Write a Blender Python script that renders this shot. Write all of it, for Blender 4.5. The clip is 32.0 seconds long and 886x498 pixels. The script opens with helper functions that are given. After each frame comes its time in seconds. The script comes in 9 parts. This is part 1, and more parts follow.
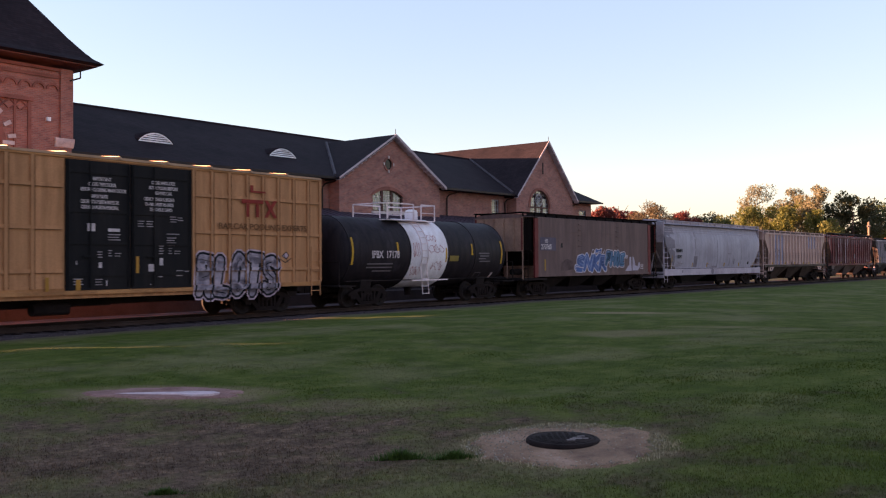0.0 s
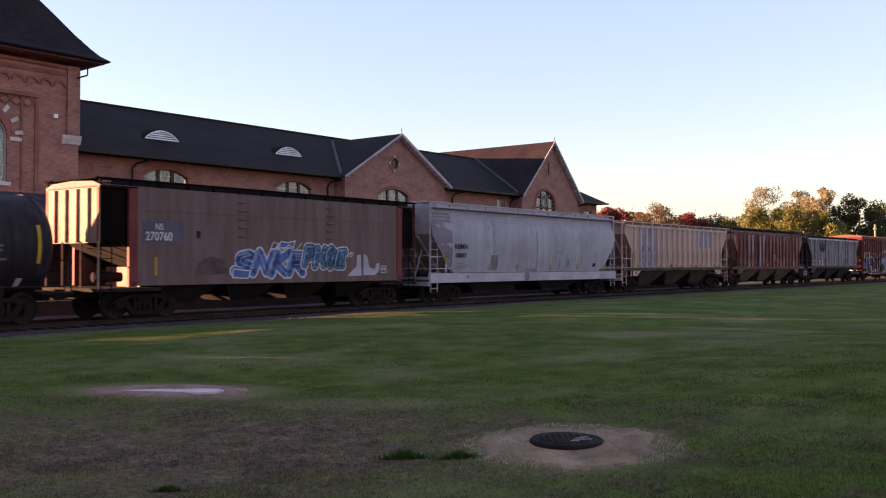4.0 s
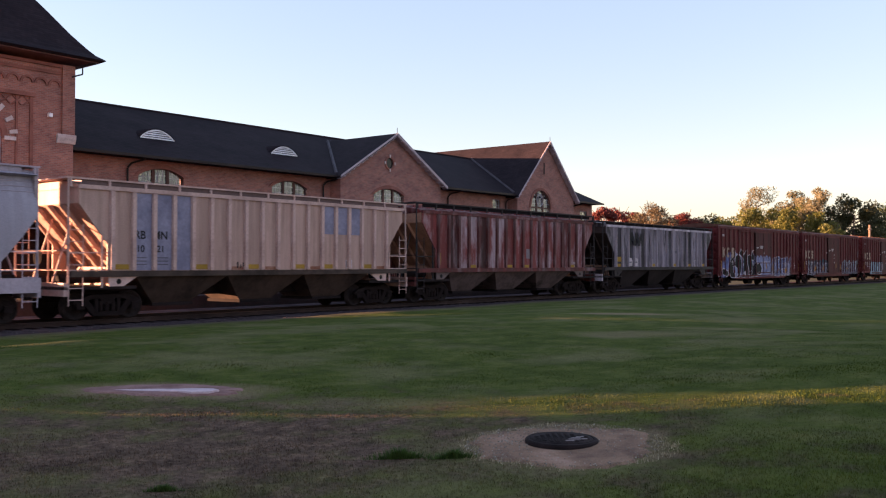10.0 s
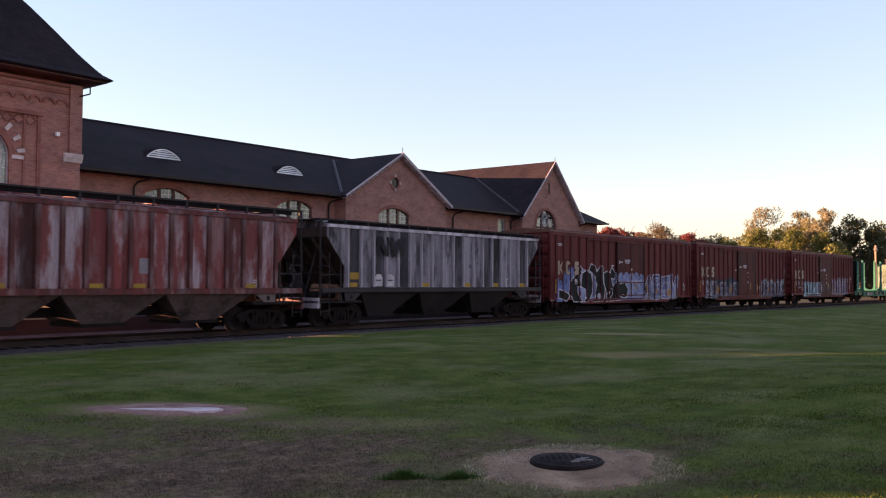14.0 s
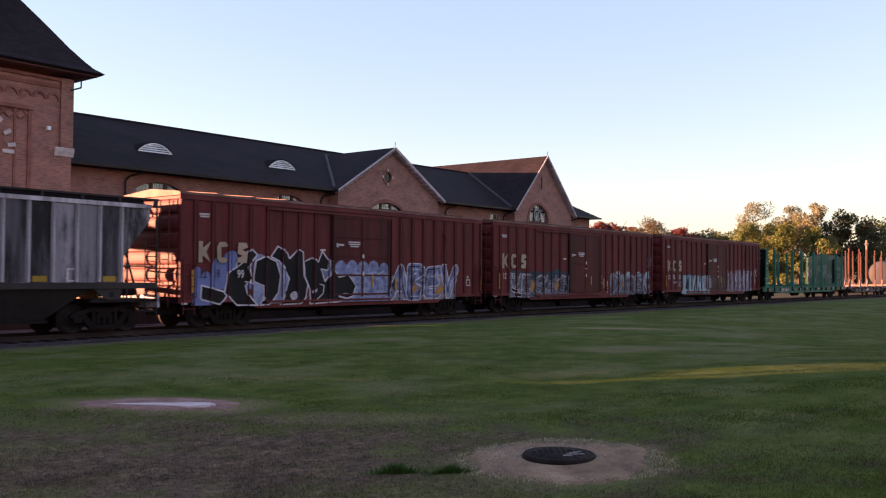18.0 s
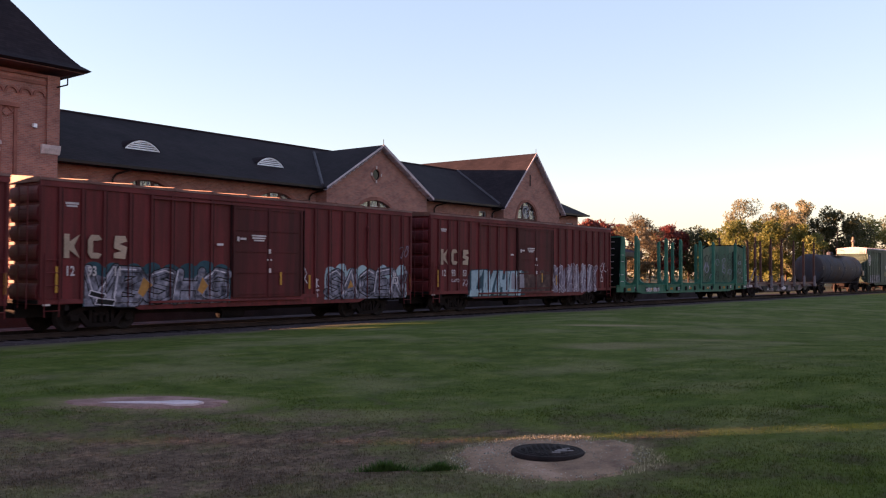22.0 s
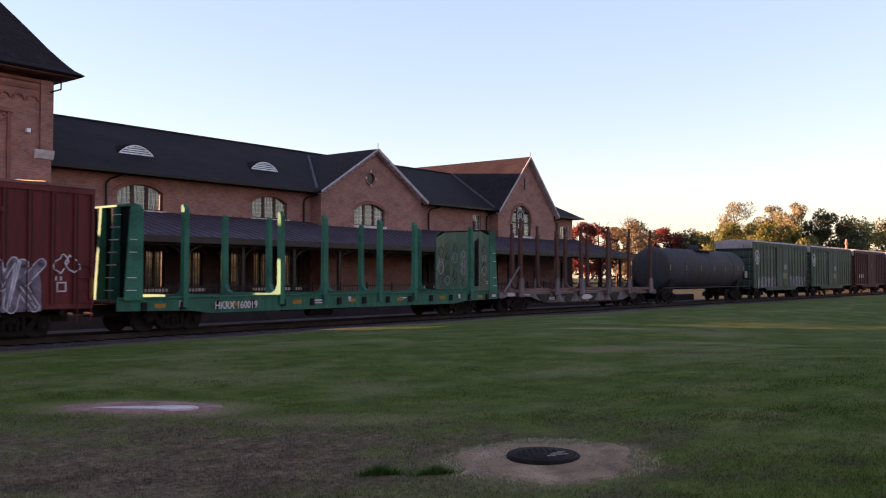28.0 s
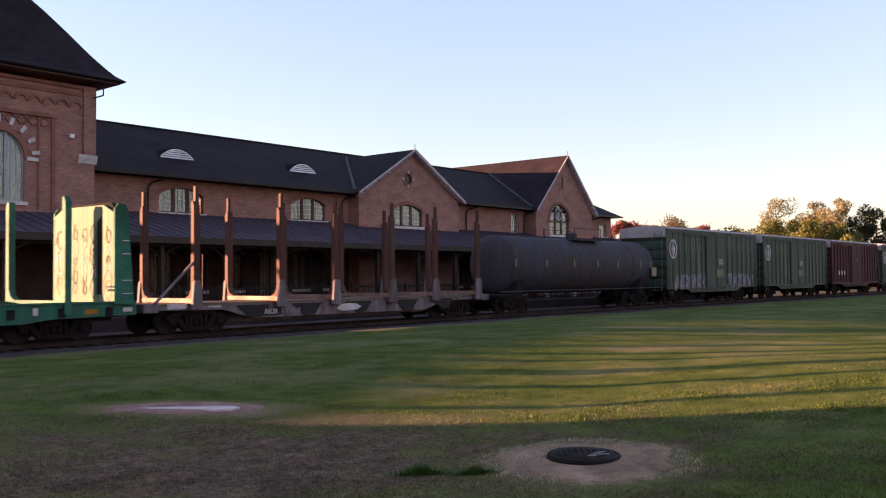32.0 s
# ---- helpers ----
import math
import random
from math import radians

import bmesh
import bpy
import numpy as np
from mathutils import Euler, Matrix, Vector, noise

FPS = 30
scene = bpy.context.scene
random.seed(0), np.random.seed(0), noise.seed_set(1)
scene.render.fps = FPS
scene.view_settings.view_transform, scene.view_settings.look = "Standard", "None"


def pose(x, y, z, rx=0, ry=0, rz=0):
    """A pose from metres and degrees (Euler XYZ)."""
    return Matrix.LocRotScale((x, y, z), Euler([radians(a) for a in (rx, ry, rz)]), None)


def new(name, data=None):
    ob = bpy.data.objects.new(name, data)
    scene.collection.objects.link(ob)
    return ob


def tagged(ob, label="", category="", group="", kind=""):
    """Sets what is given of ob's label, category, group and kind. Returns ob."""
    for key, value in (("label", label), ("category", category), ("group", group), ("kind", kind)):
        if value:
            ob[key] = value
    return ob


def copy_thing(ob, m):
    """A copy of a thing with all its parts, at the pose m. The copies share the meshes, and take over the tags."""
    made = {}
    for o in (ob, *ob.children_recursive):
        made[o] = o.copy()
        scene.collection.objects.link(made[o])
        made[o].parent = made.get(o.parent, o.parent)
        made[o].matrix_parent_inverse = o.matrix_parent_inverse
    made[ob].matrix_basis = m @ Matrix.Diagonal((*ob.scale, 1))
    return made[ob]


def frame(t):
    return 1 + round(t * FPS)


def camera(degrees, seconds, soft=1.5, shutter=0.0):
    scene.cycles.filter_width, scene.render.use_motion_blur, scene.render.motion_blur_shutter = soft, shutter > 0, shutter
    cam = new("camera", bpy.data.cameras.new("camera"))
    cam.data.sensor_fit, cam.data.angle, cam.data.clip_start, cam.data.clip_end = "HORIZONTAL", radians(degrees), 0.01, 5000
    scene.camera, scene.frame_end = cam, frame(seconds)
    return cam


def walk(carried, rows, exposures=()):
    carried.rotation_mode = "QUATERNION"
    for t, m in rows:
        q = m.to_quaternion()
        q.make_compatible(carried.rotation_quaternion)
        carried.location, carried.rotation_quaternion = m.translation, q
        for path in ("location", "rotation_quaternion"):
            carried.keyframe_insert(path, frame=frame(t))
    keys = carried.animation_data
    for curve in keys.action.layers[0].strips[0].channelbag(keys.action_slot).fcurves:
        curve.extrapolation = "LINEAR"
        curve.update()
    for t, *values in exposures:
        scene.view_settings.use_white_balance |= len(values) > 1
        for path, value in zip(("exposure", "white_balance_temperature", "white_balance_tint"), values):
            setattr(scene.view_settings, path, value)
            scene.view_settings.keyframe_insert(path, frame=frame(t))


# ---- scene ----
from mathutils.geometry import tessellate_polygon

cam = camera(52.0, 32.0, soft=1.15, shutter=0.3)
EYE_Z = 1.72
# seconds, yaw, pitch, roll of the hand-held camera, which stays in one spot on the lawn
TURNS = [
    (0, -51.08, 0.89, 0.33),
    (0.5, -50.96, 0.82, 0.10),
    (1, -50.57, 0.79, -0.06),
    (1.5, -50.24, 0.80, 0.15),
    (2, -50.38, 0.94, -0.03),
    (2.5, -50.55, 1.03, -0.06),
    (3, -50.69, 1.02, -0.22),
    (3.5, -50.71, 0.90, -0.05),
    (5.5, -51.03, 0.78, -0.38),
    (6, -51.09, 0.88, -0.28),
    (6.5, -51.19, 0.87, -0.45),
    (7, -51.34, 0.73, -0.34),
    (7.5, -51.36, 0.61, -0.25),
    (8, -51.26, 0.58, -0.08),
    (8.5, -51.20, 0.63, -0.06),
    (9, -51.15, 0.75, -0.00),
    (9.5, -51.11, 0.84, -0.11),
    (10, -51.05, 0.85, -0.17),
    (10.5, -50.98, 0.79, -0.05),
    (11, -50.86, 0.75, -0.39),
    (11.5, -50.46, 0.84, -0.56),
    (12, -50.12, 0.87, -0.18),
    (12.5, -49.99, 1.08, -0.40),
    (13, -50.40, 1.70, -0.48),
    (13.5, -50.66, 1.98, -0.28),
    (14, -50.74, 2.08, -0.32),
    (14.5, -50.80, 2.13, -0.34),
    (15, -50.97, 2.18, -0.34),
    (15.5, -51.02, 2.19, -0.28),
    (17.5, -51.02, 1.78, -0.27),
    (18, -51.21, 1.74, -0.32),
    (18.5, -51.41, 1.72, -0.35),
    (19, -51.62, 1.62, -0.35),
    (19.5, -51.62, 1.55, -0.23),
    (20, -51.55, 1.52, -0.18),
    (20.5, -51.57, 1.52, -0.18),
    (21, -51.72, 1.61, -0.03),
    (21.5, -51.90, 1.69, 0.22),
    (22, -51.92, 1.58, -0.21),
    (22.5, -51.61, 1.44, 0.11),
    (23, -51.21, 1.38, -0.10),
    (23.5, -50.92, 1.33, 0.10),
    (24, -50.97, 1.30, 0.65),
    (24.5, -51.23, 1.21, 0.56),
    (25, -51.43, 1.16, -0.08),
    (25.5, -51.31, 1.05, 0.78),
    (27.5, -52.21, 1.69, -0.14),
    (28, -52.25, 1.81, -0.01),
    (28.5, -52.01, 1.81, 0.34),
    (29, -51.29, 1.56, 0.70),
    (29.5, -50.74, 1.43, 0.30),
    (30, -50.53, 1.47, 0.24),
    (30.5, -50.53, 1.55, 0.45),
    (31, -50.39, 1.71, 0.31),
    (31.5, -50.08, 1.77, 0.24),
    (32, -49.85, 1.82, 0.45),
]
PATH = [(t, pose(0, 0, EYE_Z, 90 + p, r, y)) for t, y, p, r in TURNS]
walk(cam, PATH, [(0.0, 2.80, 6750, 38), (32.0, 2.80, 6750, 38)])

# ---- daylight: a very low evening sun behind the station, clear sky ----
SUN_ELEVATION = radians(3.6)
SUN_WAY = Vector((0.570, -0.822, 0)).normalized()      # the way the light travels over the ground
world = bpy.data.worlds.new("evening_sky")
scene.world = world
world.use_nodes = True
wn = world.node_tree
sky = wn.nodes.new("ShaderNodeTexSky")
sky.sky_type = 'NISHITA'
sky.sun_disc = False
sky.sun_elevation = SUN_ELEVATION
sky.sun_rotation = math.atan2(-SUN_WAY.x, -SUN_WAY.y)
sky.altitude = 100
sky.air_density = 1.0
sky.dust_density = 0.1
sky.ozone_density = 1.3
haze = wn.nodes.new("ShaderNodeMix")       # thin high haze evens the sky out
haze.data_type = 'RGBA'
haze.inputs[0].default_value = 0.42
haze.inputs[7].default_value = (0.92, 1.56, 1.98, 1)
wn.links.new(sky.outputs[0], haze.inputs[6])
wn.links.new(haze.outputs[2], wn.nodes["Background"].inputs[0])
wn.nodes["Background"].inputs[1].default_value = 0.082
sun_data = bpy.data.lights.new("sun", 'SUN')
sun_data.energy = 5.0
sun_data.angle = radians(0.53)
sun_data.color = (1.0, 0.64, 0.31)
sun = new("sun", sun_data)
ray_way = Vector((SUN_WAY.x * math.cos(SUN_ELEVATION), SUN_WAY.y * math.cos(SUN_ELEVATION), -math.sin(SUN_ELEVATION)))
sun.matrix_basis = Matrix.Translation((-60, 70, 40)) @ ray_way.to_track_quat("-Z", "Y").to_matrix().to_4x4()

# ---- materials ----
MATS = {}
TONE = (0.76, 0.605, 0.675)       # dulls and reddens the clean colours, for the dim, warm tone of the shade


def nodes_of(name):
    m = bpy.data.materials.new(name)
    m.use_nodes = True
    return m, m.node_tree.nodes, m.node_tree.links, m.node_tree.nodes["Principled BSDF"]


def ramp(nodes, stops):
    r = nodes.new("ShaderNodeValToRGB")
    els = r.color_ramp.elements
    while len(els) < len(stops):
        els.new(0.5)
    for e, (p, c) in zip(els, stops):
        e.position, e.color = p, (*c, 1)
    return r


def noise_node(nodes, links, scale, detail=4.0, rough=0.6, stretch=None, coord="Object"):
    tc = nodes.new("ShaderNodeTexCoord")
    n = nodes.new("ShaderNodeTexNoise")
    n.inputs["Scale"].default_value = scale
    n.inputs["Detail"].default_value = detail
    n.inputs["Roughness"].default_value = rough
    if stretch:
        mp = nodes.new("ShaderNodeMapping")
        mp.inputs["Scale"].default_value = stretch
        links.new(tc.outputs[coord], mp.inputs[0])
        links.new(mp.outputs[0], n.inputs["Vector"])
    else:
        links.new(tc.outputs[coord], n.inputs["Vector"])
    return n


def mixed(nodes, links, fac, a, b, blend='MIX'):
    mx = nodes.new("ShaderNodeMix")
    mx.data_type, mx.blend_type = 'RGBA', blend
    for sock, v in ((mx.inputs[0], fac), (mx.inputs[6], a), (mx.inputs[7], b)):
        if isinstance(v, (int, float)):
            sock.default_value = v
        elif isinstance(v, tuple):
            sock.default_value = (*v, 1)
        else:
            links.new(v, sock)
    return mx.outputs[2]


def surface(name, base, dark=None, light=None, rough=0.7, metal=0.0, grain=30.0, patch=0.7, streak=False,
            bump=0.15, dark_at=0.55, light_at=0.66, spec=0.2):
    """Painted or weathered surface: broad patches, optional vertical run-off streaks, fine grain and relief."""
    if name in MATS:
        return MATS[name]
    m, N, L, p = nodes_of(name)
    base = tuple(c * a for c, a in zip(base, TONE))
    dark = tuple(c * a for c, a in zip(dark, TONE)) if dark else None
    light = tuple(min(1, c * a) for c, a in zip(light, TONE)) if light else None
    dark = dark or tuple(c * 0.72 for c in base)
    light = light or tuple(min(1, c * 1.18) for c in base)
    big = noise_node(N, L, patch, 5, 0.62, (1.6, 1.6, 0.22) if streak else None)
    r1 = ramp(N, [(dark_at - 0.22, dark), (dark_at, base), (light_at + 0.12, light)])
    L.new(big.outputs[0], r1.inputs[0])
    fine = noise_node(N, L, grain, 3, 0.7)
    r2 = ramp(N, [(0.3, (0.82, 0.82, 0.82)), (0.7, (1.1, 1.1, 1.1))])
    L.new(fine.outputs[0], r2.inputs[0])
    col = mixed(N, L, 1.0, r1.outputs[0], r2.outputs[0], 'MULTIPLY')
    if streak:
        st = noise_node(N, L, 3.2, 4, 0.55, (1.0, 1.0, 0.06))
        r3 = ramp(N, [(0.38, (0.62, 0.60, 0.58)), (0.55, (1, 1, 1))])
        L.new(st.outputs[0], r3.inputs[0])
        col = mixed(N, L, 0.75, col, r3.outputs[0], 'MULTIPLY')
    L.new(col, p.inputs["Base Color"])
    rr = N.new("ShaderNodeMapRange")
    L.new(big.outputs[0], rr.inputs[0])
    rr.inputs[3].default_value, rr.inputs[4].default_value = min(1, rough + 0.12), max(0.05, rough - 0.12)
    L.new(rr.outputs[0], p.inputs["Roughness"])
    p.inputs["Metallic"].default_value = metal
    p.inputs["Specular IOR Level"].default_value = spec
    if bump:
        b = N.new("ShaderNodeBump")
        b.inputs["Strength"].default_value = bump
        b.inputs["Distance"].default_value = 0.02
        L.new(fine.outputs[0], b.inputs["Height"])
        L.new(b.outputs[0], p.inputs["Normal"])
    MATS[name] = m
    return m


def weathered(name, base, patchcol, amount=0.5, rough=0.6, streak=True, grime=(0.05, 0.045, 0.04), dirt=0.5):
    """Old railcar paint: the base colour, worn patches of another colour in vertical runs, and grime."""
    if name in MATS:
        return MATS[name]
    m, N, L, p = nodes_of(name)
    base, patchcol, grime = (tuple(min(1, c * a) for c, a in zip(q, TONE)) for q in (base, patchcol, grime))
    big = noise_node(N, L, 0.55, 6, 0.68, (2.4, 2.4, 0.7) if streak else None)
    rb = ramp(N, [(amount - 0.06, (0, 0, 0)), (amount + 0.07, (1, 1, 1))])
    L.new(big.outputs[0], rb.inputs[0])
    fine = noise_node(N, L, 26, 4, 0.7)
    rf = ramp(N, [(0.3, (0.84, 0.84, 0.84)), (0.7, (1.1, 1.1, 1.1))])
    L.new(fine.outputs[0], rf.inputs[0])
    col = mixed(N, L, rb.outputs[0], patchcol, base)
    col = mixed(N, L, 1.0, col, rf.outputs[0], 'MULTIPLY')
    run = noise_node(N, L, 2.6, 5, 0.6, (1.6, 1.6, 0.09))
    rr = ramp(N, [(0.42, (dirt, dirt, dirt)), (0.62, (0, 0, 0))])
    L.new(run.outputs[0], rr.inputs[0])
    col = mixed(N, L, rr.outputs[0], col, grime)
    L.new(col, p.inputs["Base Color"])
    p.inputs["Roughness"].default_value = rough
    p.inputs["Specular IOR Level"].default_value = 0.13
    b = N.new("ShaderNodeBump")
    b.inputs["Strength"].default_value = 0.12
    b.inputs["Distance"].default_value = 0.02
    L.new(fine.outputs[0], b.inputs["Height"])
    L.new(b.outputs[0], p.inputs["Normal"])
    MATS[name] = m
    return m


def brick_material(name, c1, c2, mortar, turn):
    """Brick courses at true size; turn swaps the wall's run between x and y."""
    m, N, L, p = nodes_of(name)
    tc = N.new("ShaderNodeTexCoord")
    sp = N.new("ShaderNodeSeparateXYZ")
    cb = N.new("ShaderNodeCombineXYZ")
    L.new(tc.outputs["Object"], sp.inputs[0])
    L.new(sp.outputs[1 if turn else 0], cb.inputs[0])
    L.new(sp.outputs[2], cb.inputs[1])
    br = N.new("ShaderNodeTexBrick")
    br.inputs["Scale"].default_value = 1.0
    br.inputs["Brick Width"].default_value = 0.215
    br.inputs["Row Height"].default_value = 0.075
    br.inputs["Mortar Size"].default_value = 0.008
    br.inputs["Color1"].default_value = (*c1, 1)
    br.inputs["Color2"].default_value = (*c2, 1)
    br.inputs["Mortar"].default_value = (*mortar, 1)
    L.new(cb.outputs[0], br.inputs["Vector"])
    n = noise_node(N, L, 0.9, 8, 0.75, (1, 1, 1.8))
    r = ramp(N, [(0.3, (0.62, 0.58, 0.60)), (0.52, (1, 1, 1)), (0.72, (1.32, 1.22, 1.12))])
    L.new(n.outputs[0], r.inputs[0])
    col = mixed(N, L, 1.0, br.outputs[0], r.outputs[0], 'MULTIPLY')
    L.new(col, p.inputs["Base Color"])
    p.inputs["Roughness"].default_value = 0.9
    b = N.new("ShaderNodeBump")
    b.inputs["Strength"].default_value = 0.5
    b.inputs["Distance"].default_value = 0.01
    b.invert = True
    L.new(br.outputs["Fac"], b.inputs["Height"])
    L.new(b.outputs[0], p.inputs["Normal"])
    MATS[name] = m
    return m


def course_material(name, base, dark, row, width, rough=0.75):
    """Slates or shingles: rows by height, pieces varied in tone."""
    m, N, L, p = nodes_of(name)
    tc = N.new("ShaderNodeTexCoord")
    sp = N.new("ShaderNodeSeparateXYZ")
    cb = N.new("ShaderNodeCombineXYZ")
    ad = N.new("ShaderNodeMath")
    L.new(tc.outputs["Object"], sp.inputs[0])
    L.new(sp.outputs[0], ad.inputs[0])
    L.new(sp.outputs[1], ad.inputs[1])
    L.new(ad.outputs[0], cb.inputs[0])
    L.new(sp.outputs[2], cb.inputs[1])
    br = N.new("ShaderNodeTexBrick")
    br.inputs["Scale"].default_value = 1.0
    br.inputs["Brick Width"].default_value = width
    br.inputs["Row Height"].default_value = row
    br.inputs["Mortar Size"].default_value = 0.006
    br.inputs["Color1"].default_value = (*base, 1)
    br.inputs["Color2"].default_value = (*tuple(c * 1.35 for c in base), 1)
    br.inputs["Mortar"].default_value = (*dark, 1)
    L.new(cb.outputs[0], br.inputs["Vector"])
    n = noise_node(N, L, 0.45, 6, 0.65)
    r = ramp(N, [(0.3, (0.7, 0.7, 0.72)), (0.7, (1.25, 1.22, 1.18))])
    L.new(n.outputs[0], r.inputs[0])
    L.new(mixed(N, L, 1.0, br.outputs[0], r.outputs[0], 'MULTIPLY'), p.inputs["Base Color"])
    p.inputs["Roughness"].default_value = rough
    p.inputs["Specular IOR Level"].default_value = 0.04
    b = N.new("ShaderNodeBump")
    b.inputs["Strength"].default_value = 0.6
    b.inputs["Distance"].default_value = 0.015
    L.new(br.outputs["Color"], b.inputs["Height"])
    L.new(b.outputs[0], p.inputs["Normal"])
    MATS[name] = m
    return m


def leaf_material(name, stops, back=0.35):
    m, N, L, p = nodes_of(name)
    g = N.new("ShaderNodeNewGeometry")
    r = ramp(N, stops)
    L.new(g.outputs["Random Per Island"], r.inputs[0])
    L.new(r.outputs[0], p.inputs["Base Color"])
    p.inputs["Roughness"].default_value = 0.65
    tr = N.new("ShaderNodeBsdfTranslucent")
    L.new(r.outputs[0], tr.inputs[0])
    ms = N.new("ShaderNodeMixShader")
    ms.inputs[0].default_value = back
    out = N["Material Output"] if "Material Output" in N else N.new("ShaderNodeOutputMaterial")
    L.new(p.outputs[0], ms.inputs[1])
    L.new(tr.outputs[0], ms.inputs[2])
    L.new(ms.outputs[0], out.inputs[0])
    MATS[name] = m
    return m


# ---- mesh helpers ----
def mk():
    return bmesh.new()


def box(bm, x0, x1, y0, y1, z0, z1):
    v = [bm.verts.new((x, y, z)) for x in (x0, x1) for y in (y0, y1) for z in (z0, z1)]
    for f in ((0, 1, 3, 2), (4, 6, 7, 5), (0, 4, 5, 1), (2, 3, 7, 6), (0, 2, 6, 4), (1, 5, 7, 3)):
        bm.faces.new([v[i] for i in f])
    return bm


def prism(bm, pts, axis, a, b):
    """A flat outline pushed along an axis: pts are the two other coordinates in xyz order."""
    def at(p, q):
        return {'x': (q, p[0], p[1]), 'y': (p[0], q, p[1]), 'z': (p[0], p[1], q)}[axis]
    u = [bm.verts.new(at(p, a)) for p in pts]
    w = [bm.verts.new(at(p, b)) for p in pts]
    bm.faces.new(u)
    bm.faces.new(list(reversed(w)))
    n = len(pts)
    for i in range(n):
        j = (i + 1) % n
        bm.faces.new((u[j], u[i], w[i], w[j]))
    return bm


def rod(bm, p, q, r, seg=6):
    p, q = Vector(p), Vector(q)
    m = (q - p).to_track_quat('Z', 'Y').to_matrix()
    rings = []
    for c in (p, q):
        rings.append([bm.verts.new(c + m @ Vector((r * math.cos(2 * math.pi * i / seg), r * math.sin(2 * math.pi * i / seg), 0))) for i in range(seg)])
    for i in range(seg):
        j = (i + 1) % seg
        bm.faces.new((rings[0][i], rings[0][j], rings[1][j], rings[1][i]))
    bm.faces.new(list(reversed(rings[0])))
    bm.faces.new(rings[1])
    return bm


def lathe(bm, profile, axis='x', seg=32, centre=(0, 0, 0), smooth=True):
    """Turns (position along axis, radius) round the axis."""
    rings = []
    for a, r in profile:
        ring = []
        for i in range(seg):
            c, s = r * math.cos(2 * math.pi * i / seg), r * math.sin(2 * math.pi * i / seg)
            q = {'x': (a, c, s), 'y': (c, a, s), 'z': (c, s, a)}[axis]
            ring.append(bm.verts.new(Vector(centre) + Vector(q)))
        rings.append(ring)
    for k in range(len(rings) - 1):
        for i in range(seg):
            j = (i + 1) % seg
            f = bm.faces.new((rings[k][i], rings[k][j], rings[k + 1][j], rings[k + 1][i]))
            f.smooth = smooth
    bm.faces.new(list(reversed(rings[0])))
    bm.faces.new(rings[-1])
    return bm


def mesh_of(name, bm):
    bmesh.ops.recalc_face_normals(bm, faces=bm.faces)
    me = bpy.data.meshes.new(name)
    bm.to_mesh(me)
    bm.free()
    return me


def part(name, bm, material, parent=None, label="", loc=None, kind=""):
    """Links a bmesh (or a shared mesh) as one mesh object under a thing or a part."""
    me = bm if isinstance(bm, bpy.types.Mesh) else mesh_of(name, bm)
    if material and not me.materials:
        me.materials.append(material)
    ob = new(name, me)
    if parent:
        ob.parent = parent
    if loc is not None:
        ob.location = loc
    if label or kind:
        tagged(ob, label=label, kind=kind)
    return ob


def structure(name, bm, material, label, parent=None):
    ob = part(name, bm, material, parent)
    return tagged(ob, label=label, category=name.split("_")[0], kind="structure")


def thing(name, label, category, m=None, group=""):
    ob = new(name)
    ob.empty_display_size = 0.3
    if m is not None:
        ob.matrix_basis = m
    return tagged(ob, label=label, category=category, group=group)


def from_arrays(name, verts, faces):
    me = bpy.data.meshes.new(name)
    me.from_pydata([tuple(v) for v in verts], [], [tuple(f) for f in faces])
    me.update()
    return me


def wording(text, size, squeeze=1.0):
    """Built-in font lettering as a flat mesh, lower left at the origin, upright in x and z."""
    cu = bpy.data.curves.new("wording", 'FONT')
    cu.body, cu.size = text, size
    cu.offset = size * 0.022
    tmp = bpy.data.objects.new("wording", cu)
    me = bpy.data.meshes.new_from_object(tmp)
    bpy.data.objects.remove(tmp)
    me.transform(pose(0, 0, 0, 90) @ Matrix.Diagonal((squeeze, 1, 1, 1)))
    return me


def lettered(name, text, size, material, parent, x, y, z, squeeze=1.0, label=""):
    me = wording(text, size, squeeze)
    me.materials.clear()
    return part(name, me, material, parent, label, (x, y, z))


def bars(rows, y):
    """Unreadable stencils as plain bars: rows of (x0, x1, z0, z1)."""
    bm = mk()
    for x0, x1, z0, z1 in rows:
        box(bm, x0, x1, y - 0.003, y + 0.003, z0, z1)
    return bm

# ---- ground ----
TRACK_Y = 25.82
RAIL_Z = 0.02
SIDE = Vector((0.627, -0.779, 0))      # across the lawn
AHEAD = Vector((0.779, 0.627, 0))      # over the lawn to the train


def track_y(x):
    """The track's centre line: nearly straight, easing a little towards the lawn at both ends."""
    if x < 35:
        return TRACK_Y - 0.0009 * (35 - max(x, -20)) ** 2
    d = x - 35
    return TRACK_Y - 0.012 * (d - 12 * (1 - math.exp(-d / 12)))


def smooth(a, b, v):
    v = min(1, max(0, (v - a) / (b - a)))
    return v * v * (3 - 2 * v)


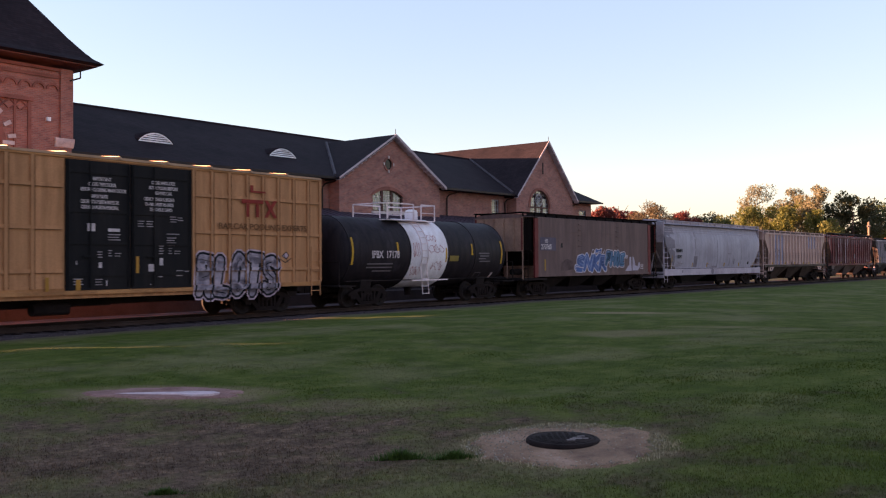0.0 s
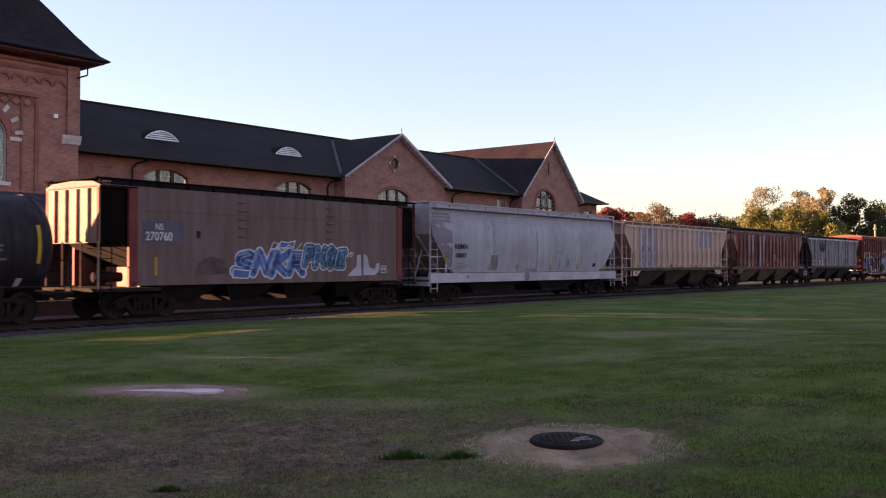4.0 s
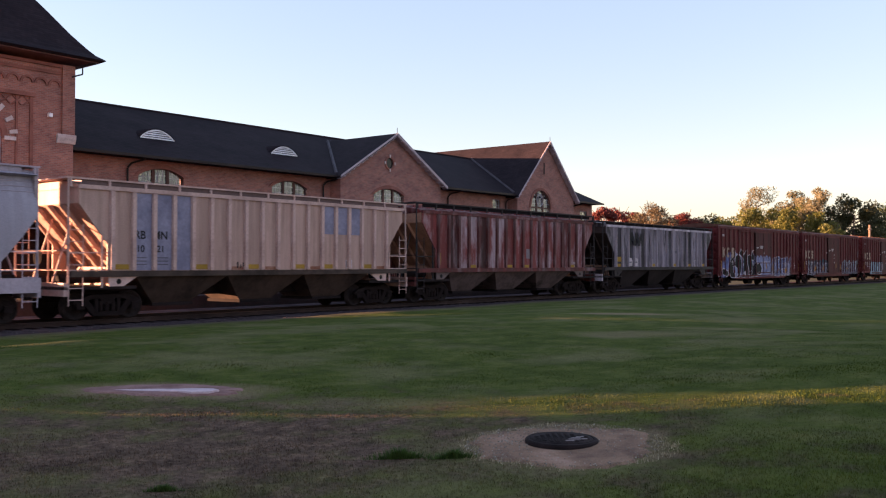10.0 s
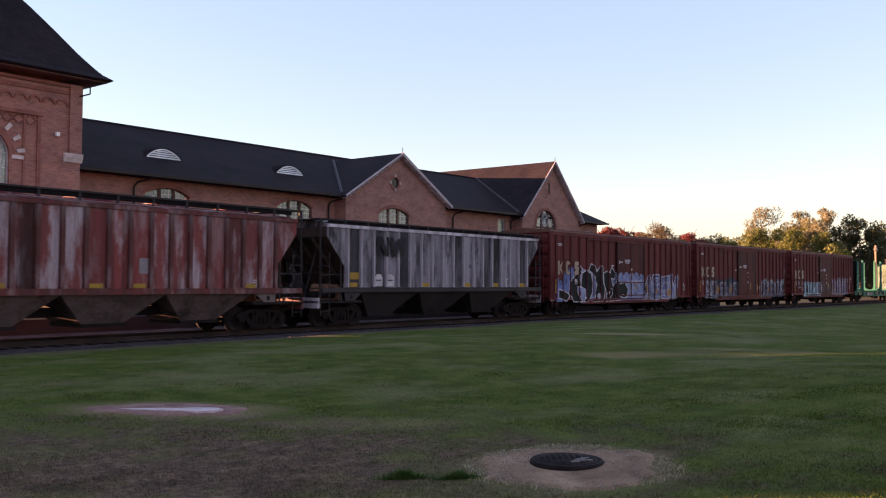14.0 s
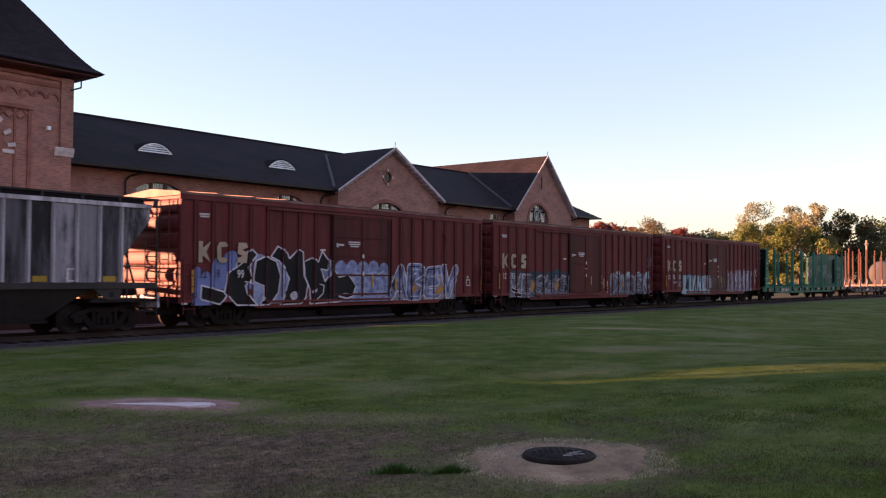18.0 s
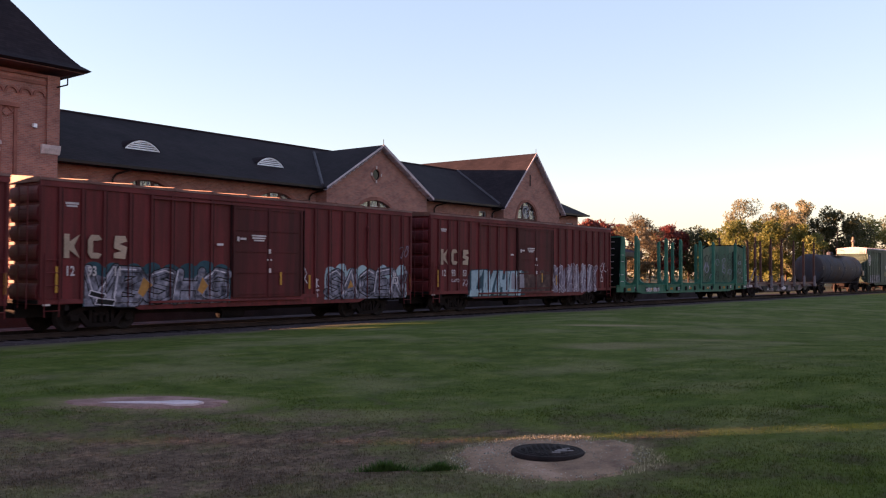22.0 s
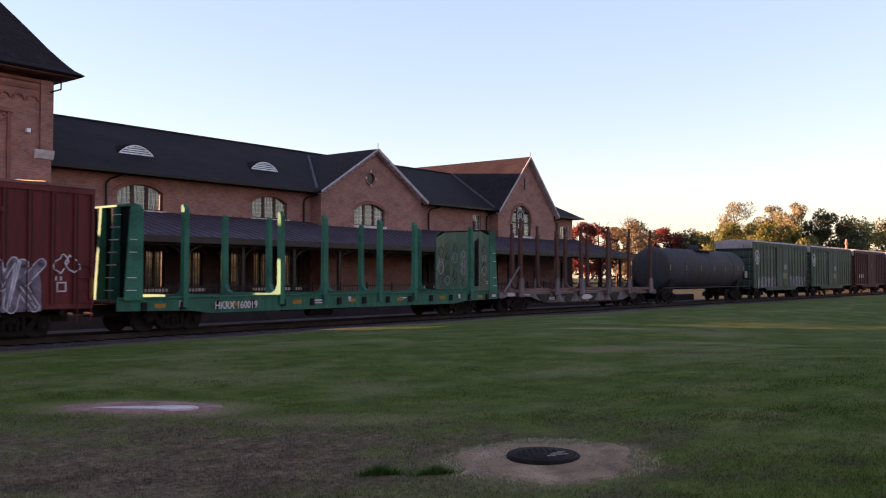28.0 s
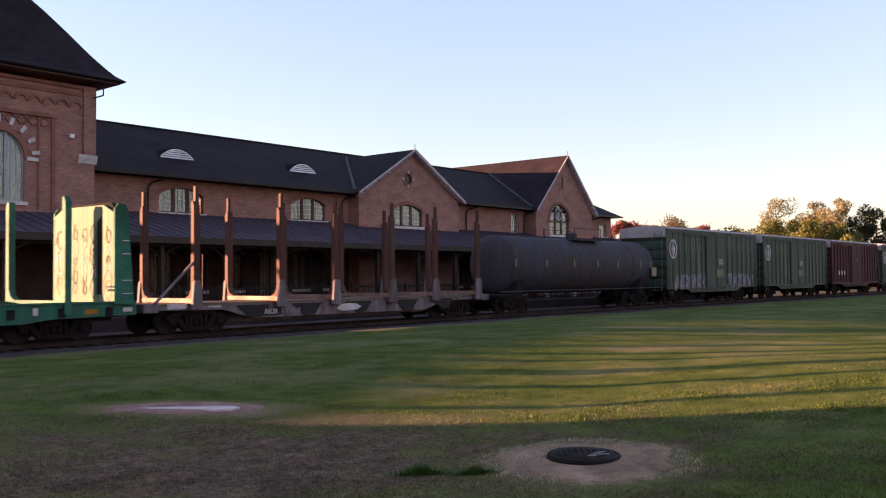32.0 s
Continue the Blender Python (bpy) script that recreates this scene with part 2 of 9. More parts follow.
def ground_z(x, y):
    edge = track_y(x) - 3.3
    z = 0.20 * smooth(6, 13, y) - 0.26 * smooth(edge - 8, edge - 0.3, y) - 0.26 * smooth(edge + 0.1, edge + 0.9, y)
    ahead, aside = x * AHEAD.x + y * AHEAD.y, x * SIDE.x + y * SIDE.y
    z += 0.025 * max(-6, min(6, aside)) * smooth(1, 4, ahead) * (1 - smooth(12, 24, ahead))
    z += 0.033 * max(0, min(9, aside - 1)) * smooth(1, 4, ahead) * (1 - smooth(16, 34, ahead))      # the lawn climbs to the east
    near = 1 - smooth(60, 160, math.hypot(x, y))
    return z + near * 0.07 * (noise.noise(Vector((x * 0.16, y * 0.16, 3.0))) + 0.4 * noise.noise(Vector((x * 0.7, y * 0.7, 9.0))))


def lawn_colour(N, L):
    """Turf: greens, straw-coloured thin spots and one worn brownish stretch, by place on the ground."""
    g = N.new("ShaderNodeNewGeometry")

    def field(scale, detail=5.0):
        n = N.new("ShaderNodeTexNoise")
        n.inputs["Scale"].default_value = scale
        n.inputs["Detail"].default_value = detail
        n.inputs["Roughness"].default_value = 0.65
        L.new(g.outputs["Position"], n.inputs["Vector"])
        return n
    n1, n2, n3 = field(0.35), field(1.7), field(14)
    r1 = ramp(N, [(0.32, (0.042, 0.064, 0.009)), (0.52, (0.078, 0.104, 0.018)), (0.70, (0.130, 0.140, 0.036))])
    L.new(n2.outputs[0], r1.inputs[0])
    r2 = ramp(N, [(0.48, (0, 0, 0)), (0.68, (0.55, 0.55, 0.55))])
    L.new(n1.outputs[0], r2.inputs[0])
    col = mixed(N, L, r2.outputs[0], r1.outputs[0], (0.25, 0.20, 0.115))
    mp = N.new("ShaderNodeMapping")
    mp.vector_type = 'TEXTURE'
    mp.inputs["Location"].default_value = (4.9, 7.35, 0)
    mp.inputs["Rotation"].default_value = (0, 0, math.atan2(SIDE.y, SIDE.x))
    mp.inputs["Scale"].default_value = (7.2, 4.0, 1)
    L.new(g.outputs["Position"], mp.inputs[0])
    ln = N.new("ShaderNodeVectorMath")
    ln.operation = 'LENGTH'
    mult = N.new("ShaderNodeVectorMath")
    mult.operation = 'MULTIPLY'
    mult.inputs[1].default_value = (1, 1, 0)
    L.new(mp.outputs[0], mult.inputs[0])
    L.new(mult.outputs[0], ln.inputs[0])
    sub = N.new("ShaderNodeMath")
    sub.operation = 'MULTIPLY_ADD'
    both = N.new("ShaderNodeMath")
    L.new(n2.outputs[0], both.inputs[0])
    L.new(n1.outputs[0], both.inputs[1])
    L.new(both.outputs[0], sub.inputs[0])
    sub.inputs[1].default_value = 1.6
    L.new(ln.outputs["Value"], sub.inputs[2])
    r3 = ramp(N, [(0.72, (0.88, 0.88, 0.88)), (0.97, (0, 0, 0))])
    half = N.new("ShaderNodeMath")
    half.operation = 'MULTIPLY'
    half.inputs[1].default_value = 0.4
    L.new(sub.outputs[0], half.inputs[0])
    L.new(half.outputs[0], r3.inputs[0])
    r4 = ramp(N, [(0.32, (0.115, 0.058, 0.055)), (0.62, (0.225, 0.130, 0.112))])
    L.new(n3.outputs[0], r4.inputs[0])
    r6 = ramp(N, [(0.34, (0.62, 0.60, 0.62)), (0.52, (0.95, 0.95, 0.92)), (0.68, (1.35, 1.40, 1.22))])
    L.new(field(3.1, 4.0).outputs[0], r6.inputs[0])
    worn = mixed(N, L, 1.0, r4.outputs[0], r6.outputs[0], 'MULTIPLY')
    col = mixed(N, L, r3.outputs[0], col, worn)
    # thin straw-coloured turf round the two bare patches
    for px, py, sx, sy, bare in ((7.25, 4.42, 1.02, 0.94, 0.85), (7.05, 10.38, 1.6, 0.75, 0.85), (23.8, 12.6, 1.7, 0.5, 0.8), (17.6, 9.15, 1.5, 0.9, 0.4), (8.0, 7.7, 1.5, 0.5, 0.3), (20.5, 8.4, 1.4, 0.5, 0.35)):
        at = N.new("ShaderNodeMapping")
        at.vector_type = 'TEXTURE'
        at.inputs["Location"].default_value = (px, py, 0)
        at.inputs["Rotation"].default_value = (0, 0, math.atan2(SIDE.y, SIDE.x))
        at.inputs["Scale"].default_value = (sx, sy, 1)
        L.new(g.outputs["Position"], at.inputs[0])
        flat = N.new("ShaderNodeVectorMath")
        flat.operation = 'MULTIPLY'
        flat.inputs[1].default_value = (1, 1, 0)
        L.new(at.outputs[0], flat.inputs[0])
        far = N.new("ShaderNodeVectorMath")
        far.operation = 'LENGTH'
        L.new(flat.outputs[0], far.inputs[0])
        wob = N.new("ShaderNodeMath")
        wob.operation = 'MULTIPLY_ADD'
        wob.inputs[1].default_value = 0.9
        L.new(n2.outputs[0], wob.inputs[0])
        L.new(far.outputs["Value"], wob.inputs[2])
        half2 = N.new("ShaderNodeMath")
        half2.operation = 'MULTIPLY'
        half2.inputs[1].default_value = 0.5
        L.new(wob.outputs[0], half2.inputs[0])
        rim = ramp(N, [(0.50, (bare, bare, bare)), (0.78, (0, 0, 0))])
        L.new(half2.outputs[0], rim.inputs[0])
        col = mixed(N, L, rim.outputs[0], col, (0.31, 0.215, 0.135))
    # trodden brown strip beside the ballast
    sep = N.new("ShaderNodeSeparateXYZ")
    L.new(g.outputs["Position"], sep.inputs[0])
    up = N.new("ShaderNodeMath")
    up.operation = 'MULTIPLY_ADD'
    up.inputs[1].default_value = 0.25
    up.inputs[2].default_value = -5.1
    L.new(sep.outputs[1], up.inputs[0])
    wav = N.new("ShaderNodeMath")
    wav.operation = 'MULTIPLY_ADD'
    wav.inputs[1].default_value = 0.35
    L.new(n2.outputs[0], wav.inputs[0])
    L.new(up.outputs[0], wav.inputs[2])
    r7 = ramp(N, [(0.38, (0, 0, 0)), (0.56, (0.8, 0.8, 0.8))])
    L.new(wav.outputs[0], r7.inputs[0])
    col = mixed(N, L, r7.outputs[0], col, (0.135, 0.105, 0.075))
    r5 = ramp(N, [(0.3, (0.73, 0.725, 0.71)), (0.7, (1.05, 1.04, 1.01))])
    L.new(n3.outputs[0], r5.inputs[0])
    return mixed(N, L, 1.0, col, r5.outputs[0], 'MULTIPLY')


def make_ground():
    m, N, L, p = nodes_of("lawn_soil")
    col = lawn_colour(N, L)
    L.new(mixed(N, L, 0.2, col, (0.04, 0.036, 0.02)), p.inputs["Base Color"])
    p.inputs["Roughness"].default_value = 1.0
    p.inputs["Specular IOR Level"].default_value = 0.05
    n = noise_node(N, L, 40, 5, 0.7)
    b = N.new("ShaderNodeBump")
    b.inputs["Strength"].default_value = 0.5
    b.inputs["Distance"].default_value = 0.03
    L.new(n.outputs[0], b.inputs["Height"])
    L.new(b.outputs[0], p.inputs["Normal"])
    xs = [-3000, -1200, -500, -200, -90, -45] + [-25 + i * 0.75 for i in range(120)] + [68, 75, 85, 100, 120, 150, 200, 300, 600, 1300, 3000]
    ys = [-3000, -1200, -500, -200, -80, -35, -15] + [-6 + i * 0.6 for i in range(60)] + [32, 40, 55, 80, 120, 200, 400, 900, 3000]
    verts = [(x, y, ground_z(x, y)) for y in ys for x in xs]
    w = len(xs)
    faces = [(j * w + i, j * w + i + 1, (j + 1) * w + i + 1, (j + 1) * w + i) for j in range(len(ys) - 1) for i in range(w - 1)]
    me = from_arrays("ground", verts, faces)
    for f in me.polygons:
        f.use_smooth = True
    structure("ground", me, m, "mown lawn with green, straw-coloured and worn brown stretches")


def make_grass():
    m, N, L, p = nodes_of("grass_blade")
    g = N.new("ShaderNodeNewGeometry")
    r = ramp(N, [(0.0, (0.78, 0.80, 0.78)), (0.85, (0.94, 0.95, 0.90)), (1.0, (1.12, 1.06, 0.95))])
    L.new(g.outputs["Random Per Island"], r.inputs[0])
    col = mixed(N, L, 1.0, lawn_colour(N, L), r.outputs[0], 'MULTIPLY')
    L.new(col, p.inputs["Base Color"])
    p.inputs["Roughness"].default_value = 0.85
    p.inputs["Specular IOR Level"].default_value = 0.15
    tr = N.new("ShaderNodeBsdfTranslucent")
    L.new(col, tr.inputs[0])
    ms = N.new("ShaderNodeMixShader")
    ms.inputs[0].default_value = 0.2
    L.new(p.outputs[0], ms.inputs[1])
    L.new(tr.outputs[0], ms.inputs[2])
    L.new(ms.outputs[0], N["Material Output"].inputs[0])
    rng = np.random.default_rng(4)
    verts, faces = [], []
    count = 210000
    depth = 4.6 * (22 / 4.6) ** rng.random(count) ** 1.1
    across = (rng.random(count) * 2 - 1) * 0.60
    for d, a, q, u, h in zip(depth, across, rng.random(count) * 6.283, rng.random(count), rng.random(count)):
        x = AHEAD.x * d + SIDE.x * a * d
        y = AHEAD.y * d + SIDE.y * a * d
        if y > track_y(x) - 3.25:
            continue
        if ((x - 7.05) * SIDE.x + (y - 10.38) * SIDE.y) ** 2 / 1.1 + ((x - 7.05) * AHEAD.x + (y - 10.38) * AHEAD.y) ** 2 / 0.22 < h:
            continue
        if h > ((x - 7.25) ** 2 + (y - 4.42) ** 2) ** 0.5 * 2.2 - 1.5:
            continue
        z = ground_z(x, y)
        tall = (0.015 + 0.02 * h * h + (0.03 if u > 0.996 else 0)) * max(0.25, 1.1 - 0.045 * d)
        wide = 0.0024 + 0.0006 * d
        cx, cy = math.cos(q) * wide, math.sin(q) * wide
        lx, ly = math.cos(u * 40) * tall * 0.5, math.sin(u * 40) * tall * 0.5
        n = len(verts)
        verts += [(x - cx, y - cy, z - 0.01), (x + cx, y + cy, z - 0.01), (x + lx, y + ly, z + tall)]
        faces.append((n, n + 1, n + 2))
    ob = part("grass", from_arrays("grass", verts, faces), m, None)
    tagged(ob, "short mown grass blades, green and straw-coloured, on the lawn", "grass", kind="stuff")


def blob(bm, cx, cy, ra, rb, z, thick, seed, n=90, turn=0.0):
    """An irregular flat patch with a bevelled rim."""
    top, rim = [], []
    for i in range(n):
        a = 2 * math.pi * i / n
        k = 1 + 0.22 * noise.noise(Vector((math.cos(a) * 1.6 + seed, math.sin(a) * 1.6, seed)))
        k += 0.13 * noise.noise(Vector((math.cos(a) * 7 + seed, math.sin(a) * 7, seed)))
        u, v = math.cos(a) * ra * k, math.sin(a) * rb * k
        x = cx + u * math.cos(turn) - v * math.sin(turn)
        y = cy + u * math.sin(turn) + v * math.cos(turn)
        rim.append(bm.verts.new((x, y, ground_z(x, y) + z - thick)))
        x, y = cx + (x - cx) * 0.9, cy + (y - cy) * 0.9
        top.append(bm.verts.new((x, y, ground_z(x, y) + z)))
    mid = bm.verts.new((cx, cy, ground_z(cx, cy) + z + 0.004))
    for i in range(n):
        j = (i + 1) % n
        bm.faces.new((rim[i], rim[j], top[j], top[i]))
        bm.faces.new((top[i], top[j], mid))
    return bm


def make_manhole():
    gravel = surface("sandy_gravel", (0.42, 0.30, 0.185), (0.20, 0.14, 0.095), (0.64, 0.48, 0.33), 1.0, grain=60, patch=2.2, bump=0.9, spec=0.1)
    soil = surface("bare_soil", (0.40, 0.265, 0.22), (0.27, 0.17, 0.14), (0.50, 0.36, 0.30), 1.0, grain=40, patch=2.5, bump=0.8, spec=0.1)
    turn = math.atan2(SIDE.y, SIDE.x)
    structure("ground_gravel_patch", blob(mk(), 7.22, 4.40, 0.90, 0.84, 0.022, 0.05, 3.1, turn=turn), gravel, "bare sandy gravel round an iron manhole")
    structure("ground_bare_patch", blob(mk(), 7.05, 10.38, 1.08, 0.46, 0.022, 0.05, 8.4, turn=turn), soil, "bare sandy soil round a concrete slab")
    rng = random.Random(7)
    verts, faces = [], []
    for _ in range(2600):
        a, d = rng.random() * 6.283, math.sqrt(rng.random()) * 1.0
        x, y = 7.25 + math.cos(a) * d * 0.93, 4.42 + math.sin(a) * d * 0.9
        z, s = ground_z(x, y) + 0.022, 0.003 + 0.009 * rng.random() ** 3
        n = len(verts)
        verts += [(x + s, y, z), (x - s * 0.5, y + s, z), (x - s * 0.6, y - s * 0.9, z), (x, y, z + s)]
        faces += [(n, n + 1, n + 3), (n + 1, n + 2, n + 3), (n + 2, n, n + 3)]
    fringe_v, fringe_f = [], []
    for _ in range(2400):
        a, d = rng.random() * 6.283, 0.80 + 0.24 * rng.random()
        k = 1 + 0.22 * noise.noise(Vector((math.cos(a) * 1.6 + 3.1, math.sin(a) * 1.6, 3.1)))
        x, y = 7.25 + math.cos(a) * d * k * 0.96, 4.42 + math.sin(a) * d * k * 0.93
        z, q, lean, tall = ground_z(x, y), rng.random() * 6.283, rng.random() * 6.283, 0.012 + 0.026 * rng.random()
        n = len(fringe_v)
        fringe_v += [(x - math.cos(q) * 0.004, y - math.sin(q) * 0.004, z), (x + math.cos(q) * 0.004, y + math.sin(q) * 0.004, z), (x + math.cos(lean) * tall * 0.7, y + math.sin(lean) * tall * 0.7, z + tall)]
        fringe_f.append((n, n + 1, n + 2))
    ob = part("dry_grass", from_arrays("dry_grass", fringe_v, fringe_f), leaf_material("dry_grass_blade", [(0, (0.16, 0.11, 0.06)), (0.5, (0.34, 0.25, 0.15)), (1, (0.50, 0.40, 0.26))], 0.3))
    tagged(ob, "fringe of dry straw-coloured grass round the gravel", "grass", kind="stuff")
    ob = part("pebbles", from_arrays("pebbles", verts, faces), leaf_material("pebble", [(0, (0.07, 0.055, 0.045)), (0.7, (0.22, 0.17, 0.13)), (1, (0.42, 0.36, 0.30))], 0.02))
    tagged(ob, "small pale pebbles scattered round the manhole", "pebbles", kind="stuff")
    iron = surface("manhole_iron", (0.026, 0.019, 0.018), (0.014, 0.011, 0.011), (0.055, 0.04, 0.034), 0.85, 0.0, grain=45, patch=3, bump=0.5, spec=0.12)
    cz = ground_z(7.28, 4.46)
    th = thing("manhole", "dark cast-iron manhole cover in a raised rim", "manhole", pose(7.28, 4.46, cz, 0, 0, math.degrees(turn)) @ Matrix.Scale(0.87, 4))
    part("rim", lathe(mk(), [(-0.02, 0.40), (0.05, 0.39), (0.065, 0.375), (0.065, 0.345), (0.05, 0.34)], 'z', 40), iron, th)
    cover = part("cover", lathe(mk(), [(0.0, 0.338), (0.062, 0.336), (0.068, 0.33), (0.068, 0.02)], 'z', 40), iron, th)
    bm = mk()
    for i in range(-4, 5):
        for j in range(-4, 5):
            if i * i + j * j < 18:
                box(bm, i * 0.066 - 0.02, i * 0.066 + 0.02, j * 0.066 - 0.02, j * 0.066 + 0.02, 0.066, 0.074)
    part("tread", bm, iron, cover)
    bm = mk()
    for x0, y0, w in ((0.06, -0.12, 0.13), (0.10, -0.05, 0.10), (0.16, 0.02, 0.08), (0.02, -0.19, 0.09), (0.2, -0.1, 0.06)):
        box(bm, x0, x0 + w, y0, y0 + 0.03, 0.072, 0.077)
    part("cast_letter", bm, surface("worn_iron", (0.30, 0.28, 0.26), rough=0.5, metal=0.3), cover, "worn raised lettering, unreadable")
    slab = mk()
    sz = ground_z(7.02, 10.22)
    prism(slab, [(-0.75, -0.02), (-0.5, -0.09), (-0.2, -0.12), (0.1, -0.10), (0.30, -0.19), (0.52, -0.15), (0.62, 0.0), (0.50, 0.14), (0.2, 0.16), (0.05, 0.09), (-0.25, 0.08), (-0.55, 0.03)], 'z', -0.05, 0.030)
    ob = part("concrete_slab", slab, surface("pale_concrete", (0.80, 0.72, 0.70), grain=25, patch=2, bump=0.4))
    ob.matrix_basis = pose(7.02, 10.22, sz, 0, 0, math.degrees(turn))
    tagged(ob, "small pale concrete slab set flush in bare soil", "slab")


def make_tufts():
    leaf = leaf_material("tuft_leaves", [(0, (0.028, 0.062, 0.010)), (1, (0.062, 0.115, 0.020))], 0.4)
    for k, (x, y, s) in enumerate(((6.02, 5.36, 0.19), (6.28, 4.95, 0.15), (4.15, 6.15, 0.11))):
        rng = np.random.default_rng(90 + k)
        verts, faces = [], []
        for i in range(700):
            a, d = rng.random() * 6.283, abs(rng.normal()) * 0.5 * s
            px, py = x + math.cos(a) * d * SIDE.x * 1.2 - math.sin(a) * d * 0.6, y + math.cos(a) * d * SIDE.y * 1.2 + math.sin(a) * d * 0.6
            z, h = ground_z(px, py), (0.05 + 0.09 * rng.random()) * max(0.3, 1 - d / (2 * s)) * s / 0.2
            q, u = rng.random() * 6.283, rng.random() * 6.283
            n = len(verts)
            verts += [(px - math.cos(q) * 0.007, py - math.sin(q) * 0.007, z - 0.01), (px + math.cos(q) * 0.007, py + math.sin(q) * 0.007, z - 0.01), (px + math.cos(u) * h * 0.6, py + math.sin(u) * h * 0.6, z + h)]
            faces.append((n, n + 1, n + 2))
        ob = part("weed_tuft", from_arrays("weed_tuft", verts, faces), leaf)
        tagged(ob, "dark green tuft of coarser grass in the lawn", "grass tuft", "tufts in the lawn", kind="stuff")


# ---- railway line ----
def along(bm, profile, x0, x1, step=3.0, centre=True):
    """Sweeps a (y, z) outline along the track."""
    xs = np.arange(x0, x1 + 0.01, step)
    rings = []
    for x in xs:
        c = track_y(x) if centre else 0
        rings.append([bm.verts.new((x, c + y, z)) for y, z in profile])
    n = len(profile)
    for a, b in zip(rings, rings[1:]):
        for i in range(n):
            j = (i + 1) % n
            bm.faces.new((a[i], a[j], b[j], b[i]))
    bm.faces.new(rings[0])
    bm.faces.new(list(reversed(rings[-1])))
    return bm


def make_track():
    stone = surface("dark_ballast", (0.105, 0.096, 0.092), (0.06, 0.054, 0.052), (0.17, 0.155, 0.148), 1.0, grain=18, patch=1.2, bump=1.0, spec=0.0)
    steel = surface("rail_steel", (0.055, 0.038, 0.03), (0.03, 0.022, 0.019), (0.09, 0.075, 0.065), 0.7, 0.0, grain=20, spec=0.1)
    timber = surface("old_tie", (0.03, 0.024, 0.021), (0.018, 0.015, 0.014), (0.05, 0.042, 0.036), 1.0, grain=12, bump=0.6, spec=0.0)
    bed = structure("track_bed", along(mk(), [(-3.7, -0.36), (-3.2, -0.14), (-1.9, -0.125), (1.9, -0.125), (4.6, -0.13), (4.9, -0.42)], -60, 330), stone,
                    "dark grey crushed-stone ballast under the rails")
    for s in (-0.7525, 0.7525):
        prof = [(s + a, RAIL_Z + b) for a, b in ((-0.07, -0.165), (0.07, -0.165), (0.07, -0.15), (0.012, -0.13), (0.012, -0.045), (0.036, -0.035), (0.036, -0.004), (0.028, 0), (-0.028, 0), (-0.036, -0.004), (-0.036, -0.035), (-0.012, -0.045), (-0.012, -0.13), (-0.07, -0.15))]
        tagged(part("rail", along(mk(), prof, -60, 330), steel, None), "rusty steel rail with a worn bright top", "rail", "rails of the track", "structure")
    tie = mesh_of("tie", box(mk(), -0.11, 0.11, -1.3, 1.3, -0.20, -0.11))
    tie.materials.append(timber)
    x = -10.0
    while x < 118:
        part("tie", tie, None, bed, "", (x, track_y(x), 0))
        x += 0.53
    rng = np.random.default_rng(11)
    verts, faces = [], []
    for k in range(6000):
        x = -5 + 100 * rng.random() ** 1.6
        off = -3.35 + 0.45 * rng.random() if k % 3 else -2.9 + 1.4 * rng.random()
        y = track_y(x) + off
        z = -0.135 if off > -3.05 else -0.14 - 0.45 * (-3.05 - off)
        s = 0.012 + 0.026 * rng.random()
        n = len(verts)
        a = rng.random(8) * s * 0.6
        verts += [(x + s, y + a[0], z), (x - s * .5, y + s + a[1], z), (x - s * .6, y - s - a[2], z), (x + a[3], y + a[4], z + s * 1.1)]
        faces += [(n, n + 1, n + 3), (n + 1, n + 2, n + 3), (n + 2, n, n + 3)]
    ob = part("ballast_stones", from_arrays("ballast_stones", verts, faces), surface("ballast_stone", (0.15, 0.14, 0.132), (0.06, 0.055, 0.053), (0.30, 0.28, 0.265), 1.0, patch=6, spec=0.0))
    tagged(ob, "loose grey ballast stones along the grass edge", "ballast", kind="stuff")


# ---- station ----
FRONT = 40.0


def arch_points(a, b, spring, rise, n=12):
    """Points of an arch from (a, spring) over to (b, spring)."""
    if rise <= 0:
        return [(a, spring), (b, spring)]
    w = (b - a) / 2
    r = (w * w + rise * rise) / (2 * rise)
    cx, cz = (a + b) / 2, spring + rise - r
    t0 = math.atan2(spring - cz, -w)
    t0 = t0 if t0 > 0 else t0 + 2 * math.pi
    t1 = math.atan2(spring - cz, w)
    return [(cx + r * math.cos(t0 + (t1 - t0) * i / n), cz + r * math.sin(t0 + (t1 - t0) * i / n)) for i in range(n + 1)]


def pierced(bm, x0, x1, z0, z1, y0, y1, holes):
    """A wall with real openings; holes are (x0, x1, sill, spring, rise)."""
    cur = x0
    for a, b, c, d, rise in sorted(holes):
        if a > cur:
            box(bm, cur, a, y0, y1, z0, z1)
        if c > z0:
            box(bm, a, b, y0, y1, z0, c)
        pts = arch_points(a, b, d, rise) + [(b, z1), (a, z1)]
        prism(bm, pts, 'y', y0, y1)
        cur = b
    if x1 > cur:
        box(bm, cur, x1, y0, y1, z0, z1)
    return bm


WINDOWS = [0]


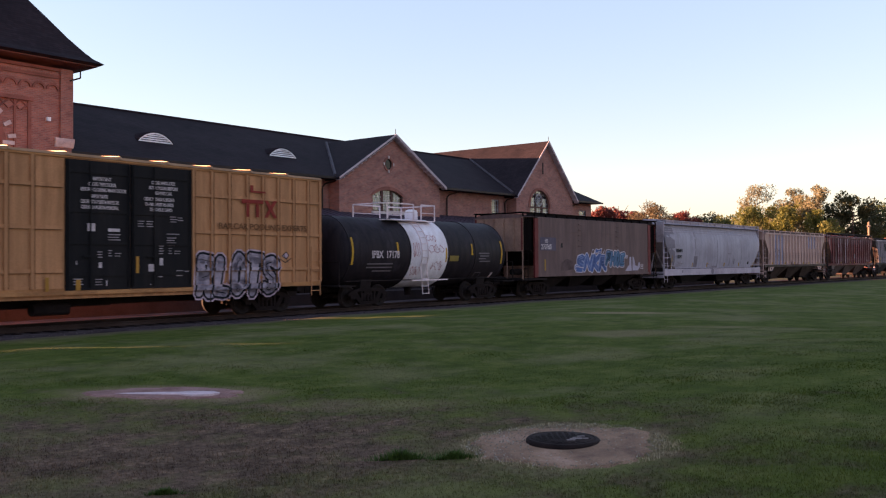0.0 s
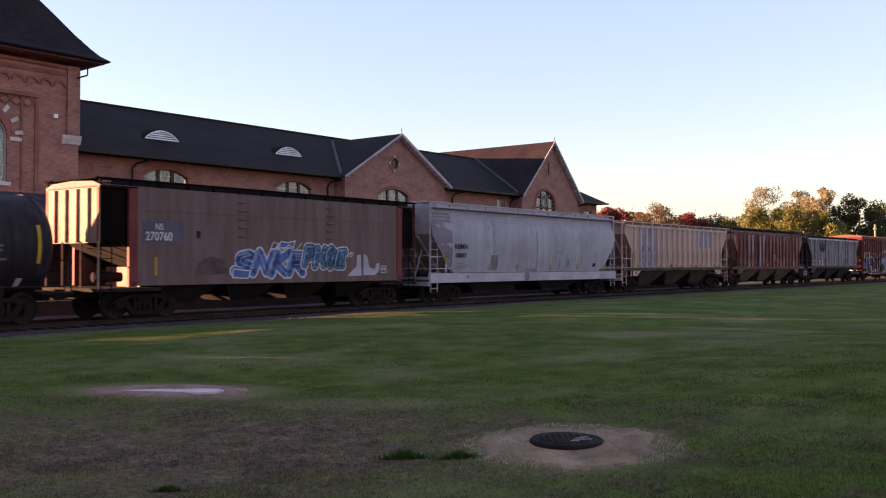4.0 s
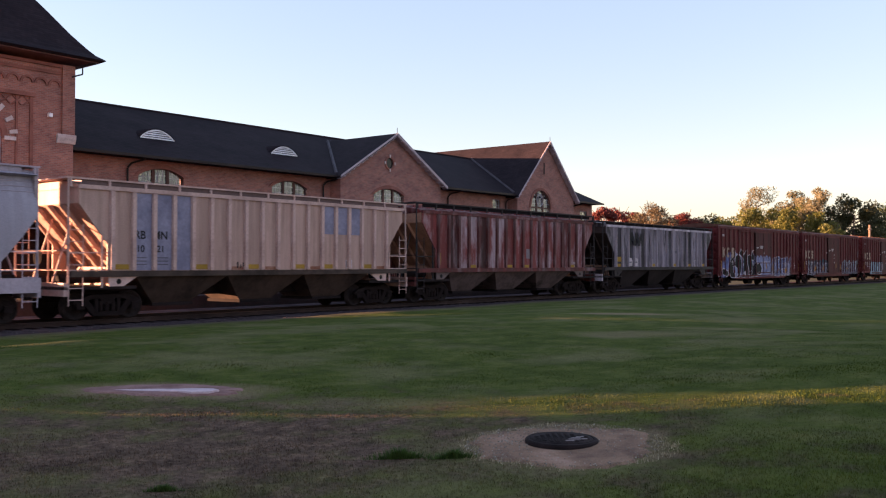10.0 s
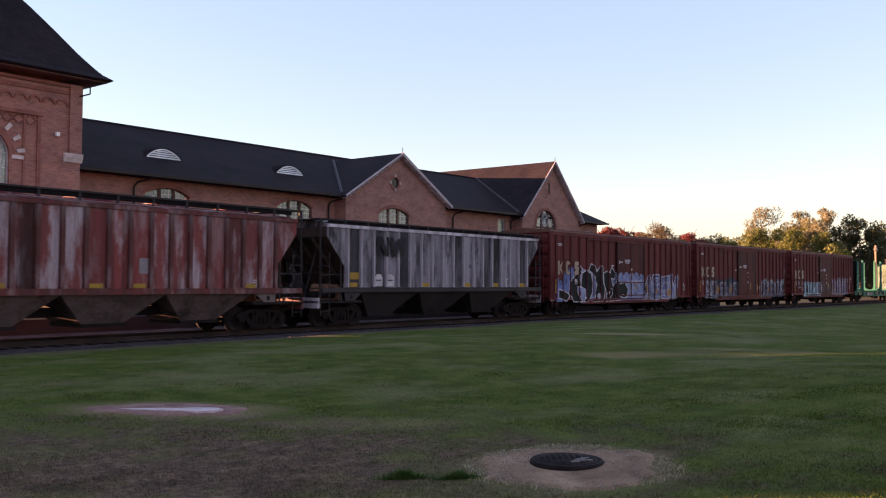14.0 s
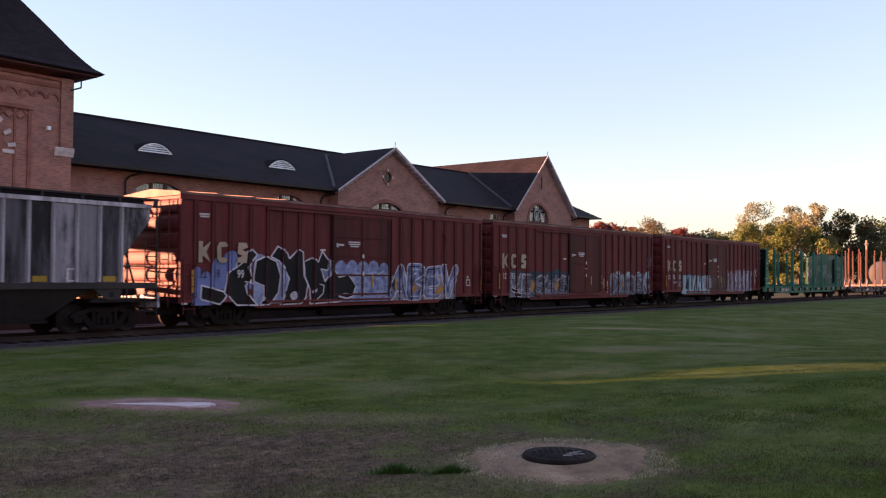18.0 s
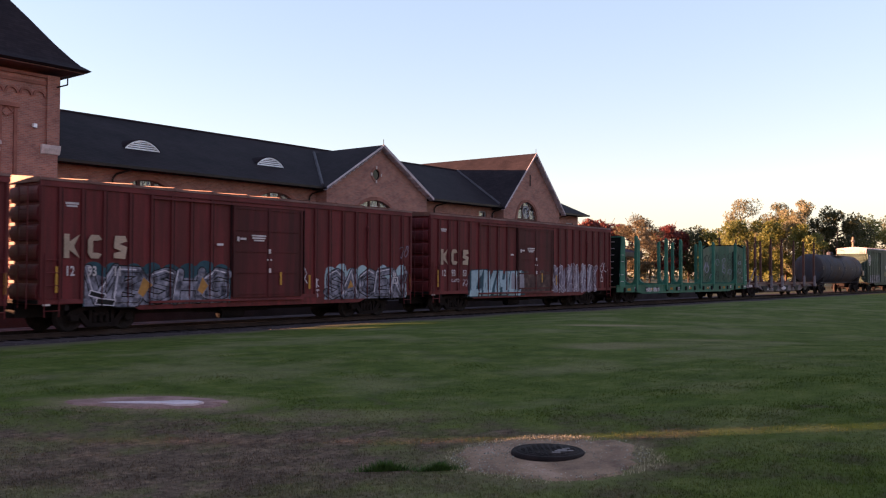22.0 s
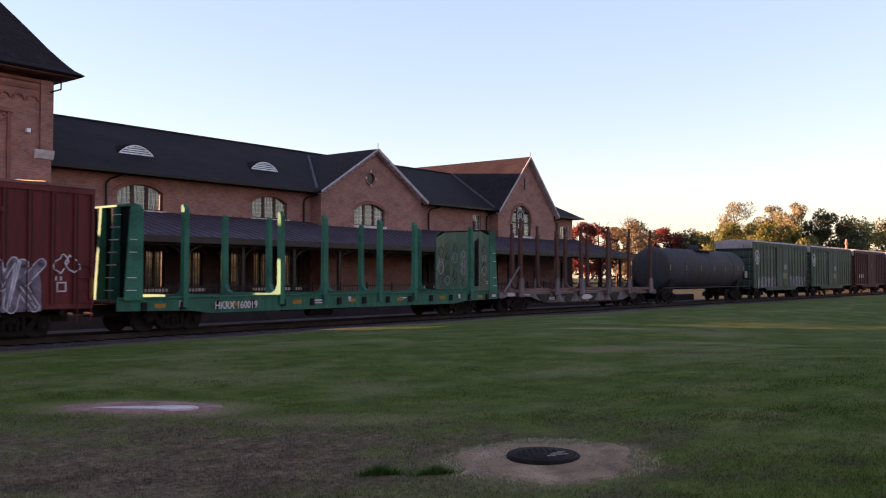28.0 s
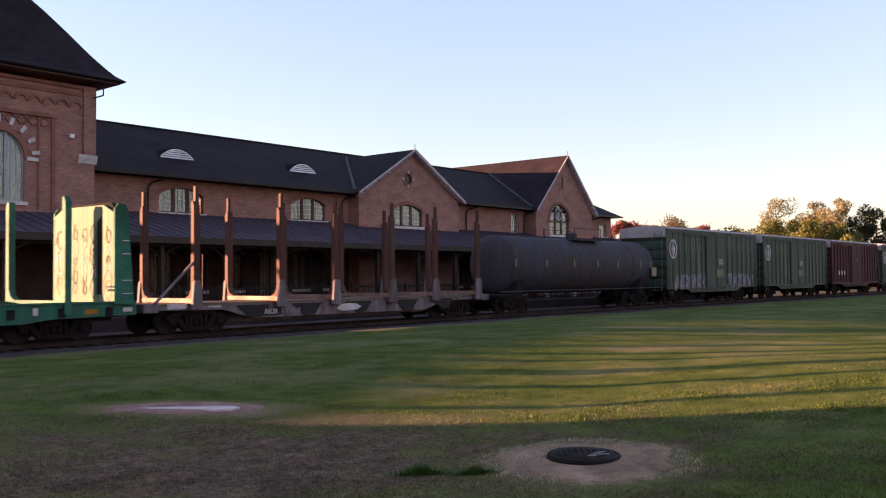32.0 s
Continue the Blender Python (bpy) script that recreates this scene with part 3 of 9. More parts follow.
def make_window(a, b, sill, spring, rise, y, lights, rows, arch_mat, frame_mat, glass, blind, label, shade=True, stone=None, wood=None):
    """A window in its opening: frame, mullions, glazing bars, panes, sill, brick arch and a pale blind."""
    WINDOWS[0] += 1
    th = thing("window_%d" % WINDOWS[0], label, "window")
    tagged(th, kind="structure")
    t = 0.07
    outer = [(a, sill), (b, sill)] + list(reversed(arch_points(a, b, spring, rise)))
    inner = [(a + t, sill + t), (b - t, sill + t)] + list(reversed(arch_points(a + t, b - t, spring, max(0, rise - t * 0.6) if rise else 0)))
    if not rise:
        inner = [(p, q if q < spring else q - t) for p, q in inner]
    bm = mk()
    for y0, y1 in ((y + 0.10, y + 0.18),):
        n = len(outer)
        o0 = [bm.verts.new((p, y0, q)) for p, q in outer]
        i0 = [bm.verts.new((p, y0, q)) for p, q in inner]
        o1 = [bm.verts.new((p, y1, q)) for p, q in outer]
        i1 = [bm.verts.new((p, y1, q)) for p, q in inner]
        for k in range(n):
            j = (k + 1) % n
            bm.faces.new((o0[k], o0[j], i0[j], i0[k]))
            bm.faces.new((o1[k], i1[k], i1[j], o1[j]))
            bm.faces.new((i0[k], i0[j], i1[j], i1[k]))
            bm.faces.new((o0[k], o1[k], o1[j], o0[j]))
    part("window_frame", bm, wood or frame_mat, th)

    def top_at(x):
        pts = arch_points(a + t, b - t, spring, max(0.0, rise - t * 0.6)) if rise else [(a, spring - t), (b, spring - t)]
        for (p, q), (p2, q2) in zip(pts, pts[1:]):
            if p <= x <= p2:
                return q + (q2 - q) * (x - p) / max(1e-6, p2 - p)
        return spring
    wl = (b - a - 2 * t) / lights
    for k in range(lights):
        x0, x1 = a + t + k * wl, a + t + (k + 1) * wl
        if k:
            part("mullion", box(mk(), x0 - (0.085 if wood else 0.055), x0 + (0.085 if wood else 0.055), y + 0.08, y + 0.19, sill + t, top_at(x0)), wood or frame_mat, th)
        ps = [(x0, sill + t), (x1, sill + t)] + [(x1 - (x1 - x0) * i / 5, top_at(x1 - (x1 - x0) * i / 5)) for i in range(6)]
        part("pane", prism(mk(), ps, 'y', y + 0.135, y + 0.145), glass, th)
        bars_bm = mk()
        for i in (1, 2):
            xx = x0 + (x1 - x0) * i / 3
            box(bars_bm, xx - 0.018, xx + 0.018, y + 0.118, y + 0.133, sill + t, top_at(xx))
        h = top_at((x0 + x1) / 2) - sill - t
        for i in range(1, rows):
            zz = sill + t + h * i / rows
            box(bars_bm, x0 + 0.02, x1 - 0.02, y + 0.116, y + 0.131, zz - 0.018, zz + 0.018)
        part("glazing_bars", bars_bm, frame_mat, th)
    part("window_sill", box(mk(), a - 0.12, b + 0.12, y - 0.10, y + 0.12, sill - 0.16, sill), stone or frame_mat, th)
    if shade:
        part("blind", box(mk(), a + 0.05, b - 0.05, y + 0.30, y + 0.32, sill, spring + rise * 0.9), blind, th)
    if rise:
        bm = mk()
        o = arch_points(a - 0.24, b + 0.24, spring - 0.02, rise + 0.24)
        i = arch_points(a, b, spring - 0.02, rise + 0.02)
        for (p, q), (p2, q2), (r, s), (r2, s2) in zip(o, o[1:], i, i[1:]):
            v = [bm.verts.new((xx, yy, zz)) for yy in (y - 0.05, y + 0.02) for xx, zz in ((p, q), (p2, q2), (r2, s2), (r, s))]
            for f in ((0, 1, 2, 3), (7, 6, 5, 4), (0, 4, 5, 1), (3, 2, 6, 7)):
                bm.faces.new([v[c] for c in f])
        part("brick_arch", bm, arch_mat, th, "moulded darker brick arch")
    return th


def make_station():
    brick = brick_material("station_brick", (0.362, 0.135, 0.108), (0.243, 0.088, 0.073), (0.275, 0.185, 0.17), False)
    brick_y = brick_material("station_brick_end", (0.362, 0.135, 0.108), (0.243, 0.088, 0.073), (0.275, 0.185, 0.17), True)
    dark_brick = surface("moulded_brick", (0.35, 0.170, 0.125), grain=20, patch=1.4, bump=0.3, rough=0.9)
    slate = course_material("roof_slate", (0.0205, 0.0142, 0.0185), (0.0100, 0.0075, 0.0095), 0.11, 0.26, 0.7)
    canopy_slate = course_material("canopy_slate", (0.070, 0.050, 0.070), (0.030, 0.023, 0.031), 0.075, 0.26, 0.65)
    white = surface("white_trim", (1.16, 1.40, 1.34), grain=16, patch=1.5, bump=0.1)
    grey_trim = surface("grey_trim", (0.62, 0.60, 0.60), grain=16, patch=1.5)
    stone = surface("limestone", (0.74, 0.76, 0.70), grain=14, patch=1.2, bump=0.3)
    iron = surface("downpipe_paint", (0.030, 0.022, 0.020), rough=0.5, grain=15)
    soffit = surface("soffit_boards", (0.11, 0.085, 0.07), grain=10, patch=2)
    blind = surface("window_blind", (0.30, 0.36, 0.36), (0.20, 0.24, 0.245), grain=12, patch=1.3)
    dim_blind = surface("dim_blind", (0.10, 0.118, 0.13), grain=12, patch=1.3)
    frame_mat = surface("sash_paint", (0.46, 0.52, 0.53), grain=14, patch=2)
    brown = surface("brown_sash_frame", (0.13, 0.075, 0.06), grain=14, patch=2)
    dark_frame = surface("door_paint", (0.05, 0.035, 0.03), grain=14, patch=2, rough=0.5)
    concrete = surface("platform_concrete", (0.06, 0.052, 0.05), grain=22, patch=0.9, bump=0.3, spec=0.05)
    m, N, L, p = nodes_of("window_glass")
    p.inputs["Base Color"].default_value = (0.9, 0.95, 0.93, 1)
    p.inputs["Transmission Weight"].default_value = 0.92
    p.inputs["Roughness"].default_value = 0.03
    p.inputs["IOR"].default_value = 1.5
    glass = m

    upper = [(25.45, 28.1, 5.12, 6.04, 0.38), (34.0, 36.65, 5.12, 6.04, 0.38)]
    up2 = [(55.4, 56.4, 4.95, 6.5, 0.0), (68.25, 69.45, 5.1, 6.2, 0.0)]
    low, x, k = [], 22.4, 0
    while x < 69:
        low.append((x, x + (1.5 if k % 3 == 1 else 1.15), 0.5 if k % 3 == 1 else 1.15, 3.05, 0.22))
        x += 2.35
        k += 1
    bm = mk()
    pierced(bm, 21.0, 70.3, 4.2, 6.88, FRONT, FRONT + 0.4, upper + up2)
    # lower wall's dark colour holds the deep shade under the canopy
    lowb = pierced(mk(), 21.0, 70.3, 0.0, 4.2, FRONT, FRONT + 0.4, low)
    structure("wall_front_lower", lowb, surface("shaded_brick", (0.075, 0.046, 0.040), (0.04, 0.026, 0.024), (0.11, 0.07, 0.06), 0.9, grain=14, patch=0.8), "ground-floor front coloured dark for the shade of the canopy")
    structure("wall_front", bm, brick, "long red-brown brick station wall with arched windows")
    structure("wall_rear", box(mk(), 21.0, 70.3, 52.0, 52.4, 0, 6.88), brick, "brick rear wall of the station")
    structure("wall_end", box(mk(), 69.9, 70.3, FRONT + 0.4, 52.0, 0, 6.88), brick_y, "brick end wall of the station")
    structure("floor_upper", box(mk(), 21.0, 69.9, FRONT + 0.4, 52.0, 4.15, 4.3), soffit, "upper floor inside the station")
    for h in upper:
        make_window(*h, FRONT, 3, 4, dark_brick, frame_mat, glass, blind, "three-light arched sash window with pale blind in a brick wall", True, stone, brown)
    make_window(*up2[0], FRONT, 1, 4, dark_brick, frame_mat, glass, blind, "narrow pale sash window in a brick wall", True, stone)
    make_window(*up2[1], FRONT, 1, 3, dark_brick, frame_mat, glass, blind, "small pale window beside a downpipe", True, stone)
    for n, h in enumerate(low):
        make_window(*h, FRONT, 2, 4 if h[2] > 0.8 else 3, dark_brick, dark_frame, glass, dim_blind,
                    "dark-framed door or window under the platform canopy", n % 5 == 2, stone)
    structure("baseboard_plinth", box(mk(), 21.2, 70.4, FRONT - 0.06, FRONT - 0.003, 0.0, 0.48), stone, "stone plinth of the station wall")

    # main roof with a hipped end
    def roof_solid(name, low_ring, ridge, drop, label, mat, overlap=()):
        bm = mk()
        lo = [bm.verts.new(q) for q in low_ring]
        un = [bm.verts.new((q[0], q[1], q[2] - drop)) for q in low_ring]
        e, f = [bm.verts.new(q) for q in ridge]
        bm.faces.new((lo[0], lo[1], f, e))
        bm.faces.new((lo[1], lo[2], f))
        bm.faces.new((lo[2], lo[3], e, f))
        bm.faces.new((lo[3], lo[0], e))
        for i in range(4):
            j = (i + 1) % 4
            bm.faces.new((lo[i], un[i], un[j], lo[j]))
        bm.faces.new(un)
        return structure(name, bm, mat, label)
    roof_solid("roof_main", [(20.6, 39.2, 6.95), (70.75, 39.2, 6.95), (70.75, 52.8, 6.95), (20.6, 52.8, 6.95)], [(20.6, 46, 10.4), (67.2, 46, 10.4)], 0.14,
               "long dark slate roof of the station", slate)
    structure("trim_ridge", box(mk(), 21.3, 66.9, 45.9, 46.1, 10.34, 10.46), slate, "dark ridge cap of the slate roof")
    for ga, gb in ((21.3, 38.45), (48.15, 57.3), (65.75, 70.8)):
        structure("trim_gutter", box(mk(), ga, gb, 39.06, 39.197, 6.80, 6.93), iron, "dark gutter along the eaves")

    BAY = 39.10          # face of the gabled bays, a little in front of the wall

    def gable(x0, xm, x1, foot, top, back, window, round_hole, label, wlabel, lights, rows):
        t = 0.15
        yv = BAY - 0.34
        bm = mk()
        prism(bm, [(x0, foot), (xm, top), (x1, foot), (x1, foot - t), (xm, top - t * 1.25), (x0, foot - t)], 'y', yv, back)
        structure("roof_gable", bm, slate, label)
        for s, xa in ((1, x0), (-1, x1)):
            board = mk()
            deep = 0.11 if s > 0 else 0.18
            prism(board, [(xa - s * 0.03, foot + 0.01), (xm, top + 0.025), (xm, top - deep), (xa - s * 0.03, foot - deep)], 'y', yv - 0.05, yv - 0.003)
            ob = structure("trim_bargeboard", board, grey_trim, "pale painted bargeboard on the gable edge")
            lining = mk()
            prism(lining, [(xa, foot - t - 0.006), (xm, top - t * 1.25 - 0.006), (xm, top - t * 1.25 - 0.03), (xa, foot - t - 0.03)], 'y', yv + 0.003, BAY - 0.004)
            part("soffit", lining, grey_trim, ob, "pale boarded soffit")
            for i in range(1, 13):
                u = i / 13
                bx, bz = xa + (xm - xa) * u, foot - 0.2 + (top - foot) * u
                part("bracket", box(mk(), bx - 0.03, bx + 0.03, yv, BAY - 0.004, bz - 0.07, bz - 0.005), grey_trim, ob)
        part("finial", rod(mk(), (xm, yv + 0.03, top), (xm, yv + 0.03, top + 0.35), 0.02), iron, ob, "slim iron spike")
        slope = (top - foot) / (xm - x0)
        a, b = x0 + 0.30, x1 - 0.30

        def top_at(x):
            return foot - t - 0.03 + slope * (min(x - x0, x1 - x))
        wa, wb, sill, spring, rise = window
        arch = arch_points(wa, wb, spring, rise, 16)

        def hole_top(x):
            for (p, q), (p2, q2) in zip(arch, arch[1:]):
                if p - 1e-6 <= x <= p2 + 1e-6:
                    return q + (q2 - q) * (x - p) / max(1e-6, p2 - p)
            return spring
        cuts = {a, b, xm, wa, wb} | {p for p, q in arch}
        if round_hole:
            cx, cz, r = round_hole
            cuts |= {cx + r * math.cos(math.pi * i / 12) for i in range(13)}
        cuts = sorted(cuts)
        bm = mk()
        for p, q in zip(cuts, cuts[1:]):
            if q - p < 1e-5:
                continue
            m = (p + q) / 2
            spans = [((0.0, 0.0), (top_at(p), top_at(q)))]
            if wa < m < wb:
                spans = [((0.0, 0.0), (sill, sill)), ((hole_top(p), hole_top(q)), (top_at(p), top_at(q)))]
            if round_hole and abs(m - cx) < r:
                hp, hq = (math.sqrt(max(0, r * r - (e - cx) ** 2)) for e in (p, q))
                lo, hi = spans[-1]
                spans[-1:] = [(lo, (cz - hp, cz - hq)), ((cz + hp, cz + hq), hi)]
            for (l0, l1), (h0, h1) in spans:
                prism(bm, [(p, l0), (q, l1), (q, h1), (p, h0)], 'y', BAY, BAY + 0.4)
        bmesh.ops.remove_doubles(bm, verts=bm.verts, dist=0.0005)
        structure("wall_gable", bm, brick, "red-brown brick wall of a gabled bay")
        bm = mk()
        for xe in (a, b - 0.3):
            box(bm, xe, xe + 0.3, BAY + 0.402, FRONT + 0.3, 0, foot - 0.1)
        structure("wall_gable_return", bm, brick_y, "short brick return of the gabled bay")
        make_window(*window, BAY, lights, rows, dark_brick, frame_mat, glass, blind, wlabel, True, stone, brown)
        valley = mk()
        for s, xa in ((1, x0), (-1, x1)):
            z0, z1 = 7.02, min(10.36, top - 0.05)
            p = Vector((xa + s * (z0 - foot) / slope, 39.2 + (z0 - 6.95) / 0.507, z0 + 0.05))
            q = Vector((xa + s * (z1 - foot) / slope, 39.2 + (z1 - 6.95) / 0.507, z1 + 0.05))
            rod(valley, p, q, 0.10, 5)
        structure("trim_valley", valley, surface("lead_flashing", (0.10, 0.10, 0.11), grain=12), "dull lead flashing in the roof valleys")
    K = 0.9765
    gable(39.16 * K, 44.33 * K, 49.54 * K, 6.90, 9.98, 46.0, (42.45 * K, 45.35 * K, 5.02, 6.03, 0.38), (43.95 * K, 8.05, 0.34),
          "dark slate roof of a cross gable", "three-light arched sash window in the gable bay", 3, 4)
    gable(58.46 * K, 62.98 * K, 67.54 * K, 6.82, 11.39, 51.0, (60.65 * K, 63.55 * K, 5.02, 6.05, 1.38), None,
          "steep slate roof of the taller cross gable", "large round-arched window with tracery in the gable", 3, 6)
    # round tracery in the head of the tall arch
    tr = bpy.data.objects["window_%d" % WINDOWS[0]]
    bm = mk()
    for r, w in ((0.47, 0.045), (0.17, 0.03)):
        ring = [Vector((62.1 * K + r * math.cos(2 * math.pi * i / 20), BAY + 0.09, 6.66 + r * math.sin(2 * math.pi * i / 20))) for i in range(21)]
        for p, q in zip(ring, ring[1:]):
            rod(bm, p, q, w, 5)
    for a in (0.8, 2.36, 3.93, 5.5):
        rod(bm, (62.1 * K + 0.17 * math.cos(a), BAY + 0.09, 6.66 + 0.17 * math.sin(a)), (62.1 * K + 0.47 * math.cos(a), BAY + 0.09, 6.66 + 0.47 * math.sin(a)), 0.03, 5)
    part("tracery", bm, frame_mat, tr, "pale round tracery ring")
    part("transom", box(mk(), 60.75 * K, 63.45 * K, BAY + 0.07, BAY + 0.112, 6.0, 6.12), brown, tr)
    ox, oz = 43.95 * K, 8.05
    th = thing("window_oculus", "small round window with keystones in the gable", "window")
    tagged(th, kind="structure")
    bm = mk()
    n = 24
    for i in range(n):
        v = []
        for an in (2 * math.pi * i / n, 2 * math.pi * (i + 1) / n):
            for r in (0.34, 0.46):
                for yy in (BAY - 0.05, BAY - 0.004):
                    v.append(bm.verts.new((ox + r * math.cos(an), yy, oz + r * math.sin(an))))
        for f in ((0, 4, 6, 2), (0, 1, 5, 4), (2, 6, 7, 3)):
            bm.faces.new([v[q] for q in f])
    part("brick_ring", bm, dark_brick, th)
    part("pane", lathe(mk(), [(0.05, 0.345), (0.06, 0.345)], 'y', 24, (ox, BAY, oz)), surface("dark_glass", (0.012, 0.012, 0.014), rough=0.12), th)
    for dx, dz in ((0, 0.45), (0, -0.45), (0.45, 0), (-0.45, 0)):
        part("keystone", box(mk(), ox + dx - 0.05, ox + dx + 0.05, BAY - 0.07, BAY - 0.006, oz + dz - 0.09, oz + dz + 0.09), stone, th)
    slit = thing("window_slit", "narrow dark slit opening high in the gable", "window")
    tagged(slit, kind="structure")
    part("window_frame", box(mk(), 62.5 * K, 62.66 * K, BAY - 0.02, BAY - 0.004, 8.75, 9.65), surface("slit_dark", (0.03, 0.02, 0.02)), slit)

    # downpipes
    for x in (24.8, 37.9, 49.9, 57.0, 66.75):
        dp = thing("downpipe", "dark iron downpipe with a swan neck on brick", "downpipe", group="downpipes of the station")
        bm = mk()
        rod(bm, (x, 39.9, 6.3), (x, 39.9, 0.5), 0.05, 8)
        part("pipe", bm, iron, dp)
        bm = mk()
        rod(bm, (x, 39.9, 6.32), (x + 0.15, 39.8, 6.55), 0.05, 8)
        rod(bm, (x + 0.15, 39.8, 6.55), (x + 0.5, 39.25, 6.72), 0.05, 8)
        rod(bm, (x + 0.5, 39.25, 6.72), (x + 0.5, 39.14, 6.86), 0.05, 8)
        part("swan_neck", bm, iron, dp)

    # eyebrow dormers
    for xm in (27.5, 36.2):
        dm = thing("eyebrow_dormer", "low eyebrow roof vent with white louvres in dark slate", "dormer", group="eyebrow dormers")
        w, h, y0, z0 = 1.02, 0.47, 41.55, 8.12

        def lift(u):
            return h * max(0.0, 1 - u * u) ** 0.9
        bm = mk()
        cols = []
        for i in range(25):
            u = -1.02 + 2.04 * i / 24
            zt = z0 + lift(max(-1, min(1, u)))
            x = xm + u * w
            yb = 39.2 + (zt + 0.10 - 6.95) / 0.507 + 0.6
            cols.append([bm.verts.new((x, y0 - 0.06, zt + 0.02)), bm.verts.new((x, y0 - 0.06, zt + 0.09)), bm.verts.new((x * 1.0, yb, zt + 0.09 + 0.10))])
        for a, b in zip(cols, cols[1:]):
            bm.faces.new((a[0], b[0], b[1], a[1]))
            f = bm.faces.new((a[1], b[1], b[2], a[2]))
            f.smooth = True
        part("hood", bm, slate, dm)
        bm = mk()
        ps = [(xm - w, z0 - 0.06)] + [(xm - w + 2 * w * i / 16, z0 + lift(-1 + 2 * i / 16) + 0.02) for i in range(17)] + [(xm + w, z0 - 0.06)]
        prism(bm, ps, 'y', y0 + 0.02, y0 + 0.06)
        part("backing", bm, surface("louvre_shadow_board", (0.05, 0.05, 0.055)), dm)
        for zz in (0.02, 0.13, 0.24, 0.35):
            us = [u for u in (i / 40 for i in range(41)) if lift(u) > zz + 0.03]
            if us:
                hw = w * us[-1]
                part("louvre", prism(mk(), [(y0 - 0.05, z0 + zz - 0.02), (y0 + 0.015, z0 + zz + 0.05), (y0 + 0.015, z0 + zz + 0.065), (y0 - 0.05, z0 + zz + 0.0)], 'x', xm - hw, xm + hw), white, dm)
        bm = mk()
        for i in range(20):
            u0, u1 = -1 + 2 * i / 20, -1 + 2 * (i + 1) / 20
            v = [bm.verts.new((xm + u * w, yy, z0 + lift(u) + e)) for u in (u0, u1) for e in (-0.035, 0.03) for yy in (y0 - 0.08, y0 - 0.03)]
            for f in ((0, 4, 6, 2), (2, 6, 7, 3), (0, 1, 5, 4)):
                bm.faces.new([v[c] for c in f])
        part("edge_trim", bm, white, dm)

    # tower
    tx0, tx1, ty0, ty1, tz = 12.6, 21.2, 38.5, 48.0, 10.45
    xm = (tx0 + tx1) / 2
    bm = mk()
    pierced(bm, tx0, tx1, 0, tz, ty0, ty0 + 0.5, [(xm - 1.12, xm + 1.12, 5.1, 6.95, 1.12)])
    structure("wall_tower_front", bm, brick, "tall brick tower wall with a large arched window")
    structure("wall_tower_rear", box(mk(), tx0, tx1, ty1 - 0.5, ty1, 0, tz), brick, "rear brick wall of the tower")
    for xa in (tx0, tx1 - 0.5):
        structure("wall_tower_side", box(mk(), xa, xa + 0.5, ty0 + 0.5, ty1 - 0.5, 0, tz), brick_y, "side brick wall of the tower")
    structure("floor_tower", box(mk(), tx0 + 0.5, tx1 - 0.5, ty0 + 0.5, ty1 - 0.5, 4.3, 4.45), soffit, "upper floor inside the tower")
    make_window(xm - 1.12, xm + 1.12, 5.1, 6.95, 1.12, ty0, 3, 4, dark_brick, frame_mat, glass, blind, "tall round-arched tower window with pale sashes", True, stone)
    # extra dark sheet paints canopy shade onto the foot of the tower
    structure("wall_tower_lower", box(mk(), tx0 + 0.01, tx1 - 0.01, ty0 - 0.034, ty0 - 0.004, 0.32, 4.5), surface("shaded_brick", (0.075, 0.046, 0.040)), "added sheet on the lower tower front, dark for the canopy's shade")
    orn = thing("tower_ornament", "brick and stone ornament on the tower front", "ornament")
    tagged(orn, kind="structure")
    for s in (-1, 1):
        part("corner_pilaster", box(mk(), xm + s * 4.02 - 0.29, xm + s * 4.02 + 0.29, ty0 - 0.12, ty0 - 0.003, 7.35, tz), brick, orn)
        bm = mk()
        prism(bm, [(ty0 - 0.003, 6.95), (ty0 - 0.06, 6.98), (ty0 - 0.14, 7.2), (ty0 - 0.16, 7.36), (ty0 - 0.003, 7.36)], 'x', xm + s * 3.95 - 0.45, xm + s * 3.95 + 0.42)
        part("stone_corbel", bm, stone, orn, "pale carved stone corbel")
        part("inner_pilaster", box(mk(), xm + s * 2.35 - 0.07, xm + s * 2.35 + 0.07, ty0 - 0.08, ty0 - 0.003, 4.8, 8.82), dark_brick, orn)
        part("inner_pilaster", box(mk(), xm + s * 1.72 - 0.05, xm + s * 1.72 + 0.05, ty0 - 0.06, ty0 - 0.003, 4.8, 8.82), dark_brick, orn)
        part("impost", box(mk(), xm + s * 1.45 - 0.25, xm + s * 1.45 + 0.25, ty0 - 0.07, ty0 - 0.003, 6.86, 7.02), stone, orn, "pale impost stone")
    part("string_course", box(mk(), xm - 2.5, xm + 2.5, ty0 - 0.13, ty0 - 0.003, 8.83, 8.99), dark_brick, orn)
    part("cornice", box(mk(), tx0, tx1 , ty0 - 0.10, ty0 - 0.003, 10.3, 10.44), dark_brick, orn)
    part("frieze", box(mk(), xm - 3.72, xm + 3.72, ty0 - 0.05, ty0 - 0.003, 9.98, 10.12), dark_brick, orn)
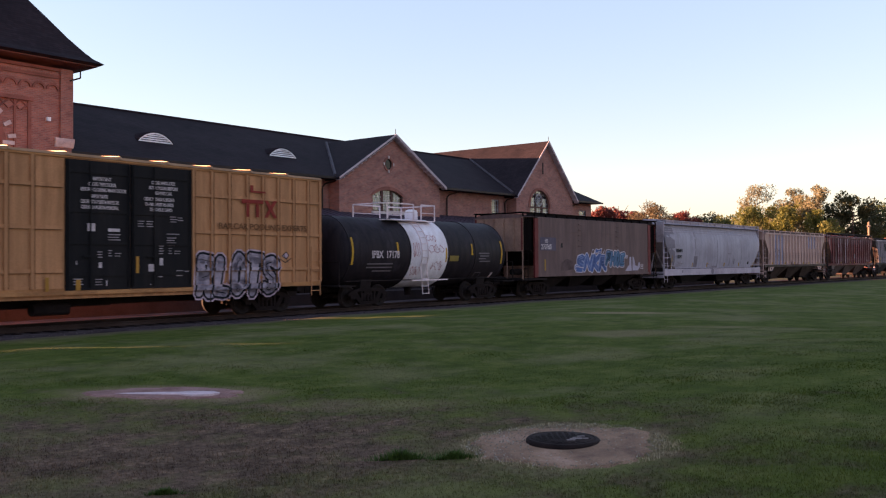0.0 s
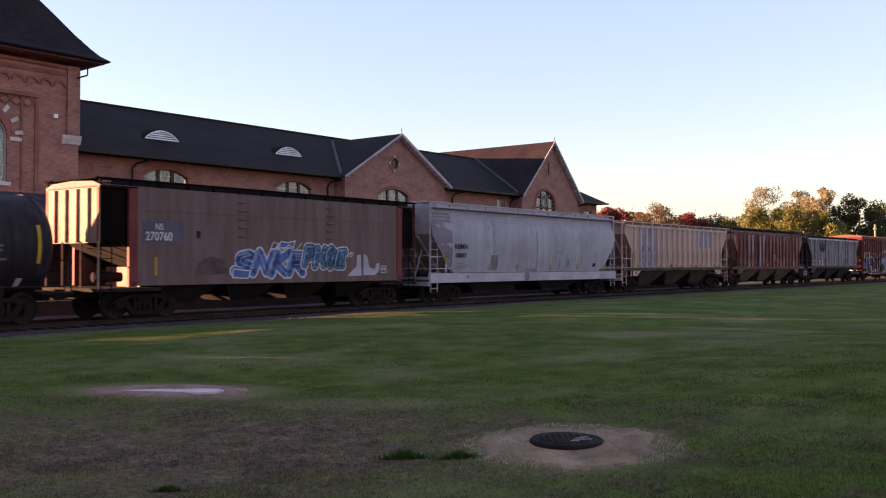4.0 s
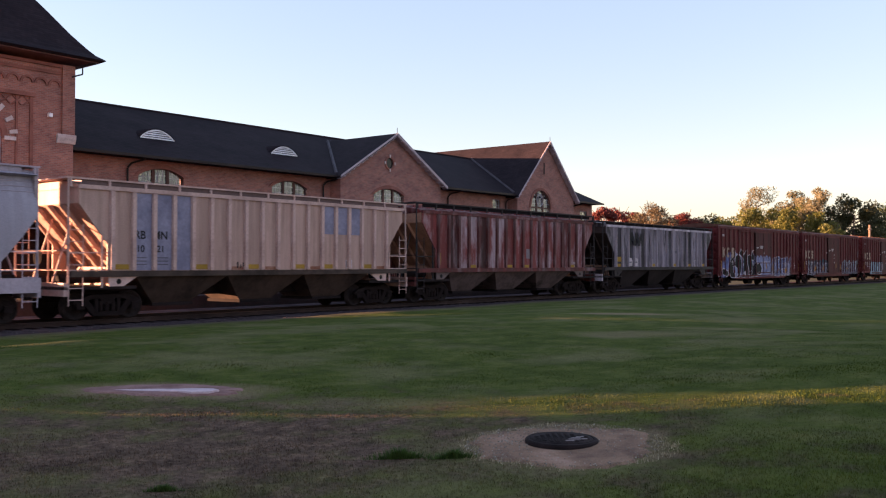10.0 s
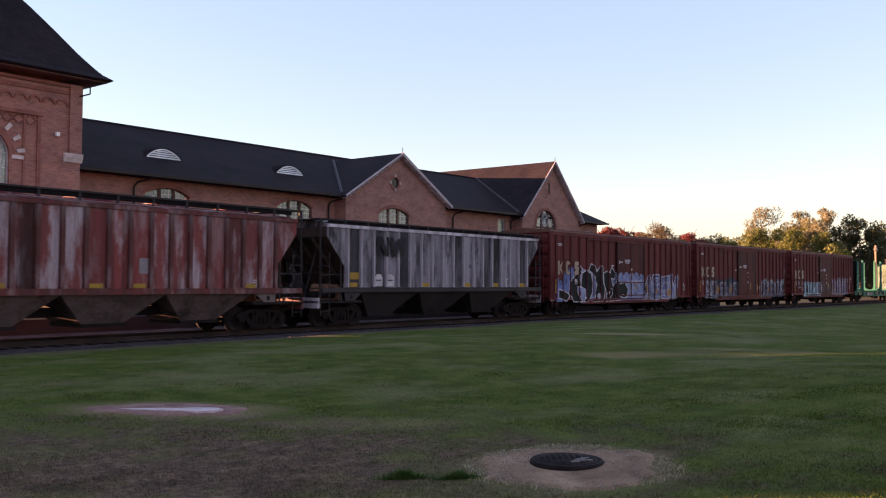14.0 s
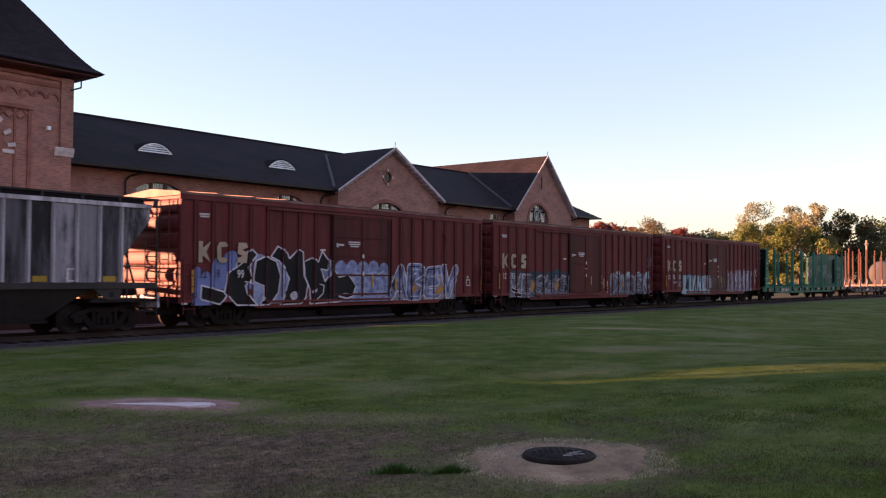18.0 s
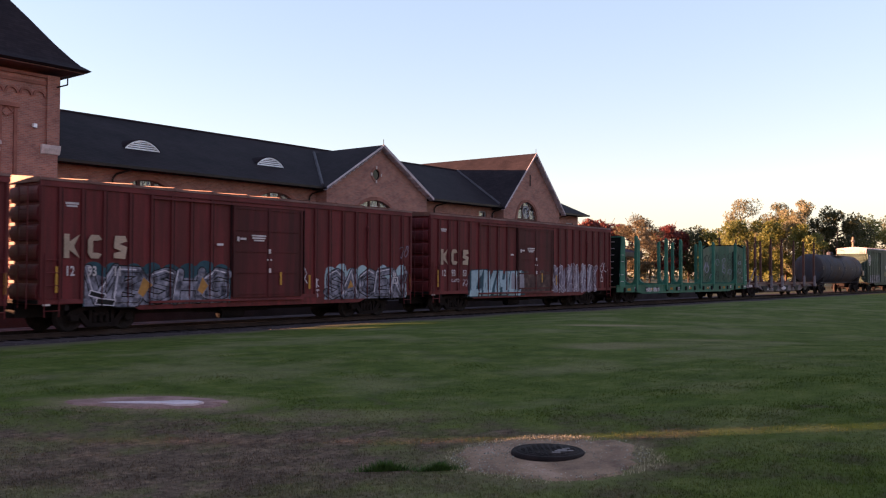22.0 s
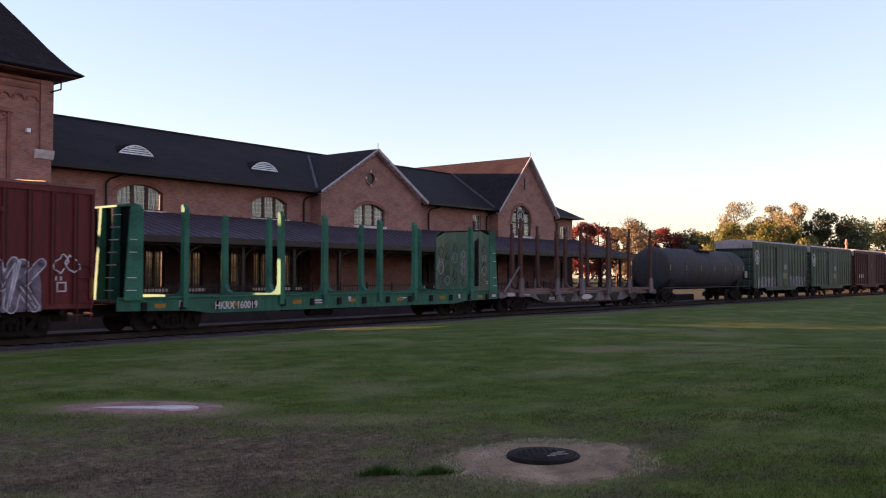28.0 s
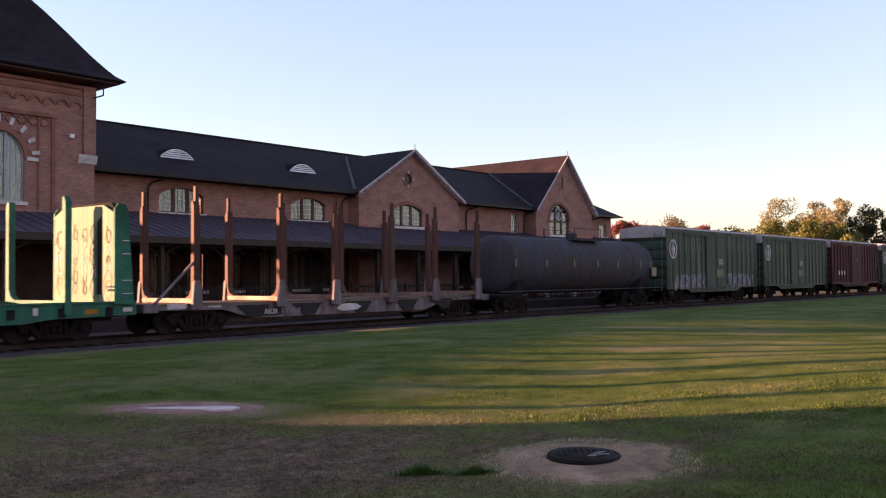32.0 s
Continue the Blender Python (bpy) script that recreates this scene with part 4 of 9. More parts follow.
    for i in range(12):
        xx = xm - 3.4 + i * 6.8 / 11
        bm = mk()
        pts_o = arch_points(xx - 0.31, xx + 0.31, 9.45, 0.31, 8)
        pts_i = arch_points(xx - 0.21, xx + 0.21, 9.45, 0.21, 8)
        for (p, q), (p2, q2), (r, s), (r2, s2) in zip(pts_o, pts_o[1:], pts_i, pts_i[1:]):
            v = [bm.verts.new((a, yy, c)) for yy in (ty0 - 0.08, ty0 - 0.003) for a, c in ((p, q), (p2, q2), (r2, s2), (r, s))]
            for f in ((0, 1, 2, 3), (0, 4, 5, 1), (3, 2, 6, 7)):
                bm.faces.new([v[c] for c in f])
        part("blind_arch", bm, dark_brick, orn)
    for i in range(10):
        xx = xm - 2.2 + i * 0.49
        bm = mk()
        for s in (1, -1):
            v0 = Vector((xx - 0.2 * s, ty0 - 0.03, 8.42))
            v1 = Vector((xx + 0.2 * s, ty0 - 0.03, 8.80))
            rod(bm, v0, v1, 0.04, 4)
        part("lattice_brick", bm, surface("buff_brick", (0.34, 0.17, 0.13), grain=20), orn)
    for i in range(9):
        an = math.pi * (i + 0.5) / 9
        c, s = math.cos(an), math.sin(an)
        bm = mk()
        wd = 0.075
        v = []
        for yy in (ty0 - 0.075, ty0 - 0.003):
            for r, e in ((1.44, -wd), (1.44, wd), (1.78, wd * 1.2), (1.78, -wd * 1.2)):
                v.append(bm.verts.new((xm + r * c - e * s, yy, 6.95 + r * s + e * c)))
        for f in ((0, 1, 2, 3), (0, 4, 5, 1), (1, 5, 6, 2), (2, 6, 7, 3), (3, 7, 4, 0)):
            bm.faces.new([v[q] for q in f])
        part("voussoir", bm, stone, orn)
    part("wall_lamp", box(mk(), 20.0, 20.16, ty0 - 0.16, ty0 - 0.003, 8.05, 8.22), white, orn, "small white wall fitting")

    bm = mk()
    prof = [(0, 10.78), (0.35, 11.02), (0.64, 11.34), (1.14, 11.97), (1.85, 12.98), (2.56, 13.95), (3.06, 14.58), (4.6, 16.5)]
    hx, hy, cy = 5.37, 5.65, 43.25
    rings = []
    for ins, z in [(0.12, 10.70)] + prof:
        rings.append([bm.verts.new((xm + sx * (hx - ins), cy + sy * (hy - ins), z)) for sx, sy in ((-1, -1), (1, -1), (1, 1), (-1, 1))])
    for a, b in zip(rings, rings[1:]):
        for i in range(4):
            j = (i + 1) % 4
            bm.faces.new((a[i], a[j], b[j], b[i]))
    bm.faces.new(list(reversed(rings[0])))
    bm.faces.new(rings[-1])
    structure("roof_tower", bm, slate, "steep flared dark slate roof of the tower")
    structure("trim_tower_soffit", box(mk(), xm - hx + 0.2, xm + hx - 0.2, cy - hy + 0.2, cy + hy - 0.2, 10.655, 10.693), surface("tower_soffit", (0.22, 0.14, 0.12), grain=8, patch=1.5), "brown boarded soffit under the tower eave")
    br = thing("eave_bracket", "dark gutter bracket under the tower eave", "bracket")
    bm = mk()
    rod(bm, (21.0, 38.0, 10.32), (22.40, 38.0, 10.84), 0.035)
    rod(bm, (21.34, 38.0, 10.44), (21.34, 38.0, 10.08), 0.035)
    rod(bm, (21.34, 38.0, 10.08), (21.0, 38.3, 9.94), 0.035)
    part("arm", bm, iron, br)

    # platform and its canopy
    # added wall, only there to stop low sun passing under the cars
    structure("wall_yard", box(mk(), -70, 12.3, 33.0, 33.25, -0.3, 1.2), surface("sun_stop_wall", (0.055, 0.048, 0.046), (0.03, 0.026, 0.025), grain=10, patch=1.2, bump=0.4), "low dark wall added beyond the track to stop the low sun")
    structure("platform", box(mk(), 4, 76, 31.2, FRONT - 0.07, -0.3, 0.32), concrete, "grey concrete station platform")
    cx0, cx1 = 9.3, 71.0
    bm = mk()
    prism(bm, [(34.3, 3.60), (38.49, 4.69), (38.49, 4.57), (34.3, 3.48)], 'x', cx0, tx0 - 0.01)
    prism(bm, [(34.3, 3.60), (38.49, 4.69), (38.49, 4.57), (34.3, 3.48)], 'x', tx0 - 0.01, tx1 + 0.01)
    prism(bm, [(34.3, 3.60), (39.99, 5.08), (39.99, 4.96), (34.3, 3.48)], 'x', tx1 + 0.01, cx1)
    canopy = structure("roof_canopy", bm, canopy_slate, "low sloping metal canopy with standing seams over the platform")

    def seam(y1, z1):
        return lambda: prism(mk(), [(34.32, 3.606), (y1, z1), (y1, z1 + 0.028), (34.32, 3.634)], 'x', -0.016, 0.016)
    short_seam, long_seam = shared("seam_short", seam(38.47, 4.688), canopy_slate), shared("seam_long", seam(39.97, 5.078), canopy_slate)
    x = cx0 + 0.3
    while x < cx1:
        part("standing_seam", short_seam if x < tx1 + 0.03 else long_seam, None, canopy, "", (x, 0, 0))
        x += 0.56
    structure("trim_canopy_fascia", box(mk(), cx0, cx1, 34.24, 34.296, 3.30, 3.60), dark_frame, "dark fascia board of the canopy")
    structure("trim_canopy_beam", box(mk(), cx0, cx1, 34.85, 35.05, 3.2, 3.46), dark_frame, "dark timber beam under the canopy")
    post = thing("canopy_post", "dark canopy post with curved brackets on the platform", "post", pose(12.31, 34.95, 0.32), "canopy posts")
    part("shaft", box(mk(), -0.09, 0.09, -0.09, 0.09, 0.3, 2.9), dark_frame, post)
    part("base", box(mk(), -0.14, 0.14, -0.14, 0.14, 0, 0.3), stone, post)
    for s in (-1, 1):
        bm = mk()
        for i in range(5):
            a0, a1 = math.pi / 2 * i / 5, math.pi / 2 * (i + 1) / 5
            rod(bm, (s * (0.9 - 0.85 * math.cos(a0)), 0, 2.0 + 0.85 * math.sin(a0)), (s * (0.9 - 0.85 * math.cos(a1)), 0, 2.0 + 0.85 * math.sin(a1)), 0.045, 5)
        part("bracket", bm, dark_frame, post)
    x = 12.31 + 3.36
    while x < 70:
        copy_thing(post, pose(x, 34.95, 0.32))
        x += 3.36
    fence = thing("platform_fence", "dark iron picket fence along the platform", "fence")
    bm = mk()
    box(bm, 20, 70, 33.0, 33.04, 1.28, 1.33)
    box(bm, 20, 70, 33.0, 33.04, 0.48, 0.53)
    part("fence_rail", bm, iron, fence)
    pm = mesh_of("picket", box(mk(), -0.012, 0.012, -0.012, 0.012, 0.32, 1.42))
    pm.materials.append(iron)
    for i in range(290):
        part("picket", pm, None, fence, "", (20.1 + i * 0.17, 33.02, 0))
    for i in range(26):
        part("fence_post", box(mk(), 20 + i * 2 - 0.03, 20 + i * 2 + 0.03, 32.99, 33.05, 0.32, 1.5), iron, fence)


# ---- trees and the far distance ----
def make_tree(x, y, height, spread, leaf, bark, label, seed, density=2600, size=0.28, trunk_part=0.25, domed=0):
    rng = np.random.default_rng(seed)
    th = thing("tree", label, "tree", pose(x, y, ground_z(x, y) - 0.05), "trees beyond the train")
    bm = mk()
    k = height / 14
    pts = [Vector((0, 0, 0)), Vector((0.1 * k, 0, height * 0.25)), Vector((-0.1 * k, 0.1 * k, height * 0.5)), Vector((0.1, 0, height * 0.78))]
    for a, b, r in zip(pts, pts[1:], (0.24, 0.17, 0.11)):
        rod(bm, a, b, r * k, 7)
    part("trunk", bm, bark, th)
    limbs = mk()
    clumps = []
    n = 15
    for i in range(n):
        u = trunk_part + (1 - trunk_part) * (i + rng.random()) / n
        base = Vector((0, 0, height * min(0.78, u * 0.8)))
        a = rng.random() * 6.283
        reach = spread * (0.35 + 0.65 * math.sin(math.pi * min(0.97, (u - trunk_part) / (1 - trunk_part) * 0.8 + 0.17))) * (0.7 + 0.45 * rng.random())
        tip = Vector((math.cos(a) * reach, math.sin(a) * reach, height * (u * 0.92 + 0.06 * rng.random())))
        mid = base.lerp(tip, 0.5) + Vector((0, 0, -0.04 * height))
        rod(limbs, base, mid, 0.08 * k, 5)
        rod(limbs, mid, tip, 0.045 * k, 5)
        clumps.append((tip, spread * (0.34 + 0.2 * rng.random())))
        clumps.append((mid.lerp(tip, 0.4), spread * (0.28 + 0.2 * rng.random())))
    part("limb_structure", limbs, bark, th)
    clumps.append((Vector((0, 0, height * 0.93)), spread * 0.35))
    if domed:
        # close round crown
        clumps = []
        for i in range(34):
            d = rng.normal(size=3)
            d = d / (np.linalg.norm(d) + 1e-6) * 0.74
            clumps.append((Vector((d[0] * spread, d[1] * spread, height * (0.54 + 0.44 * d[2]))), spread * 0.30))
    verts, faces = [], []
    for c in range(density):
        q, r = clumps[c % len(clumps)]
        d = rng.normal(size=3)
        d = d / (np.linalg.norm(d) + 1e-6) * r * (0.45 + 0.6 * rng.random())
        p0 = np.array(q) + d * np.array((1, 1, 0.75))
        if p0[2] < height * 0.06:
            continue
        s = size * (0.6 + 0.8 * rng.random())
        e1, e2 = rng.normal(size=3), rng.normal(size=3)
        e1, e2 = e1 / np.linalg.norm(e1) * s, e2 / np.linalg.norm(e2) * s * 0.8
        m = len(verts)
        verts += [p0 - e1, p0 + e2 * 0.6, p0 + e1, p0 - e2 * 0.6]
        faces.append((m, m + 1, m + 2, m + 3))
    part("crown", from_arrays("crown", verts, faces), leaf, th)
    return th


def make_trees():
    bark = surface("tree_bark", (0.10, 0.075, 0.055), grain=9, bump=0.6, rough=0.95)
    olive = leaf_material("olive_leaves", [(0, (0.075, 0.080, 0.017)), (0.6, (0.145, 0.145, 0.034)), (1, (0.21, 0.19, 0.052))], 0.5)
    pale = leaf_material("pale_autumn_leaves", [(0, (0.12, 0.112, 0.060)), (0.5, (0.20, 0.172, 0.10)), (1, (0.27, 0.22, 0.145))], 0.5)
    red = leaf_material("red_maple_leaves", [(0, (0.075, 0.010, 0.011)), (0.6, (0.15, 0.021, 0.019)), (1, (0.21, 0.045, 0.026))])
    deep = leaf_material("deep_green_leaves", [(0, (0.034, 0.037, 0.015)), (0.7, (0.068, 0.066, 0.025)), (1, (0.105, 0.088, 0.034))])
    brownish = leaf_material("brown_olive_leaves", [(0, (0.060, 0.042, 0.022)), (0.6, (0.115, 0.078, 0.042)), (1, (0.155, 0.11, 0.06))], 0.3)
    specs = []

    def at(ratio, tan_top, y, mat, spread, kind, label, dens=2600, size=0.28):
        specs.append((ratio * y, y, (EYE_Z + tan_top * y) * 1.08, spread, mat, label, dens, size, kind))
    at(1.80, 0.128, 96, red, 4.6, 1, "round red maple in autumn colour", 4200, 0.32)
    at(1.88, 0.135, 98, red, 4.6, 1, "round red maple in autumn colour", 4200, 0.32)
    at(1.97, 0.126, 97, red, 4.2, 1, "orange-red maple behind the train", 4000, 0.32)
    at(2.05, 0.152, 84, brownish, 5.6, 1, "rounded olive-green tree among the maples", 3200, 0.34)
    at(2.12, 0.100, 90, pale, 3.8, 0, "yellowish shrub-like tree among red maples", 2000, 0.32)
    at(2.24, 0.138, 84, red, 4.6, 1, "dark red maple in autumn colour", 4400, 0.32)
    at(2.36, 0.112, 84, deep, 4.6, 0, "low dark green tree", 2600, 0.34)
    at(2.47, 0.122, 78, deep, 4.4, 0, "low dark green tree", 2600, 0.34)
    at(2.57, 0.125, 74, olive, 4.4, 0, "olive-yellow tree lit by low sun", 2600, 0.32)
    at(2.76, 0.224, 58, pale, 3.9, 0, "thin-leaved pale autumn tree lit by low sun", 3300, 0.20)
    at(2.90, 0.165, 56, olive, 3.7, 0, "yellow-green tree lit by low sun", 4600, 0.26)
    at(2.73, 0.16, 55, olive, 3.2, 0, "yellow-green tree lit by low sun", 3800, 0.24)
    at(3.02, 0.172, 50, olive, 2.8, 0, "yellow-green tree lit by low sun", 3600, 0.24)
    at(3.40, 0.18, 45, olive, 2.7, 0, "yellow-green tree lit by low sun", 3400, 0.22)
    at(3.09, 0.236, 52, pale, 2.7, 0, "upright pale autumn tree with brown top", 3700, 0.22)
    at(3.19, 0.19, 50, olive, 3.2, 0, "yellow-green tree lit by low sun", 4600, 0.24)
    at(3.37, 0.264, 47, pale, 2.8, 0, "upright brown-topped autumn tree", 3900, 0.22)
    at(3.55, 0.205, 46, deep, 3.6, 0, "dark green tree behind the train", 3400, 0.24)
    at(3.84, 0.245, 42, deep, 3.9, 0, "rounded olive tree behind the train", 5200, 0.26)
    at(4.12, 0.215, 41, deep, 3.6, 0, "dark green tree behind the train", 3200, 0.24)
    at(4.45, 0.24, 39, olive, 4.2, 0, "olive tree behind the train", 3400, 0.24)
    at(4.9, 0.27, 37, deep, 4.4, 0, "dark green tree behind the train", 3000, 0.26)
    at(5.5, 0.30, 35, olive, 4.6, 0, "olive tree behind the train", 2600, 0.28)
    at(1.70, 0.085, 104, red, 4.4, 0, "red maple behind the station roof", 2000, 0.36)
    at(1.58, 0.08, 108, deep, 4.4, 0, "dark tree behind the station", 1600, 0.4)
    for i, (x, y, h, s, mat, label, dens, size, kind) in enumerate(specs):
        make_tree(x, y, h, s, mat, bark, label, 40 + i, int(dens * (3.4 if kind else 2.1)), size * (0.66 if kind else 0.92), 0.16, kind)
    # a belt of woods closes the distance
    rng = np.random.default_rng(77)
    verts, faces = [], []
    for i in range(16000):
        a = radians(-75) + radians(250) * rng.random()
        d = 300 + 90 * rng.random()
        x, y = math.sin(a) * d, math.cos(a) * d
        top = 8 + 5 * noise.noise(Vector((x * 0.03, y * 0.03, 1)))
        z = top * rng.random() ** 0.7
        p0 = np.array((x, y, z))
        e1, e2 = rng.normal(size=3), rng.normal(size=3)
        e1, e2 = e1 / np.linalg.norm(e1) * 1.5, e2 / np.linalg.norm(e2) * 1.3
        m = len(verts)
        verts += [p0 - e1, p0 + e2 * 0.6, p0 + e1, p0 - e2 * 0.6]
        faces.append((m, m + 1, m + 2, m + 3))
    ob = part("far_woods", from_arrays("far_woods", verts, faces), deep)
    tagged(ob, "belt of distant dark woods on the horizon", "woods", kind="stuff")
    pole = thing("utility_pole", "pale wooden utility pole with a crossarm beyond the track", "pole", pose(150, 36.8, 0))
    wood = surface("pole_wood", (0.36, 0.29, 0.2), grain=8, rough=0.9)
    bm = mk()
    rod(bm, (0, 0, -0.1), (0, 0, 7.7), 0.15, 8)
    part("shaft", bm, wood, pole)
    part("crossarm", box(mk(), -0.9, 0.9, -0.06, 0.06, 6.9, 7.05), wood, pole)
    for s in (-0.8, -0.3, 0.3, 0.8):
        part("insulator", rod(mk(), (s, 0, 7.05), (s, 0, 7.2), 0.05, 6), surface("insulator_glass", (0.3, 0.33, 0.33), rough=0.3), pole)

# ---- the freight train ----
ROLL = (5.746, -1.127, 1.394, -0.789, 0.151)      # the train slows a little, from 5.7 to 5.3 metres a second
CARS = []                      # (thing, start along the train, length between ends)
WHEELSETS = []
SHARED = {}
NEAR = -1.55                   # the side towards the lawn


def shared(name, build, mat):
    key = (name, mat.name)
    if key not in SHARED:
        me = mesh_of(name, build())
        me.materials.append(mat)
        SHARED[key] = me
    return SHARED[key]


def railcar(name, label, category, start, length):
    th = thing(name, label, category, None, "cars of the freight train")
    CARS.append((th, start, length))
    return th


def wheelset_mesh():
    bm = mk()
    rod(bm, (0, -0.95, 0), (0, 0.95, 0), 0.08, 8)
    for s in (-1, 1):
        prof = [(0.70, 0.455), (0.725, 0.455), (0.735, 0.42), (0.83, 0.415), (0.83, 0.36), (0.80, 0.34), (0.78, 0.16), (0.85, 0.14), (0.85, 0.09)]
        lathe(bm, [(s * a, r) for a, r in prof], 'y', 28)
        for k in range(5):
            a = 2 * math.pi * k / 5
            rod(bm, (0.25 * math.cos(a), s * 0.79, 0.25 * math.sin(a)), (0.25 * math.cos(a), s * 0.812, 0.25 * math.sin(a)), 0.035, 6)
    return bm


def frame_mesh():
    bm = mk()
    y0, y1 = -0.07, 0.07
    prism(bm, [(-1.12, 0.50), (-0.98, 0.62), (-0.5, 0.74), (0.5, 0.74), (0.98, 0.62), (1.12, 0.50), (1.0, 0.40), (0.86, 0.50), (0.48, 0.62), (-0.48, 0.62), (-0.86, 0.50), (-1.0, 0.40)], 'y', y0, y1)
    prism(bm, [(-0.80, 0.50), (-0.62, 0.58), (-0.36, 0.24), (0.36, 0.24), (0.62, 0.58), (0.80, 0.50), (0.46, 0.12), (-0.46, 0.12)], 'y', y0, y1)
    for s in (-1, 1):
        box(bm, s * 0.36 - 0.05, s * 0.36 + 0.05, y0, y1, 0.22, 0.64)
        box(bm, s * 0.89 - 0.13, s * 0.89 + 0.13, y0 - 0.05, y1 + 0.03, 0.32, 0.50)
    for sx in (-0.2, 0.0, 0.2):
        lathe(bm, [(0.24 + 0.05 * i, 0.085 if i % 2 else 0.065) for i in range(7)], 'z', 8, (sx, 0, 0))
    return bm


def trucks(car, length, inset=2.2, bolster_z=0.72):
    steel = surface("truck_steel", (0.028, 0.023, 0.021), (0.014, 0.012, 0.011), (0.052, 0.042, 0.037), 0.95, 0.0, grain=14, patch=1.6, spec=0.05)
    tread = surface("wheel_steel", (0.034, 0.027, 0.024), (0.016, 0.013, 0.012), (0.07, 0.055, 0.048), 0.8, 0.0, grain=16, patch=2, spec=0.15)
    wm = shared("wheelset", wheelset_mesh, tread)
    fm = shared("side_frame", frame_mesh, steel)
    bmz = shared("truck", lambda: box(box(mk(), -0.22, 0.22, -1.05, 1.05, 0.45, bolster_z), -1.1, 1.1, -0.05, 0.05, 0.34, 0.46), steel)
    for x in (inset, length - inset):
        tr = part("truck", bmz, None, car, "", (x, 0, 0))
        for s in (-1, 1):
            part("side_frame", fm, None, tr, "", (0, s * 1.0, 0))
        for dx in (-0.89, 0.89):
            w = part("wheelset", wm, None, tr, "", (dx, 0, 0.418))
            WHEELSETS.append((w, dx))
    for x, s in ((0, -1), (length, 1)):
        part("coupler", shared("coupler", lambda: box(box(mk(), -0.6, 0.25, -0.08, 0.08, 0.66, 0.84), 0.25, 0.5, -0.14, 0.14, 0.60, 0.90), steel), None, car, "", (x, 0, 0)).rotation_euler = (0, 0, 0 if s > 0 else math.pi)


def underframe(car, length, mat, z=0.95, deep=0.35):
    bm = mk()
    box(bm, 0.0, length, -0.25, 0.25, z - deep, z - 0.02)
    for i in range(9):
        x = length * (i + 0.5) / 9
        box(bm, x - 0.06, x + 0.06, -1.4, 1.4, z - 0.18, z - 0.02)
    part("underframe", bm, mat, car)
    bm = mk()
    rod(bm, (length * 0.42, -0.75, z - 0.45), (length * 0.48, -0.75, z - 0.45), 0.18, 12)
    rod(bm, (length * 0.36, -0.6, z - 0.4), (length * 0.56, -0.6, z - 0.4), 0.02, 6)
    part("brake_cylinder", bm, mat, car)


def ladder(car, x0, x1, y, z0, z1, n, mat, r=0.018):
    bm = mk()
    for x in (x0, x1):
        rod(bm, (x, y, z0), (x, y, z1), r)
    for i in range(n):
        z = z0 + (z1 - z0) * (i + 0.5) / n
        rod(bm, (x0, y, z), (x1, y, z), r * 0.8)
    return part("ladder", bm, mat, car)


def end_ladder(car, x, y0, y1, z0, z1, n, mat, r=0.018):
    bm = mk()
    for y in (y0, y1):
        rod(bm, (x, y, z0), (x, y, z1), r)
    for i in range(n):
        z = z0 + (z1 - z0) * (i + 0.5) / n
        rod(bm, (x, y0, z), (x, y1, z), r * 0.8)
    return part("ladder", bm, mat, car)


def ribbon(bm, pts, w, y, closed=False):
    pts = [Vector((p[0], p[1])) for p in pts]
    n = len(pts)
    for i in range(n if closed else n - 1):
        a, b = pts[i], pts[(i + 1) % n]
        d = b - a
        if d.length < 1e-5:
            continue
        d.normalize()
        s = Vector((-d.y, d.x)) * w / 2
        a2, b2 = a - d * w * 0.35, b + d * w * 0.35
        bm.faces.new([bm.verts.new((q.x, y, q.y)) for q in (a2 + s, b2 + s, b2 - s, a2 - s)])


